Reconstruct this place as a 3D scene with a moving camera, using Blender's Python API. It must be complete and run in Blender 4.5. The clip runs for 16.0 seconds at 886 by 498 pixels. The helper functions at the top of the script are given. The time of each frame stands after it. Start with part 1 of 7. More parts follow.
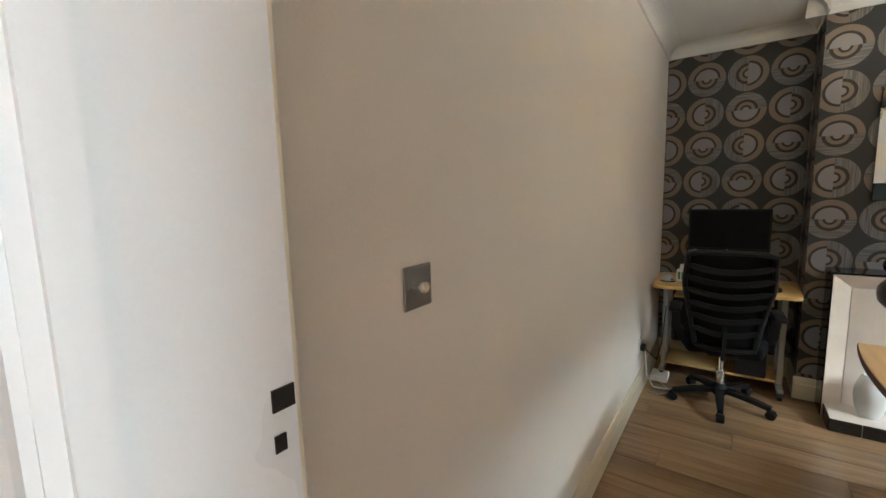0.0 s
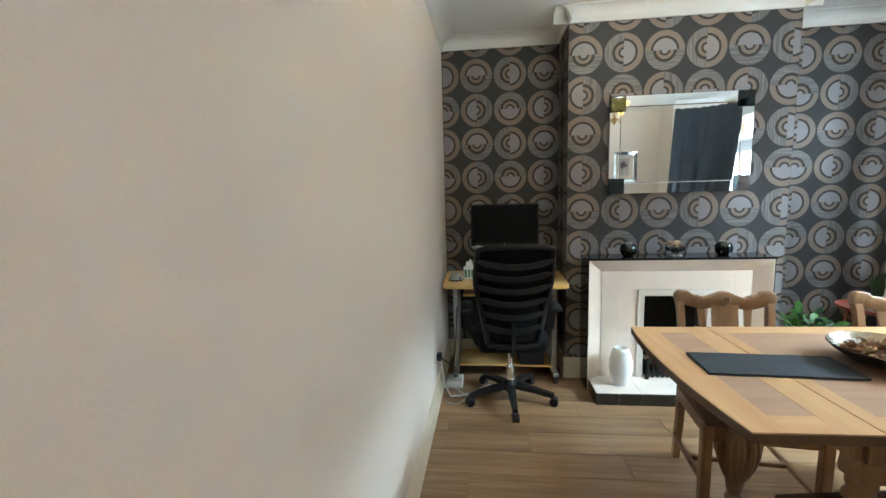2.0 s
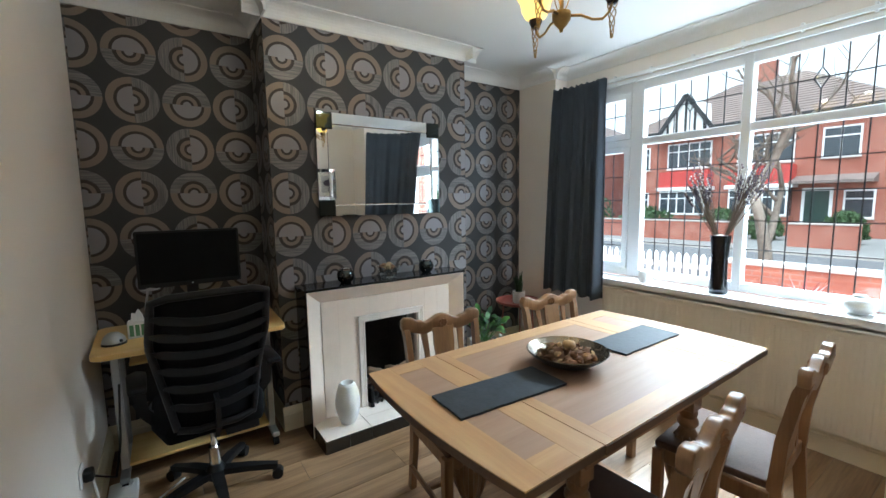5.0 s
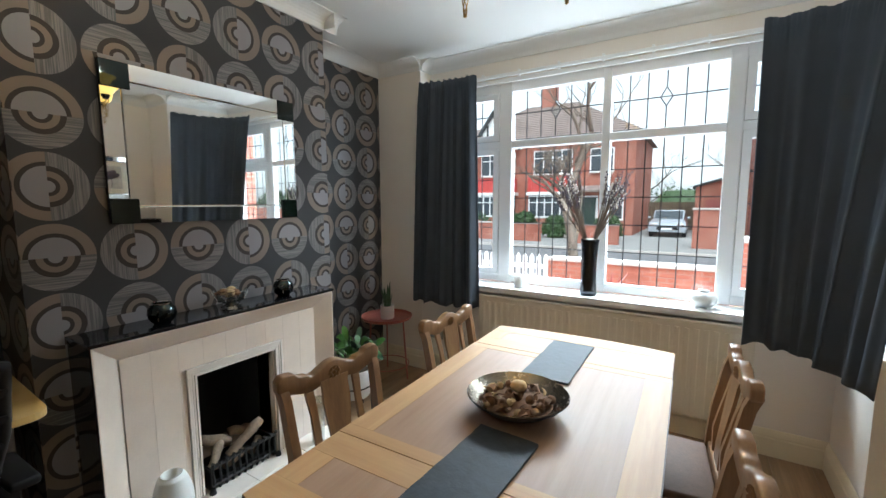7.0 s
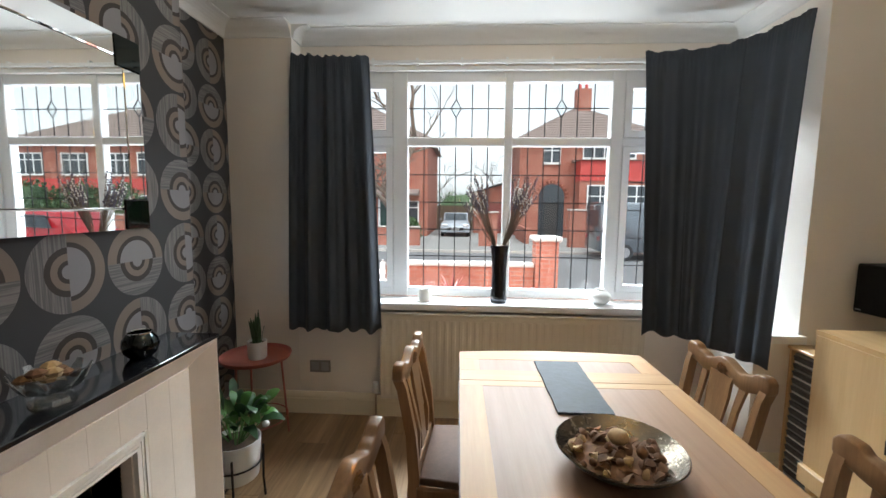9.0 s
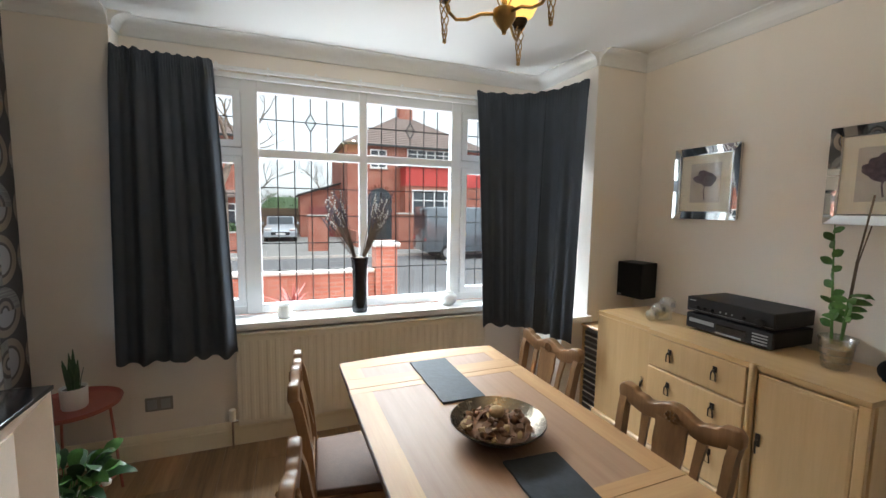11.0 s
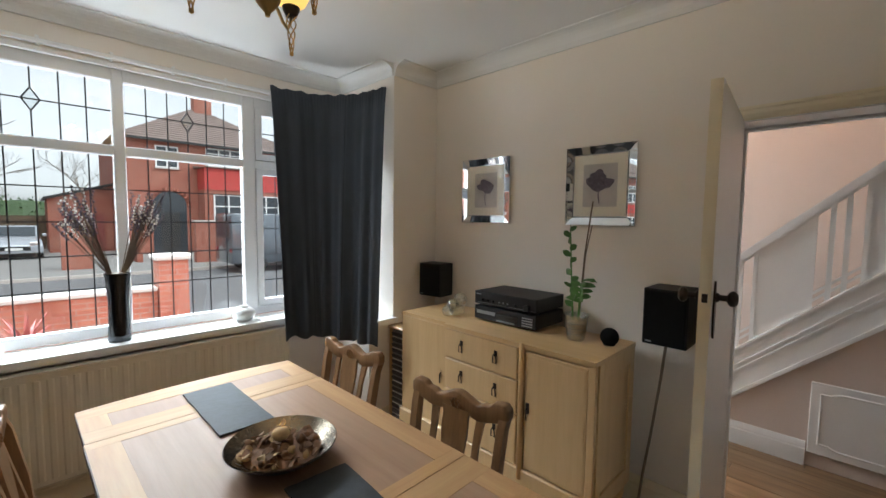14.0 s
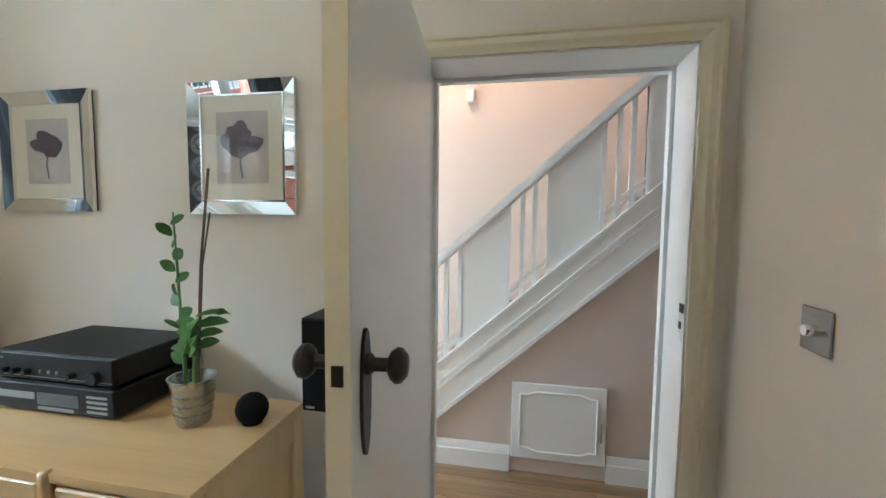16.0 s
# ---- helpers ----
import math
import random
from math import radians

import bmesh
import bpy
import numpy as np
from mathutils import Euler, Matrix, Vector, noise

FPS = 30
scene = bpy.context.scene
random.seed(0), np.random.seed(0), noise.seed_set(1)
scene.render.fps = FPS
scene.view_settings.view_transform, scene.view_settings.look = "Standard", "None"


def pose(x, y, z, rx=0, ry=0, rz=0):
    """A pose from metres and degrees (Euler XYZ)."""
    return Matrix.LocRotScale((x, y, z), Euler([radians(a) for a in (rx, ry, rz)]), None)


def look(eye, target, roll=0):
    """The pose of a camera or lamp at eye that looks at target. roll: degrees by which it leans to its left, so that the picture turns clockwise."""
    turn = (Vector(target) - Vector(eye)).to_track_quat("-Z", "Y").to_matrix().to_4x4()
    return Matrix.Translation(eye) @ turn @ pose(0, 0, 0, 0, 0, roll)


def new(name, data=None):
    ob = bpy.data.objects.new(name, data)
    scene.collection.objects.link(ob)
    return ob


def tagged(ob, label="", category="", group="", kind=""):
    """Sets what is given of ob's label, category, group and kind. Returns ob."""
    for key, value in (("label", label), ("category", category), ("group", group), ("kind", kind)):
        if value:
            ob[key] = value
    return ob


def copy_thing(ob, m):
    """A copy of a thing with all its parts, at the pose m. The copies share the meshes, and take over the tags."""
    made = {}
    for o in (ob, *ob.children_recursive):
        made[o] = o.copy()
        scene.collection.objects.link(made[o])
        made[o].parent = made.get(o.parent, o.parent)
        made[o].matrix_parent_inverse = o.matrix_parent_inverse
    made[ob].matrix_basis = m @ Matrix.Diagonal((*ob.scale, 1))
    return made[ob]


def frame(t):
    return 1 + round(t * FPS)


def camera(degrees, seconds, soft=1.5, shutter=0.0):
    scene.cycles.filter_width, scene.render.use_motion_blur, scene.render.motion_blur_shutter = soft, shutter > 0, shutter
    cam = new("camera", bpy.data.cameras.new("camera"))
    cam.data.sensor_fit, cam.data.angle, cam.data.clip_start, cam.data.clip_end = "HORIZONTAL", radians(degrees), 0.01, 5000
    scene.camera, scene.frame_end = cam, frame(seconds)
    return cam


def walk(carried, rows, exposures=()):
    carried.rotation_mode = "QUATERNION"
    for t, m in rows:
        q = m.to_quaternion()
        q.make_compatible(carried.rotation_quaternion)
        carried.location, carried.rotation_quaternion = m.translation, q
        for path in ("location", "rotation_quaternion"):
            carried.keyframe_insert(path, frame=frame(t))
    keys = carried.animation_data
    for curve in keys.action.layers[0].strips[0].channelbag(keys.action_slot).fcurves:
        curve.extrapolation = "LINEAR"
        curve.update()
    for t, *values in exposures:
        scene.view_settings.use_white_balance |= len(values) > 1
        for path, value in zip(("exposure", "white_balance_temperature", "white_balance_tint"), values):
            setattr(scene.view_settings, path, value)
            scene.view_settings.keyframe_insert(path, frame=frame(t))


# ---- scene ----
cam = camera(94.1, 16.0)
PATH = [
    (0, (0.26, 0.417, 1.469), (-0.888, 2.035, 1.215), -1.5),
    (0.5, (0.162, 0.548, 1.469), (-0.664, 2.35, 1.202), -1.6),
    (1, (0.119, 0.656, 1.456), (-0.445, 2.555, 1.177), -1.5),
    (1.5, (0.074, 0.854, 1.431), (-0.289, 2.801, 1.154), -1.7),
    (2, (0.097, 1.002, 1.391), (-0.12, 2.974, 1.136), -1.6),
    (2.5, (0.056, 1.134, 1.412), (0.051, 3.12, 1.173), -1.5),
    (3, (0.055, 1.214, 1.436), (0.28, 3.187, 1.203), -1.5),
    (3.5, (0.042, 1.265, 1.495), (0.554, 3.182, 1.25), -1.5),
    (4, (0.047, 1.326, 1.499), (0.817, 3.155, 1.252), -1.2),
    (4.5, (0.06, 1.372, 1.48), (1.032, 3.105, 1.246), -1.1),
    (5, (0.100, 1.406, 1.453), (1.216, 3.046, 1.227), -0.9),
    (7.5, (0.247, 2.225, 1.462), (2.049, 3.061, 1.236), 0.1),
    (8, (0.271, 2.457, 1.473), (2.162, 3.069, 1.248), 0.4),
    (8.5, (0.291, 2.654, 1.461), (2.243, 3.033, 1.248), 0.6),
    (9, (0.38, 2.864, 1.469), (2.366, 2.968, 1.258), 0.6),
    (9.5, (0.412, 2.981, 1.513), (2.392, 2.804, 1.295), 0.8),
    (12, (0.147, 3.134, 1.555), (1.915, 2.215, 1.386), 0.7),
    (12.5, (0.157, 3.147, 1.556), (1.866, 2.122, 1.392), 0.8),
    (13, (0.167, 3.13, 1.551), (1.806, 1.995, 1.395), 0.8),
    (13.5, (0.178, 3.054, 1.547), (1.732, 1.804, 1.394), 0.7),
    (14, (0.22, 2.971, 1.532), (1.627, 1.557, 1.387), 0.7),
    (14.5, (0.243, 2.79, 1.53), (1.45, 1.202, 1.384), 0.7),
    (15, (0.26, 2.581, 1.507), (1.202, 0.822, 1.368), 0.6),
    (15.5, (0.311, 2.271, 1.516), (0.956, 0.384, 1.371), 0.6),
    (16, (0.309, 1.954, 1.499), (0.689, -0.005, 1.353), 0.6),
]
EXPOSURES = [(0.0, 3.05, 6000, 3), (0.5, 3.35, 5750, -3), (1.5, 3.6, 5450, -2), (2.5, 3.6, 5350, -3), (3.5, 3.2, 5250, -1), (5.0, 3.0, 5450, 1), (7.5, 2.7, 5850, 4), (9.0, 2.6, 6150, 7), (12.0, 2.6, 6100, 7), (13.8, 2.3, 6100, 7), (14.5, 2.45, 6100, 7), (15.3, 3.02, 5850, 3), (16.0, 3.17, 5350, -4)]
walk(cam, [(t, look(eye, target, roll)) for t, eye, target, roll in PATH], EXPOSURES)

# ---- world, sun, exposure ----
world = bpy.data.worlds.new("sky")
scene.world = world
world.use_nodes = True
wn = world.node_tree
sky = wn.nodes.new("ShaderNodeTexSky")
sky.sky_type = "NISHITA"
sky.sun_disc = False
sky.sun_elevation, sky.sun_rotation = radians(72), radians(-90)
sky.dust_density, sky.ozone_density, sky.air_density = 1.5, 1.0, 1.0
soft_sky = wn.nodes.new("ShaderNodeHueSaturation")
soft_sky.inputs["Saturation"].default_value = 0.10
wn.links.new(sky.outputs[0], soft_sky.inputs["Color"])
wn.links.new(soft_sky.outputs[0], wn.nodes["Background"].inputs[0])
wn.nodes["Background"].inputs[1].default_value = 0.050
sun = new("sun", bpy.data.lights.new("sun", "SUN"))
sun.data.energy, sun.data.angle, sun.data.color = 0.65, radians(60), (1, 0.97, 0.93)
sun.matrix_world = look((-9, -3, 24), (3, 2.5, 1))


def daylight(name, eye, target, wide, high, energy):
    """Area lamp added out of view for daylight by the bay window: open sky above the eaves, and the bright forecourt
    below.
    """
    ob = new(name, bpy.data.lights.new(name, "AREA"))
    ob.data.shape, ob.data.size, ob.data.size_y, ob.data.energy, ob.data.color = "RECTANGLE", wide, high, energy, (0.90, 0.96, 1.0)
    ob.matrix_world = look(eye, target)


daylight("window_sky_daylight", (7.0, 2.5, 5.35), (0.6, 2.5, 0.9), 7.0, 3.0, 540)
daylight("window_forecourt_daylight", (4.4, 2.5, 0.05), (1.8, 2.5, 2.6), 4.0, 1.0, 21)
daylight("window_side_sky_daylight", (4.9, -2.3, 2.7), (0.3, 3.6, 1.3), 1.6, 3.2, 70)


# ---- materials ----
class Nodes:
    def __init__(self, name):
        self.m = bpy.data.materials.new(name)
        self.m.use_nodes = True
        self.t = self.m.node_tree
        self.b = self.t.nodes["Principled BSDF"]
        self.out = self.t.nodes["Material Output"]

    def n(self, kind, **sets):
        node = self.t.nodes.new("ShaderNode" + kind)
        for k, v in sets.items():
            if k == "op":
                node.operation = v
            elif k == "dtype":
                node.data_type = v
            elif k == "blend":
                node.blend_type = v
        return node

    def link(self, a, b):
        self.t.links.new(a, b)

    def put(self, socket, v):
        if isinstance(v, bpy.types.NodeSocket):
            self.link(v, socket)
        elif isinstance(v, tuple) and len(v) == 3 and socket.type == "RGBA":
            socket.default_value = (*v, 1)
        else:
            socket.default_value = v

    def math(self, op, a, b=0.0, c=None):
        node = self.n("Math", op=op)
        self.put(node.inputs[0], a)
        self.put(node.inputs[1], b)
        if c is not None:
            self.put(node.inputs[2], c)
        return node.outputs[0]

    def mix(self, f, a, b):
        node = self.n("Mix", dtype="RGBA")
        self.put(node.inputs[0], f)
        self.put(node.inputs[6], a)
        self.put(node.inputs[7], b)
        return node.outputs[2]

    def coords(self, scale=(1, 1, 1), kind="Object"):
        tc = self.n("TexCoord")
        mp = self.n("Mapping")
        mp.inputs["Scale"].default_value = scale
        self.link(tc.outputs[kind], mp.inputs[0])
        return mp.outputs[0]

    def noise(self, vec, scale, detail=3.0, rough=0.55):
        node = self.n("TexNoise")
        self.link(vec, node.inputs["Vector"])
        node.inputs["Scale"].default_value, node.inputs["Detail"].default_value = scale, detail
        node.inputs["Roughness"].default_value = rough
        return node.outputs[0]

    def ramp(self, f, lo, hi):
        node = self.n("MapRange")
        self.put(node.inputs[0], f)
        node.inputs[1].default_value, node.inputs[2].default_value = lo, hi
        return node.outputs[0]

    def bump(self, h, strength, dist=0.01):
        node = self.n("Bump")
        self.put(node.inputs["Height"], h)
        node.inputs["Strength"].default_value, node.inputs["Distance"].default_value = strength, dist
        self.link(node.outputs[0], self.b.inputs["Normal"])


def shade(c, f):
    return tuple(min(1.0, v * f) for v in c)


def paint(name, c, rough=0.6, metal=0.0, vary=0.08, scale=6.0, bump=0.15, bscale=120.0, coat=0.0, stretch=(1, 1, 1), spec=0.5):
    """A surface with stains at a large scale and a fine grain."""
    k = Nodes(name)
    v = k.coords(stretch)
    big, fine = k.noise(v, scale), k.noise(v, bscale, 2.0)
    f = k.math("ADD", k.math("MULTIPLY", big, 0.7), k.math("MULTIPLY", fine, 0.3))
    k.link(k.mix(k.ramp(f, 0.3, 0.7), shade(c, 1 - vary), shade(c, 1 + vary)), k.b.inputs["Base Color"])
    k.link(k.math("MULTIPLY_ADD", big, 0.12, rough - 0.06), k.b.inputs["Roughness"])
    k.b.inputs["Metallic"].default_value = metal
    k.b.inputs["Coat Weight"].default_value = coat
    k.b.inputs["Specular IOR Level"].default_value = spec
    if bump:
        k.bump(fine, bump, 0.002)
    return k.m


def wood(name, dark, light, axis=0, rough=0.42, scale=1.0, rand=0.12, coat=0.0, spec=0.5):
    """Grain drawn out along one axis of the object; pieces differ a little."""
    k = Nodes(name)
    s = [14.0 * scale] * 3
    s[axis] = 0.9 * scale
    info = k.n("ObjectInfo")
    v = k.coords(tuple(s))
    off = k.n("VectorMath", op="ADD")
    k.link(v, off.inputs[0])
    comb = k.n("CombineXYZ")
    for i in range(3):
        k.link(k.math("MULTIPLY", info.outputs["Random"], 37.0 + 11 * i), comb.inputs[i])
    k.link(comb.outputs[0], off.inputs[1])
    g1, g2 = k.noise(off.outputs[0], 1.0, 5.0, 0.65), k.noise(off.outputs[0], 7.0, 3.0)
    f = k.math("ADD", k.math("MULTIPLY", g1, 0.75), k.math("MULTIPLY", g2, 0.25))
    col = k.mix(k.ramp(f, 0.33, 0.68), dark, light)
    hsv = k.n("HueSaturation")
    k.link(col, hsv.inputs["Color"])
    k.link(k.math("MULTIPLY_ADD", info.outputs["Random"], 2 * rand, 1 - rand), hsv.inputs["Value"])
    k.link(hsv.outputs[0], k.b.inputs["Base Color"])
    k.link(k.math("MULTIPLY_ADD", g2, 0.15, rough - 0.07), k.b.inputs["Roughness"])
    k.b.inputs["Coat Weight"].default_value = coat
    k.b.inputs["Specular IOR Level"].default_value = spec
    k.bump(f, 0.12, 0.002)
    return k.m


def wallpaper(name, across, start, base):
    """Printed charcoal paper with ringed discs in silver and tan inks; rows of smiles and Cs, then rows of Ds and arches."""
    k = Nodes(name)
    tc = k.n("TexCoord")
    sep = k.n("SeparateXYZ")
    k.link(tc.outputs["Object"], sep.inputs[0])
    u = k.math("DIVIDE", k.math("SUBTRACT", sep.outputs[across], start), 0.2665)
    v = k.math("DIVIDE", k.math("SUBTRACT", sep.outputs[2], base), 0.268)
    cu, cv = k.math("FLOOR", u), k.math("FLOOR", v)
    fu = k.math("SUBTRACT", k.math("SUBTRACT", u, cu), 0.5)
    fv = k.math("SUBTRACT", k.math("SUBTRACT", v, cv), 0.5)
    half = k.math("MODULO", k.math("ADD", cv, 400.0), 2.0)
    odd = k.math("ABSOLUTE", k.math("SUBTRACT", k.math("MODULO", k.math("ADD", cu, 400.0), 2.0), half))
    sign = k.math("MULTIPLY_ADD", half, -2.0, 1.0)
    side = k.math("MULTIPLY", k.math("ADD", k.math("MULTIPLY", fu, odd), k.math("MULTIPLY", fv, k.math("SUBTRACT", 1.0, odd))), sign)
    r = k.math("SQRT", k.math("ADD", k.math("MULTIPLY", fu, fu), k.math("MULTIPLY", fv, fv)))

    def within(a, b, x):
        return k.math("MULTIPLY", k.math("GREATER_THAN", x, a), k.math("LESS_THAN", x, b))

    up, down = k.math("GREATER_THAN", side, 0.0), k.math("LESS_THAN", side, 0.0)
    flat_v, tall_v = k.coords((5, 5, 230)), k.coords((230, 230, 5))
    lines_f = k.ramp(k.noise(flat_v, 1.0, 2.0), 0.42, 0.60)
    lines_t = k.ramp(k.noise(tall_v, 1.0, 2.0), 0.42, 0.60)
    lines = k.math("ADD", k.math("MULTIPLY", lines_t, odd), k.math("MULTIPLY", lines_f, k.math("SUBTRACT", 1.0, odd)))
    ground, tan, silver, pale, dark = (0.037, 0.036, 0.038), (0.225, 0.18, 0.145), (0.235, 0.222, 0.212), (0.265, 0.258, 0.265), (0.050, 0.040, 0.036)
    striped = k.mix(lines, (0.13, 0.125, 0.125), silver)
    half_a = k.mix(within(0.342, 0.5, r), k.mix(within(0.285, 0.342, r), pale, dark), tan)
    half_b = k.mix(within(0.285, 0.5, r), dark, striped)
    half_b = k.mix(within(0.133, 0.214, r), half_b, tan)
    half_b = k.mix(within(-1, 0.082, r), half_b, pale)
    col = k.mix(within(-1, 0.478, r), ground, k.mix(up, half_b, half_a))
    wear = k.noise(k.coords(), 3.0)
    dim = k.n("HueSaturation")
    k.link(col, dim.inputs["Color"])
    k.link(k.math("MULTIPLY_ADD", wear, 0.3, 0.85), dim.inputs["Value"])
    k.link(dim.outputs[0], k.b.inputs["Base Color"])
    ink = within(-1, 0.475, r)
    k.link(k.math("MULTIPLY_ADD", ink, -0.18, 0.62), k.b.inputs["Roughness"])
    k.link(k.math("MULTIPLY", ink, 0.35), k.b.inputs["Metallic"])
    k.bump(k.math("ADD", k.math("MULTIPLY", ink, 0.5), k.math("MULTIPLY", lines, 0.3)), 0.25, 0.001)
    return k.m


def glass_mat(name, tint=(1, 1, 1), rough=0.0, base=0.04):
    k = Nodes(name)
    tr, gl, mx, fr = k.n("BsdfTransparent"), k.n("BsdfGlossy"), k.n("MixShader"), k.n("LayerWeight")
    tr.inputs[0].default_value = (*tint, 1)
    gl.inputs["Roughness"].default_value = rough
    fr.inputs[0].default_value = 0.5
    k.link(k.math("MULTIPLY_ADD", k.math("POWER", fr.outputs[1], 5.0), 0.8, base), mx.inputs[0])
    k.link(tr.outputs[0], mx.inputs[1])
    k.link(gl.outputs[0], mx.inputs[2])
    k.link(mx.outputs[0], k.out.inputs["Surface"])
    return k.m


def brick_mat(name, a, b, mortar, sx=0.225, sz=0.075):
    k = Nodes(name)
    tc = k.n("TexCoord")
    sep, comb = k.n("SeparateXYZ"), k.n("CombineXYZ")
    k.link(tc.outputs["Object"], sep.inputs[0])
    k.link(k.math("ADD", sep.outputs[0], sep.outputs[1]), comb.inputs[0])
    k.link(sep.outputs[2], comb.inputs[1])
    br = k.n("TexBrick")
    k.link(comb.outputs[0], br.inputs[0])
    for i, c in ((1, a), (2, b), (3, mortar)):
        br.inputs[i].default_value = (*c, 1)
    br.inputs["Scale"].default_value = 1.0
    br.inputs["Brick Width"].default_value, br.inputs["Row Height"].default_value = sx, sz
    br.inputs["Mortar Size"].default_value = 0.008
    k.link(k.mix(k.ramp(k.noise(k.coords(), 1.3), 0.3, 0.7), br.outputs[0], shade(a, 0.75)), k.b.inputs["Base Color"])
    k.b.inputs["Roughness"].default_value = 0.85
    k.bump(br.outputs[1], -0.4, 0.01)
    return k.m


def glow(name, c, strength):
    k = Nodes(name)
    k.b.inputs["Base Color"].default_value = (*c, 1)
    k.b.inputs["Emission Color"].default_value = (*c, 1)
    k.b.inputs["Emission Strength"].default_value = strength
    return k.m


M = {}
M["wall"] = paint("warm_grey_wall_paint", (0.80, 0.74, 0.67), 0.72, vary=0.03, scale=1.2, bump=0.25, bscale=160)
M["hallwall"] = paint("pinkish_hall_paint", (0.66, 0.565, 0.505), 0.75, vary=0.03, scale=1.2, bump=0.2)
M["ceiling"] = paint("white_ceiling_paint", (0.72, 0.715, 0.70), 0.8, vary=0.02, scale=1.5, bump=0.3, bscale=90)
M["cream"] = paint("cream_gloss_paint", (0.78, 0.70, 0.53), 0.38, vary=0.04, scale=3, bump=0.08)
M["white"] = paint("white_gloss_paint", (0.82, 0.82, 0.81), 0.3, vary=0.02, scale=4, bump=0.06)
M["upvc"] = paint("white_plastic_frame", (0.84, 0.85, 0.86), 0.25, vary=0.02, bump=0.03)
M["paperx"] = wallpaper("ringed_wallpaper", 0, 0.635, 1.119)
M["papera"] = wallpaper("ringed_wallpaper_alcove", 0, -0.113, 1.130)
M["papery"] = wallpaper("ringed_wallpaper_return", 1, 4.032, 1.119)
M["laminate"] = wood("oak_laminate", (0.15, 0.086, 0.041), (0.41, 0.265, 0.143), 0, 0.33, 0.8, 0.14)
M["joint"] = paint("dark_joint", (0.09, 0.06, 0.04), 0.7)
M["tabletop"] = wood("golden_oak", (0.42, 0.24, 0.115), (0.555, 0.36, 0.18), 1, 0.44, 1.0, 0.06, 0.0, 0.3)
M["tabletopx"] = wood("golden_oak_rail", (0.42, 0.24, 0.115), (0.555, 0.355, 0.18), 0, 0.44, 1.0, 0.06, 0.0, 0.3)
M["inlay"] = wood("quartered_oak_panel", (0.33, 0.205, 0.135), (0.405, 0.265, 0.18), 0, 0.44, 2.2, 0.05, 0.0, 0.3)
M["oldoak"] = wood("aged_oak", (0.17, 0.085, 0.036), (0.33, 0.18, 0.08), 2, 0.38, 1.0, 0.08, 0.15)
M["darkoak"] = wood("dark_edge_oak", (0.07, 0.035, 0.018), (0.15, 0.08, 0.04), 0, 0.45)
M["seat"] = paint("brown_seat_leather", (0.10, 0.055, 0.035), 0.62, vary=0.2, scale=20, bump=0.3, spec=0.25)
M["lightoak"] = wood("limed_oak", (0.57, 0.375, 0.18), (0.66, 0.455, 0.235), 2, 0.42, 1.2, 0.04, 0.1)
M["lightoakx"] = wood("limed_oak_top", (0.56, 0.36, 0.165), (0.66, 0.45, 0.225), 0, 0.34, 1.2, 0.04, 0.15)
M["beech"] = wood("yellow_beech_laminate", (0.62, 0.40, 0.13), (0.72, 0.50, 0.20), 0, 0.35, 1.0, 0.04)
M["black"] = paint("black_plastic", (0.010, 0.010, 0.011), 0.5, vary=0.2, bump=0.1, spec=0.3)
M["blackmesh"] = paint("black_mesh_fabric", (0.007, 0.007, 0.008), 0.85, vary=0.25, bump=0.5, bscale=500, spec=0.15)
M["blackgloss"] = paint("black_gloss", (0.010, 0.010, 0.012), 0.08, vary=0.2, bump=0.0)
M["iron"] = paint("black_cast_iron", (0.022, 0.021, 0.02), 0.5, 0.6, vary=0.25, bump=0.4)
M["silver"] = paint("silver_painted_steel", (0.42, 0.43, 0.44), 0.35, 0.7, vary=0.06)
M["chrome"] = paint("chrome", (0.80, 0.80, 0.80), 0.12, 1.0, vary=0.04, bump=0.0)
M["steel"] = paint("brushed_steel", (0.27, 0.26, 0.245), 0.34, 1.0, vary=0.12, scale=20, bump=0.15, stretch=(1, 1, 12))
M["brass"] = paint("antique_brass", (0.42, 0.28, 0.11), 0.32, 1.0, vary=0.15)
M["bronze"] = paint("dark_bronze", (0.035, 0.026, 0.022), 0.35, 0.5, vary=0.2)
M["mirror"] = paint("silvered_mirror", (0.86, 0.87, 0.86), 0.015, 1.0, vary=0.01, bump=0.0)
M["mirrordark"] = paint("smoked_mirror", (0.05, 0.06, 0.06), 0.05, 1.0, vary=0.05, bump=0.0)
M["tile"] = paint("cream_glazed_tile", (0.80, 0.69, 0.59), 0.22, vary=0.05, scale=8, bump=0.04, coat=0.3)
M["tiletop"] = paint("pale_hearth_tile", (0.80, 0.73, 0.66), 0.25, vary=0.05, scale=8, bump=0.04, coat=0.3)
M["grout"] = paint("cream_grout", (0.74, 0.63, 0.54), 0.8, vary=0.05)
M["blacktile"] = paint("black_glazed_tile", (0.018, 0.018, 0.018), 0.15, vary=0.3, bump=0.05, coat=0.3)
M["soot"] = paint("sooty_firebrick", (0.022, 0.02, 0.018), 0.95, vary=0.4, scale=12, bump=0.6)
M["log"] = paint("ceramic_log", (0.26, 0.19, 0.13), 0.85, vary=0.45, scale=18, bump=0.7)
M["ceramic"] = paint("white_ceramic", (0.80, 0.80, 0.78), 0.35, vary=0.03, bump=0.1)
M["slate"] = paint("black_slate", (0.034, 0.040, 0.048), 0.55, vary=0.3, scale=14, bump=0.5, bscale=60, spec=0.3)
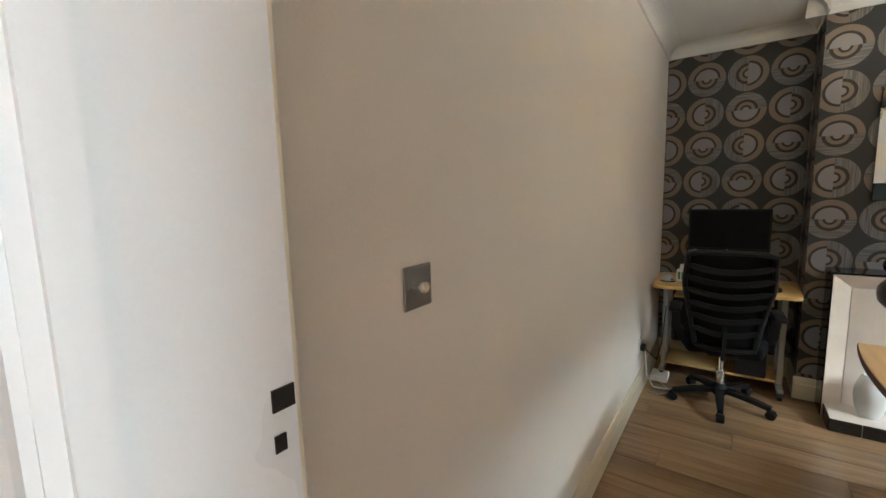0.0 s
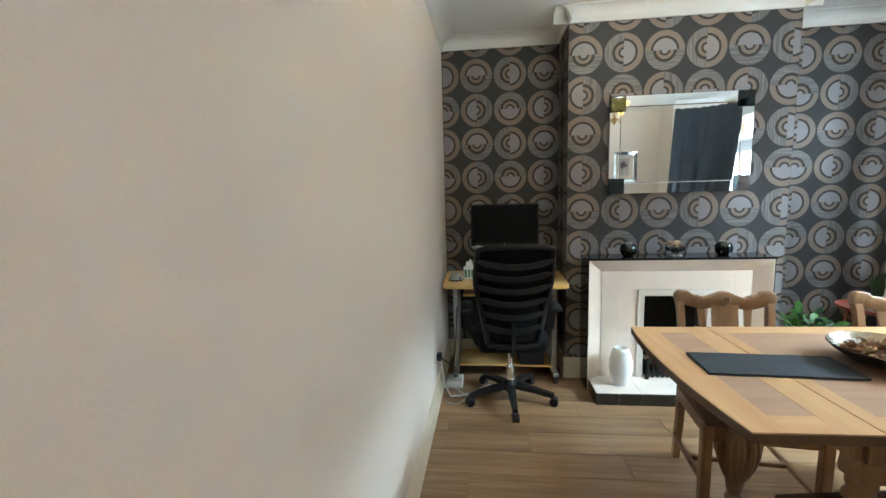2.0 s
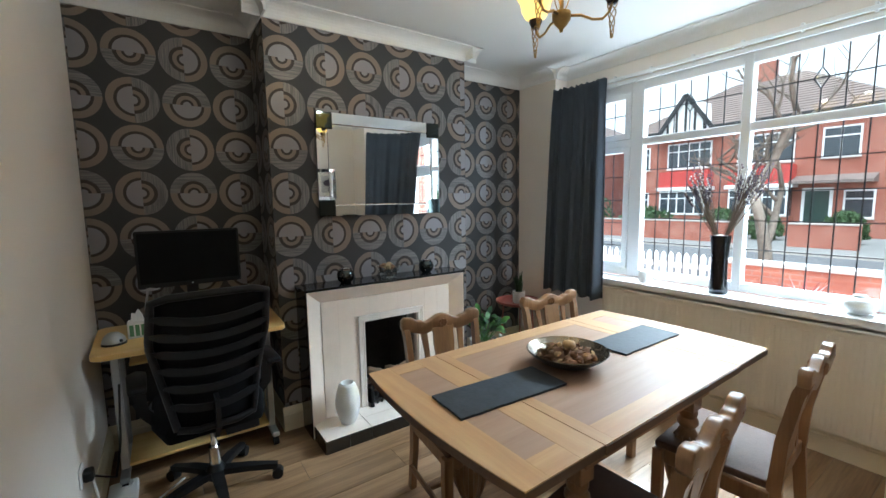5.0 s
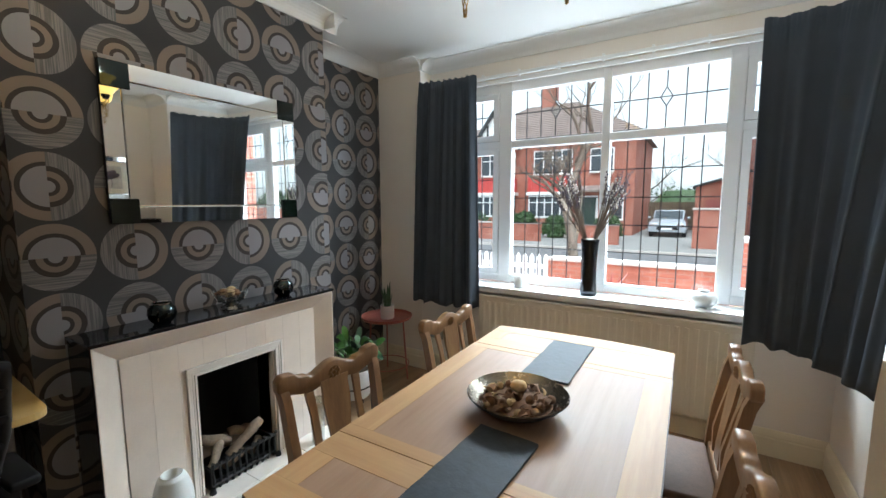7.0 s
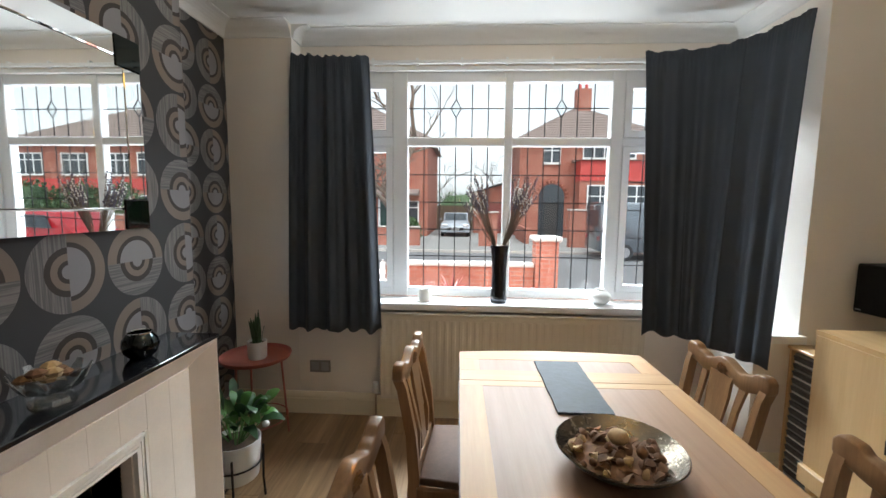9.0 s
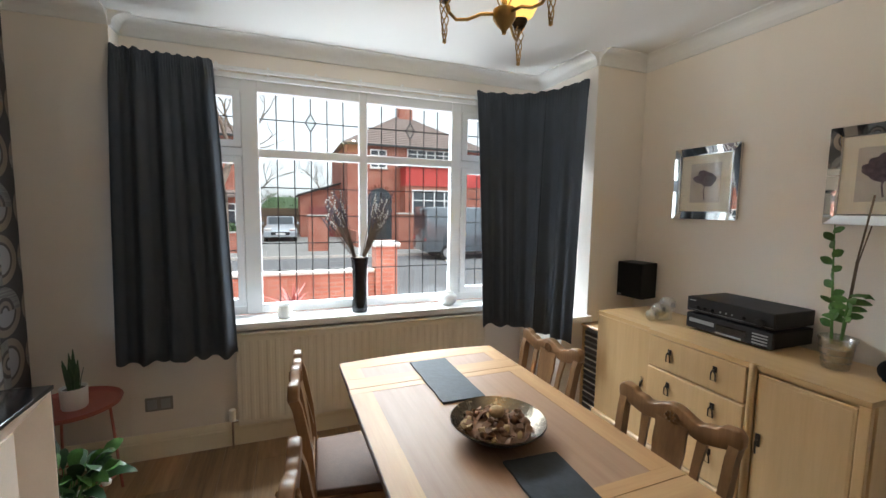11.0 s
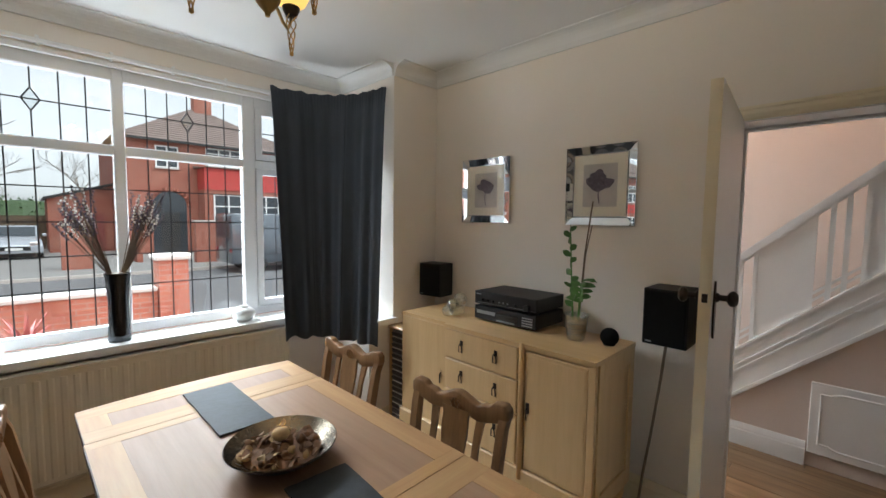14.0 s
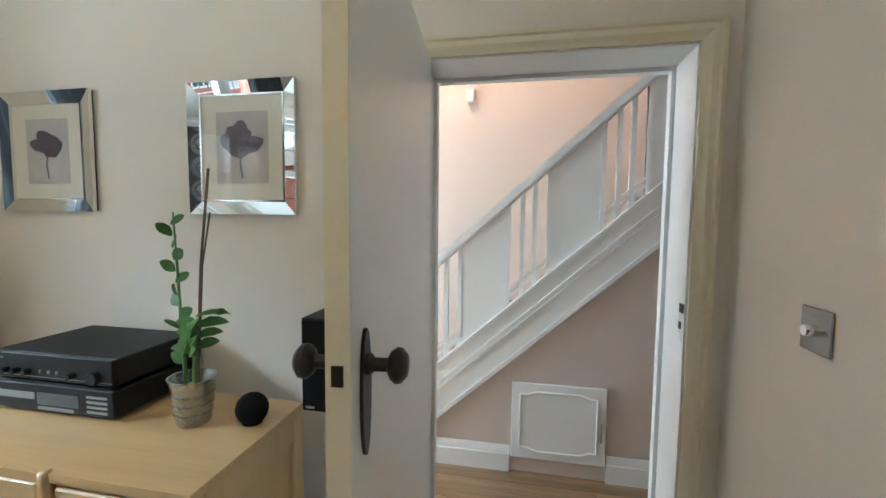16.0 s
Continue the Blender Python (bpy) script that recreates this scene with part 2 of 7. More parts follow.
M["curtain"] = paint("charcoal_curtain_cloth", (0.046, 0.057, 0.074), 0.82, vary=0.14, scale=5, bump=0.4, bscale=300)
M["radiator"] = paint("cream_radiator_enamel", (0.70, 0.64, 0.53), 0.35, vary=0.03, scale=3, bump=0.05)
M["coral"] = paint("coral_red_metal", (0.36, 0.10, 0.075), 0.42, vary=0.08)
M["leaf"] = paint("green_leaf", (0.085, 0.21, 0.045), 0.4, vary=0.45, scale=9, bump=0.2)
M["leafcane"] = paint("cane_leaf", (0.06, 0.155, 0.032), 0.4, vary=0.5, scale=9, bump=0.2)
M["leafdark"] = paint("dark_green_leaf", (0.03, 0.075, 0.028), 0.42, vary=0.45, scale=9, bump=0.2)
M["soil"] = paint("potting_bark", (0.06, 0.035, 0.02), 0.95, vary=0.5, scale=40, bump=0.8)
M["barkmix"] = paint("grey_orchid_bark", (0.17, 0.15, 0.13), 0.9, vary=0.5, scale=60, bump=0.8)
M["stem"] = paint("brown_stem", (0.13, 0.09, 0.06), 0.7, vary=0.3)
M["lavender"] = paint("dried_lavender", (0.10, 0.08, 0.11), 0.85, vary=0.45, scale=30)
M["glass"] = glass_mat("clear_glass", (0.93, 0.95, 0.95))
M["picglass"] = glass_mat("picture_glass", (0.99, 0.99, 0.99), 0.0, 0.03)
M["crystal"] = glass_mat("cut_glass", (0.84, 0.86, 0.85), 0.03, 0.30)
M["pane"] = glass_mat("window_glass", (0.92, 0.94, 0.94))
M["darkglass"] = glass_mat("smoked_glass", (0.24, 0.25, 0.28))
M["lead"] = paint("dull_lead_strip", (0.05, 0.05, 0.055), 0.5, 0.3, vary=0.15)
M["mount"] = paint("cream_picture_mount", (0.86, 0.81, 0.69), 0.85, vary=0.02)
M["print"] = paint("grey_photograph_ground", (0.58, 0.54, 0.50), 0.6, vary=0.12, scale=12)
M["petal"] = paint("dusky_purple_petal", (0.13, 0.10, 0.13), 0.6, vary=0.5, scale=45)
M["potpourri"] = paint("dried_flower_brown", (0.18, 0.09, 0.042), 0.85, vary=0.5, scale=40)
M["potpourri2"] = paint("dried_flower_cream", (0.44, 0.30, 0.15), 0.85, vary=0.3, scale=40)
M["bowl"] = paint("hammered_bronze_bowl", (0.19, 0.155, 0.115), 0.26, 1.0, vary=0.15, scale=60, bump=0.8, bscale=110)
M["shade"] = glow("lit_amber_glass", (1.0, 0.62, 0.16), 0.22)
M["bulb"] = glow("lamp_bulb", (1.0, 0.80, 0.50), 1.6)
M["green"] = paint("green_box", (0.10, 0.24, 0.11), 0.6)
M["cd"] = paint("disc_cases", (0.06, 0.06, 0.07), 0.3, vary=0.6, scale=60)
M["greylabel"] = paint("grey_legend", (0.30, 0.31, 0.32), 0.5)
M["brick"] = brick_mat("red_brick", (0.40, 0.13, 0.085), (0.46, 0.17, 0.11), (0.36, 0.27, 0.23))
M["redpaint"] = paint("red_hung_tile", (0.50, 0.06, 0.05), 0.6, vary=0.15, scale=3)
M["roof"] = paint("brown_roof_tile", (0.22, 0.17, 0.15), 0.85, vary=0.25, scale=2, bump=0.5, bscale=20)
M["render_"] = paint("white_render", (0.78, 0.77, 0.74), 0.8, vary=0.05)
M["timber"] = paint("black_timber", (0.03, 0.03, 0.03), 0.6)
M["asphalt"] = paint("worn_asphalt", (0.17, 0.17, 0.175), 0.85, vary=0.12, scale=0.7, bump=0.5)
M["paving"] = paint("concrete_paving", (0.27, 0.265, 0.255), 0.85, vary=0.12, scale=1.5, bump=0.4)
M["coping"] = paint("pale_stone_coping", (0.50, 0.46, 0.42), 0.85, vary=0.1)
M["hedge"] = paint("hedge_leaves", (0.05, 0.095, 0.032), 0.6, vary=0.5, scale=14, bump=1.0, bscale=40)
M["bark"] = paint("grey_bark", (0.14, 0.11, 0.085), 0.9, vary=0.35, scale=9, bump=0.8)
M["houseglass"] = paint("dark_house_pane", (0.05, 0.06, 0.07), 0.08, vary=0.3, bump=0.0)
M["carwhite"] = paint("silver_white_car_paint", (0.40, 0.43, 0.47), 0.2, 0.2, vary=0.03, bump=0, coat=0.6)
M["cardark"] = paint("slate_grey_van_paint", (0.12, 0.14, 0.16), 0.22, 0.3, vary=0.05, bump=0, coat=0.6)
M["carred"] = paint("red_car_paint", (0.42, 0.02, 0.03), 0.22, 0.1, vary=0.05, bump=0, coat=0.6)
M["tyre"] = paint("black_tyre", (0.02, 0.02, 0.02), 0.85)
M["greendoor"] = paint("dark_green_door", (0.02, 0.05, 0.04), 0.35)
M["cable"] = paint("brown_cable", (0.20, 0.15, 0.11), 0.5)
M["whitecable"] = paint("white_cable", (0.72, 0.71, 0.69), 0.5)
M["garagered"] = paint("faded_red_door_paint", (0.26, 0.07, 0.06), 0.5, vary=0.1)
M["redleaf"] = paint("red_spiky_leaf", (0.30, 0.08, 0.07), 0.5, vary=0.3)


# ---- building helpers ----
def bx(bm, x0, y0, z0, x1, y1, z1):
    v = [bm.verts.new(p) for p in ((x0, y0, z0), (x1, y0, z0), (x1, y1, z0), (x0, y1, z0), (x0, y0, z1), (x1, y0, z1), (x1, y1, z1), (x0, y1, z1))]
    for f in ((3, 2, 1, 0), (4, 5, 6, 7), (0, 1, 5, 4), (1, 2, 6, 5), (2, 3, 7, 6), (3, 0, 4, 7)):
        bm.faces.new([v[i] for i in f])
    return bm


def box(x0, y0, z0, x1, y1, z1, bev=0.0, seg=1):
    bm = bx(bmesh.new(), min(x0, x1), min(y0, y1), min(z0, z1), max(x0, x1), max(y0, y1), max(z0, z1))
    return bevel(bm, bev, seg) if bev else bm


def bevel(bm, w, seg=1):
    bmesh.ops.bevel(bm, geom=bm.edges[:], offset=w, segments=seg, profile=0.5, affect="EDGES")
    return bm


def prism(pts, lo, hi, axis=2, bm=None):
    """A flat outline pushed along one axis."""
    bm = bm or bmesh.new()

    def at(p, h):
        q = list(p)
        q.insert(axis, h)
        return q

    a, b = [bm.verts.new(at(p, lo)) for p in pts], [bm.verts.new(at(p, hi)) for p in pts]
    bm.faces.new(a[::-1])
    bm.faces.new(b)
    for i in range(len(pts)):
        j = (i + 1) % len(pts)
        bm.faces.new((a[i], a[j], b[j], b[i]))
    bmesh.ops.recalc_face_normals(bm, faces=bm.faces[:])
    return bm


def lathe(profile, n=24, at=(0, 0, 0), bm=None):
    bm = bm or bmesh.new()
    rings = []
    for r, z in profile:
        if r < 1e-5:
            rings.append([bm.verts.new((at[0], at[1], at[2] + z))])
        else:
            rings.append([bm.verts.new((at[0] + r * math.cos(2 * math.pi * i / n), at[1] + r * math.sin(2 * math.pi * i / n), at[2] + z)) for i in range(n)])
    for a, b in zip(rings, rings[1:]):
        for i in range(n):
            j = (i + 1) % n
            if len(a) == 1 and len(b) > 1:
                bm.faces.new((a[0], b[j], b[i]))
            elif len(b) == 1 and len(a) > 1:
                bm.faces.new((a[i], a[j], b[0]))
            elif len(a) > 1:
                bm.faces.new((a[i], a[j], b[j], b[i]))
    bmesh.ops.recalc_face_normals(bm, faces=bm.faces[:])
    return bm


def tube(pts, r, n=8, bm=None):
    """A round bar along points; r may be one radius or one for each point."""
    bm = bm or bmesh.new()
    pts = [Vector(p) for p in pts]
    rs = r if isinstance(r, (list, tuple)) else [r] * len(pts)
    rings, side = [], None
    for i, p in enumerate(pts):
        d = (pts[min(i + 1, len(pts) - 1)] - pts[max(i - 1, 0)]).normalized()
        if side is None:
            side = d.cross(Vector((0.3, 0.2, 0.93)) if abs(d.z) < 0.9 else Vector((1, 0, 0))).normalized()
        side = (side - d * side.dot(d)).normalized()
        up = d.cross(side)
        rings.append([bm.verts.new(p + rs[i] * (math.cos(2 * math.pi * k / n) * side + math.sin(2 * math.pi * k / n) * up)) for k in range(n)])
    for a, b in zip(rings, rings[1:]):
        for i in range(n):
            bm.faces.new((a[i], a[(i + 1) % n], b[(i + 1) % n], b[i]))
    bm.faces.new(rings[0][::-1])
    bm.faces.new(rings[-1])
    return bm


def ribbon(pts, widths, thick, up=(0, 0, 1), bm=None):
    """A flat bar of given width along points, for curved chair parts and blades."""
    bm = bm or bmesh.new()
    pts = [Vector(p) for p in pts]
    rings = []
    for i, p in enumerate(pts):
        d = (pts[min(i + 1, len(pts) - 1)] - pts[max(i - 1, 0)]).normalized()
        s = d.cross(Vector(up)).normalized()
        t = s.cross(d).normalized()
        w = (widths[i] if isinstance(widths, (list, tuple)) else widths) / 2
        h = thick / 2
        rings.append([bm.verts.new(p + a * w * s + b * h * t) for a, b in ((-1, -1), (1, -1), (1, 1), (-1, 1))])
    for a, b in zip(rings, rings[1:]):
        for i in range(4):
            bm.faces.new((a[i], a[(i + 1) % 4], b[(i + 1) % 4], b[i]))
    bm.faces.new(rings[0][::-1])
    bm.faces.new(rings[-1])
    bmesh.ops.recalc_face_normals(bm, faces=bm.faces[:])
    return bm


def part(name, bm, material, parent=None, label="", smooth=None):
    me = bpy.data.meshes.new(name)
    if smooth is not None:
        for f in bm.faces:
            f.smooth = True
        for e in bm.edges:
            if len(e.link_faces) == 2 and e.calc_face_angle(0) > radians(smooth):
                e.smooth = False
    bm.to_mesh(me)
    bm.free()
    me.materials.append(M[material])
    ob = new(name, me)
    if parent is not None:
        ob.parent = parent
    if label:
        ob["label"] = label
    return ob


def thing(name, label, category, at=(0, 0, 0), turn=0.0, group="", kind=""):
    ob = new(name)
    ob.empty_display_size = 0.1
    ob.matrix_world = pose(*at, 0, 0, turn)
    return tagged(ob, label, category, group, kind)


def solid(name, bm, material, label, category, smooth=None, kind="", group=""):
    return tagged(part(name, bm, material, None, "", smooth), label, category, group, kind)


def shell(name, bm, material, label, category):
    return solid(name, bm, material, label, category, None, "structure")


# ---- the room's plan ----
XW, YN, YS, XE = -0.255, 4.456, 0.685, 3.12
BRX0, BRX1, BRY = 0.672, 2.143, 4.075
PIER, ZC, ZCOV = 2.580, 2.62, 2.535
WX = 3.335
DX0, DX1, DZ = -0.147, 0.625, 1.98
HY = -0.455
WT = 0.21

floor = shell("floor", box(-1.6, -1.5, -0.12, 3.36, 4.6, -0.008), "joint", "oak laminate floor running from dining room into hall", "floor")
shell("ceiling", box(XW - 0.1, YS - 0.1, ZC, 3.5, YN + 0.1, ZC + 0.12), "ceiling", "white painted plaster ceiling over the dining room", "ceiling")
shell("wall_west", box(XW - 0.12, YS - 0.12, 0, XW, YN + 0.12, ZC), "wall", "warm grey painted plaster wall with a dimmer switch", "wall")
shell("wall_north", box(XW, YN, 0, XE + 0.3, YN + 0.12, ZC), "papera", "alcove wall papered with charcoal ringed discs", "wall")
breast = prism([(BRX0, 0), (1.12, 0), (1.12, 0.72), (1.63, 0.72), (1.63, 0), (BRX1, 0), (BRX1, ZC), (BRX0, ZC)], BRY, YN - 0.002, 1)
shell("chimney_breast", breast, "paperx", "chimney breast papered with charcoal ringed discs", "wall")
for i, x in enumerate((BRX0, BRX1)):
    s = -1 if i == 0 else 1
    shell("chimney_breast_side", box(x, BRY + 0.001, 0, x + s * 0.003, YN - 0.002, ZC), "papery", "papered side of the chimney breast", "wall")
ws = bmesh.new()
bx(ws, XW, YS - WT, 0, DX0 - 0.03, YS, ZC)
bx(ws, DX1 + 0.03, YS - WT, 0, 3.5, YS, ZC)
bx(ws, DX0 - 0.03, YS - WT, DZ + 0.03, DX1 + 0.03, YS, ZC)
shell("wall_south", ws, "wall", "warm grey painted wall with doorway to the hall", "wall")
we = bmesh.new()
bx(we, XE, 1.322, 0, 3.46, 4.004, 0.772)
bx(we, XE, 4.005, 0, 3.46, YN, ZC)
bx(we, PIER, YS, 0, 3.46, 1.11, ZC)
bx(we, PIER, 1.11, 0, 3.46, 1.322, 0.772)
bx(we, 3.27, 1.11, 2.40, 3.46, 4.005, ZC)
shell("wall_east", we, "wall", "warm grey painted window wall with a boxed pier", "wall")


def coving(name, runs, label):
    """Concave cornice: each run is start, end and the way into the room."""
    bm = bmesh.new()
    for (x0, y0), (x1, y1), (nx, ny) in runs:
        prof = [(0.0, 0.0), (0.012, 0.0), (0.014, 0.012)]
        prof += [(0.014 + 0.086 * (1 - math.cos(a)), 0.012 + 0.066 * math.sin(a)) for a in [radians(15 * i) for i in range(1, 7)]]
        prof += [(0.108, 0.078), (0.108, 0.086), (0.0, 0.086)]
        ra = [bm.verts.new((x0 + nx * d, y0 + ny * d, ZCOV + h)) for d, h in prof]
        rb = [bm.verts.new((x1 + nx * d, y1 + ny * d, ZCOV + h)) for d, h in prof]
        for i in range(len(prof)):
            j = (i + 1) % len(prof)
            bm.faces.new((ra[i], ra[j], rb[j], rb[i]))
        bm.faces.new(ra)
        bm.faces.new(rb[::-1])
    bmesh.ops.recalc_face_normals(bm, faces=bm.faces[:])
    return shell(name, bm, "ceiling", label, "cornice")


coving("cornice", [
    ((XW, YS), (XW, YN), (1, 0)), ((XW, YN), (BRX0, YN), (0, -1)), ((BRX0, YN), (BRX0, BRY - 0.108), (-1, 0)),
    ((BRX0 - 0.108, BRY), (BRX1 + 0.108, BRY), (0, -1)), ((BRX1, BRY - 0.108), (BRX1, YN), (1, 0)), ((BRX1, YN), (XE, YN), (0, -1)),
    ((XE, YN), (XE, 4.005), (-1, 0)), ((PIER, 1.11), (PIER, YS), (-1, 0)), ((PIER, YS), (XW, YS), (0, 1)),
    ((3.27, 1.11), (3.27, 4.005), (-1, 0)), ((PIER, 1.11), (3.27, 1.11), (0, 1)), ((XE, 4.005), (3.27, 4.005), (0, -1))],
    "cream white concave plaster cornice round the ceiling")


def skirting(name, runs, mat, label):
    bm = bmesh.new()
    for (x0, y0), (x1, y1), (nx, ny) in runs:
        prof = [(0.0, 0.0), (0.020, 0.0), (0.020, 0.105), (0.016, 0.112), (0.016, 0.122), (0.012, 0.140), (0.006, 0.155), (0.0, 0.155)]
        ra = [bm.verts.new((x0 + nx * d, y0 + ny * d, h)) for d, h in prof]
        rb = [bm.verts.new((x1 + nx * d, y1 + ny * d, h)) for d, h in prof]
        for i in range(len(prof)):
            j = (i + 1) % len(prof)
            bm.faces.new((ra[i], ra[j], rb[j], rb[i]))
        bm.faces.new(ra)
        bm.faces.new(rb[::-1])
    bmesh.ops.recalc_face_normals(bm, faces=bm.faces[:])
    return shell(name, bm, mat, label, "skirting board")


skirting("baseboard", [
    ((XW, YS), (XW, YN), (1, 0)), ((XW, YN), (BRX0, YN), (0, -1)), ((BRX0, YN), (BRX0, BRY), (-1, 0)), ((BRX0 - 0.02, BRY), (0.79, BRY), (0, -1)),
    ((1.95, BRY), (BRX1 + 0.02, BRY), (0, -1)), ((BRX1, BRY), (BRX1, YN), (1, 0)), ((BRX1, YN), (XE, YN), (0, -1)), ((XE, YN), (XE, 3.50), (-1, 0)),
    ((XE, 3.50), (XE, 1.322), (-1, 0)), ((XE, 1.322), (PIER - 0.02, 1.322), (0, 1)), ((PIER, 1.342), (PIER, YS), (-1, 0)), ((PIER, YS), (DX1 + 0.11, YS), (0, 1))],
    "cream", "cream gloss moulded skirting board")

# ---- window ----
shell("window_sill", prism([(2.545, 1.09), (2.545, 1.352), (3.06, 1.352), (3.06, 4.05), (3.13, 4.05), (3.13, 4.0), (3.31, 4.0), (3.31, 1.112), (2.60, 1.112), (2.60, 1.09)], 0.772, 0.812), "white", "white painted deep window sill", "window sill")
WY0, WY1 = 1.115, 4.0
window = thing("window_1", "white framed leaded bay window with six lights", "window", kind="structure")
for y0, y1 in ((WY0, 1.175), (1.80, 1.885), (2.545, 2.603), (3.27, 3.375), (3.94, WY1)):
    part("mullion", box(WX - 0.035, y0, 0.815, WX + 0.035, y1, 2.40, 0.006), "upvc", window)
for z0, z1 in ((0.815, 0.877), (1.879, 1.938), (2.305, 2.40)):
    part("transom", box(WX - 0.030, WY0 + 0.002, z0, WX + 0.030, WY1 - 0.002, z1, 0.006), "upvc", window)
LIGHTS = [(1.175, 1.80), (1.885, 2.545), (2.603, 3.27), (3.375, 3.94)]
for li, (y0, y1) in enumerate(LIGHTS):
    for z0, z1 in ((0.877, 1.879), (1.938, 2.305)):
        if li in (0, 3):
            fr = bmesh.new()
            w = 0.045
            bx(fr, WX - 0.045, y0 + 0.001, z0 + 0.001, WX + 0.02, y0 + w, z1 - 0.001)
            bx(fr, WX - 0.045, y1 - w, z0 + 0.001, WX + 0.02, y1 - 0.001, z1 - 0.001)
            bx(fr, WX - 0.045, y0 + w, z0 + 0.001, WX + 0.02, y1 - w, z0 + w)
            bx(fr, WX - 0.045, y0 + w, z1 - w, WX + 0.02, y1 - w, z1 - 0.001)
            part("casement", fr, "upvc", window)
            a0, a1, b0, b1 = y0 + w, y1 - w, z0 + w, z1 - w
        else:
            a0, a1, b0, b1 = y0, y1, z0, z1
        pane = part("pane", box(WX - 0.003, a0 + 0.001, b0 + 0.001, WX + 0.003, a1 - 0.001, b1 - 0.001), "pane", window)
        pane.visible_shadow = False
        n = max(2, round((a1 - a0) / 0.108))
        cy = (a0 + a1) / 2
        top = z0 > 1.9
        if top:
            zs, cz = [(b0 + b1) / 2 + 0.015], (b0 + b1) / 2 + 0.015
        else:
            zs = [b1 - 0.197 - 0.192 * i for i in range(5) if b1 - 0.197 - 0.192 * i > b0 + 0.05]
        for i in range(1, n):
            y = a0 + (a1 - a0) * i / n
            if top and li in (1, 2) and abs(y - cy) < 0.03:
                part("lead_strip", box(WX - 0.006, y - 0.0035, b0 + 0.001, WX - 0.0032, y + 0.0035, cz - 0.055), "lead", window)
                part("lead_strip", box(WX - 0.006, y - 0.0035, cz + 0.055, WX - 0.0032, y + 0.0035, b1 - 0.001), "lead", window)
                continue
            part("lead_strip", box(WX - 0.006, y - 0.0035, b0 + 0.001, WX - 0.0032, y + 0.0035, b1 - 0.001), "lead", window)
        for z in zs:
            part("lead_strip", box(WX - 0.0065, a0 + 0.001, z - 0.0035, WX - 0.0034, a1 - 0.001, z + 0.0035), "lead", window)
        if top and li in (1, 2):
            dm = bmesh.new()
            for s, t in ((1, 1), (1, -1), (-1, 1), (-1, -1)):
                tube([(WX - 0.008, cy + s * 0.036, cz), (WX - 0.008, cy, cz + t * 0.06)], 0.004, 6, dm)
            part("lead_diamond", dm, "lead", window)
            part("diamond_bevel", prism([(cy - 0.033, cz), (cy, cz - 0.056), (cy + 0.033, cz), (cy, cz + 0.056)], WX - 0.009, WX - 0.004, 0), "glass", window, "clear bevelled diamond")
rail = thing("curtain_track", "white curtain track with brackets above the window", "curtain rail", (0, 0, 2.42))
part("track", box(3.235, 1.13, -0.012, 3.262, 3.985, 0.012, 0.003), "white", rail)
for i in range(9):
    y = 1.40 + i * 0.30
    part("bracket", box(3.240, y - 0.008, -0.02, 3.272, y + 0.008, 0.028, 0.002), "white", rail)
part("valance_board", box(3.262, 1.13, -0.05, 3.285, 3.985, -0.02, 0.003), "white", rail)


def curtain(label, top, bottom, z_top, z_bot, seed):
    rng = random.Random(seed)
    waves = [(rng.uniform(8, 10), rng.uniform(0, 6.3), 0.017), (rng.uniform(15, 18), rng.uniform(0, 6.3), 0.009), (rng.uniform(4.5, 6), rng.uniform(0, 6.3), 0.016)]

    def along(path, s):
        ls = [math.dist(a, b) for a, b in zip(path, path[1:])]
        d = s * sum(ls)
        for (a, b), l in zip(zip(path, path[1:]), ls):
            if d <= l or (a, b) == (path[-2], path[-1]):
                f = d / l
                n = Vector((-(b[1] - a[1]), b[0] - a[0])).normalized()
                return Vector(a).lerp(Vector(b), f), n
            d -= l

    bm = bmesh.new()
    cols, rows, grid = 150, 26, []
    for j in range(rows + 1):
        v = j / rows
        line = []
        for i in range(cols + 1):
            s = i / cols
            p, n = along(top, s)
            q, m = along(bottom, s)
            e = p.lerp(q, v ** 0.8)
            nn = (n + m).normalized()
            amp = 0.55 + 0.75 * v
            off = sum(a * math.sin(w * 2 * math.pi * s * 0.55 + ph + 0.5 * v * math.sin(3 * s + ph)) for w, ph, a in waves) * amp
            if v < 0.06:
                off += 0.005 * math.sin(s * 240)
            dz = 0.010 * math.sin(s * 37 + seed) * (v > 0.97) + 0.006 * math.sin(s * 60) * (v < 0.01)
            line.append(bm.verts.new((e.x + nn.x * off, e.y + nn.y * off, z_top + (z_bot - z_top) * v + dz)))
        grid.append(line)
    for a, b in zip(grid, grid[1:]):
        for i in range(cols):
            bm.faces.new((a[i], a[i + 1], b[i + 1], b[i]))
    ob = solid("curtain", bm, "curtain", label, "curtain", 80)
    sd = ob.modifiers.new("cloth", "SOLIDIFY")
    sd.thickness = 0.004
    return ob


curtain("charcoal cloth curtain hanging beside the chimney alcove", [(3.09, 4.0), (3.13, 3.80), (3.14, 3.51)], [(3.02, 4.03), (2.985, 3.75), (3.005, 3.405)], 2.425, 0.640, 3)
curtain("charcoal cloth curtain wrapped round the boxed pier", [(3.15, 1.75), (3.12, 1.44), (2.95, 1.25), (2.585, 1.170)], [(2.97, 1.75), (2.89, 1.56), (2.70, 1.475), (2.410, 1.365)], 2.440, 0.69, 5)

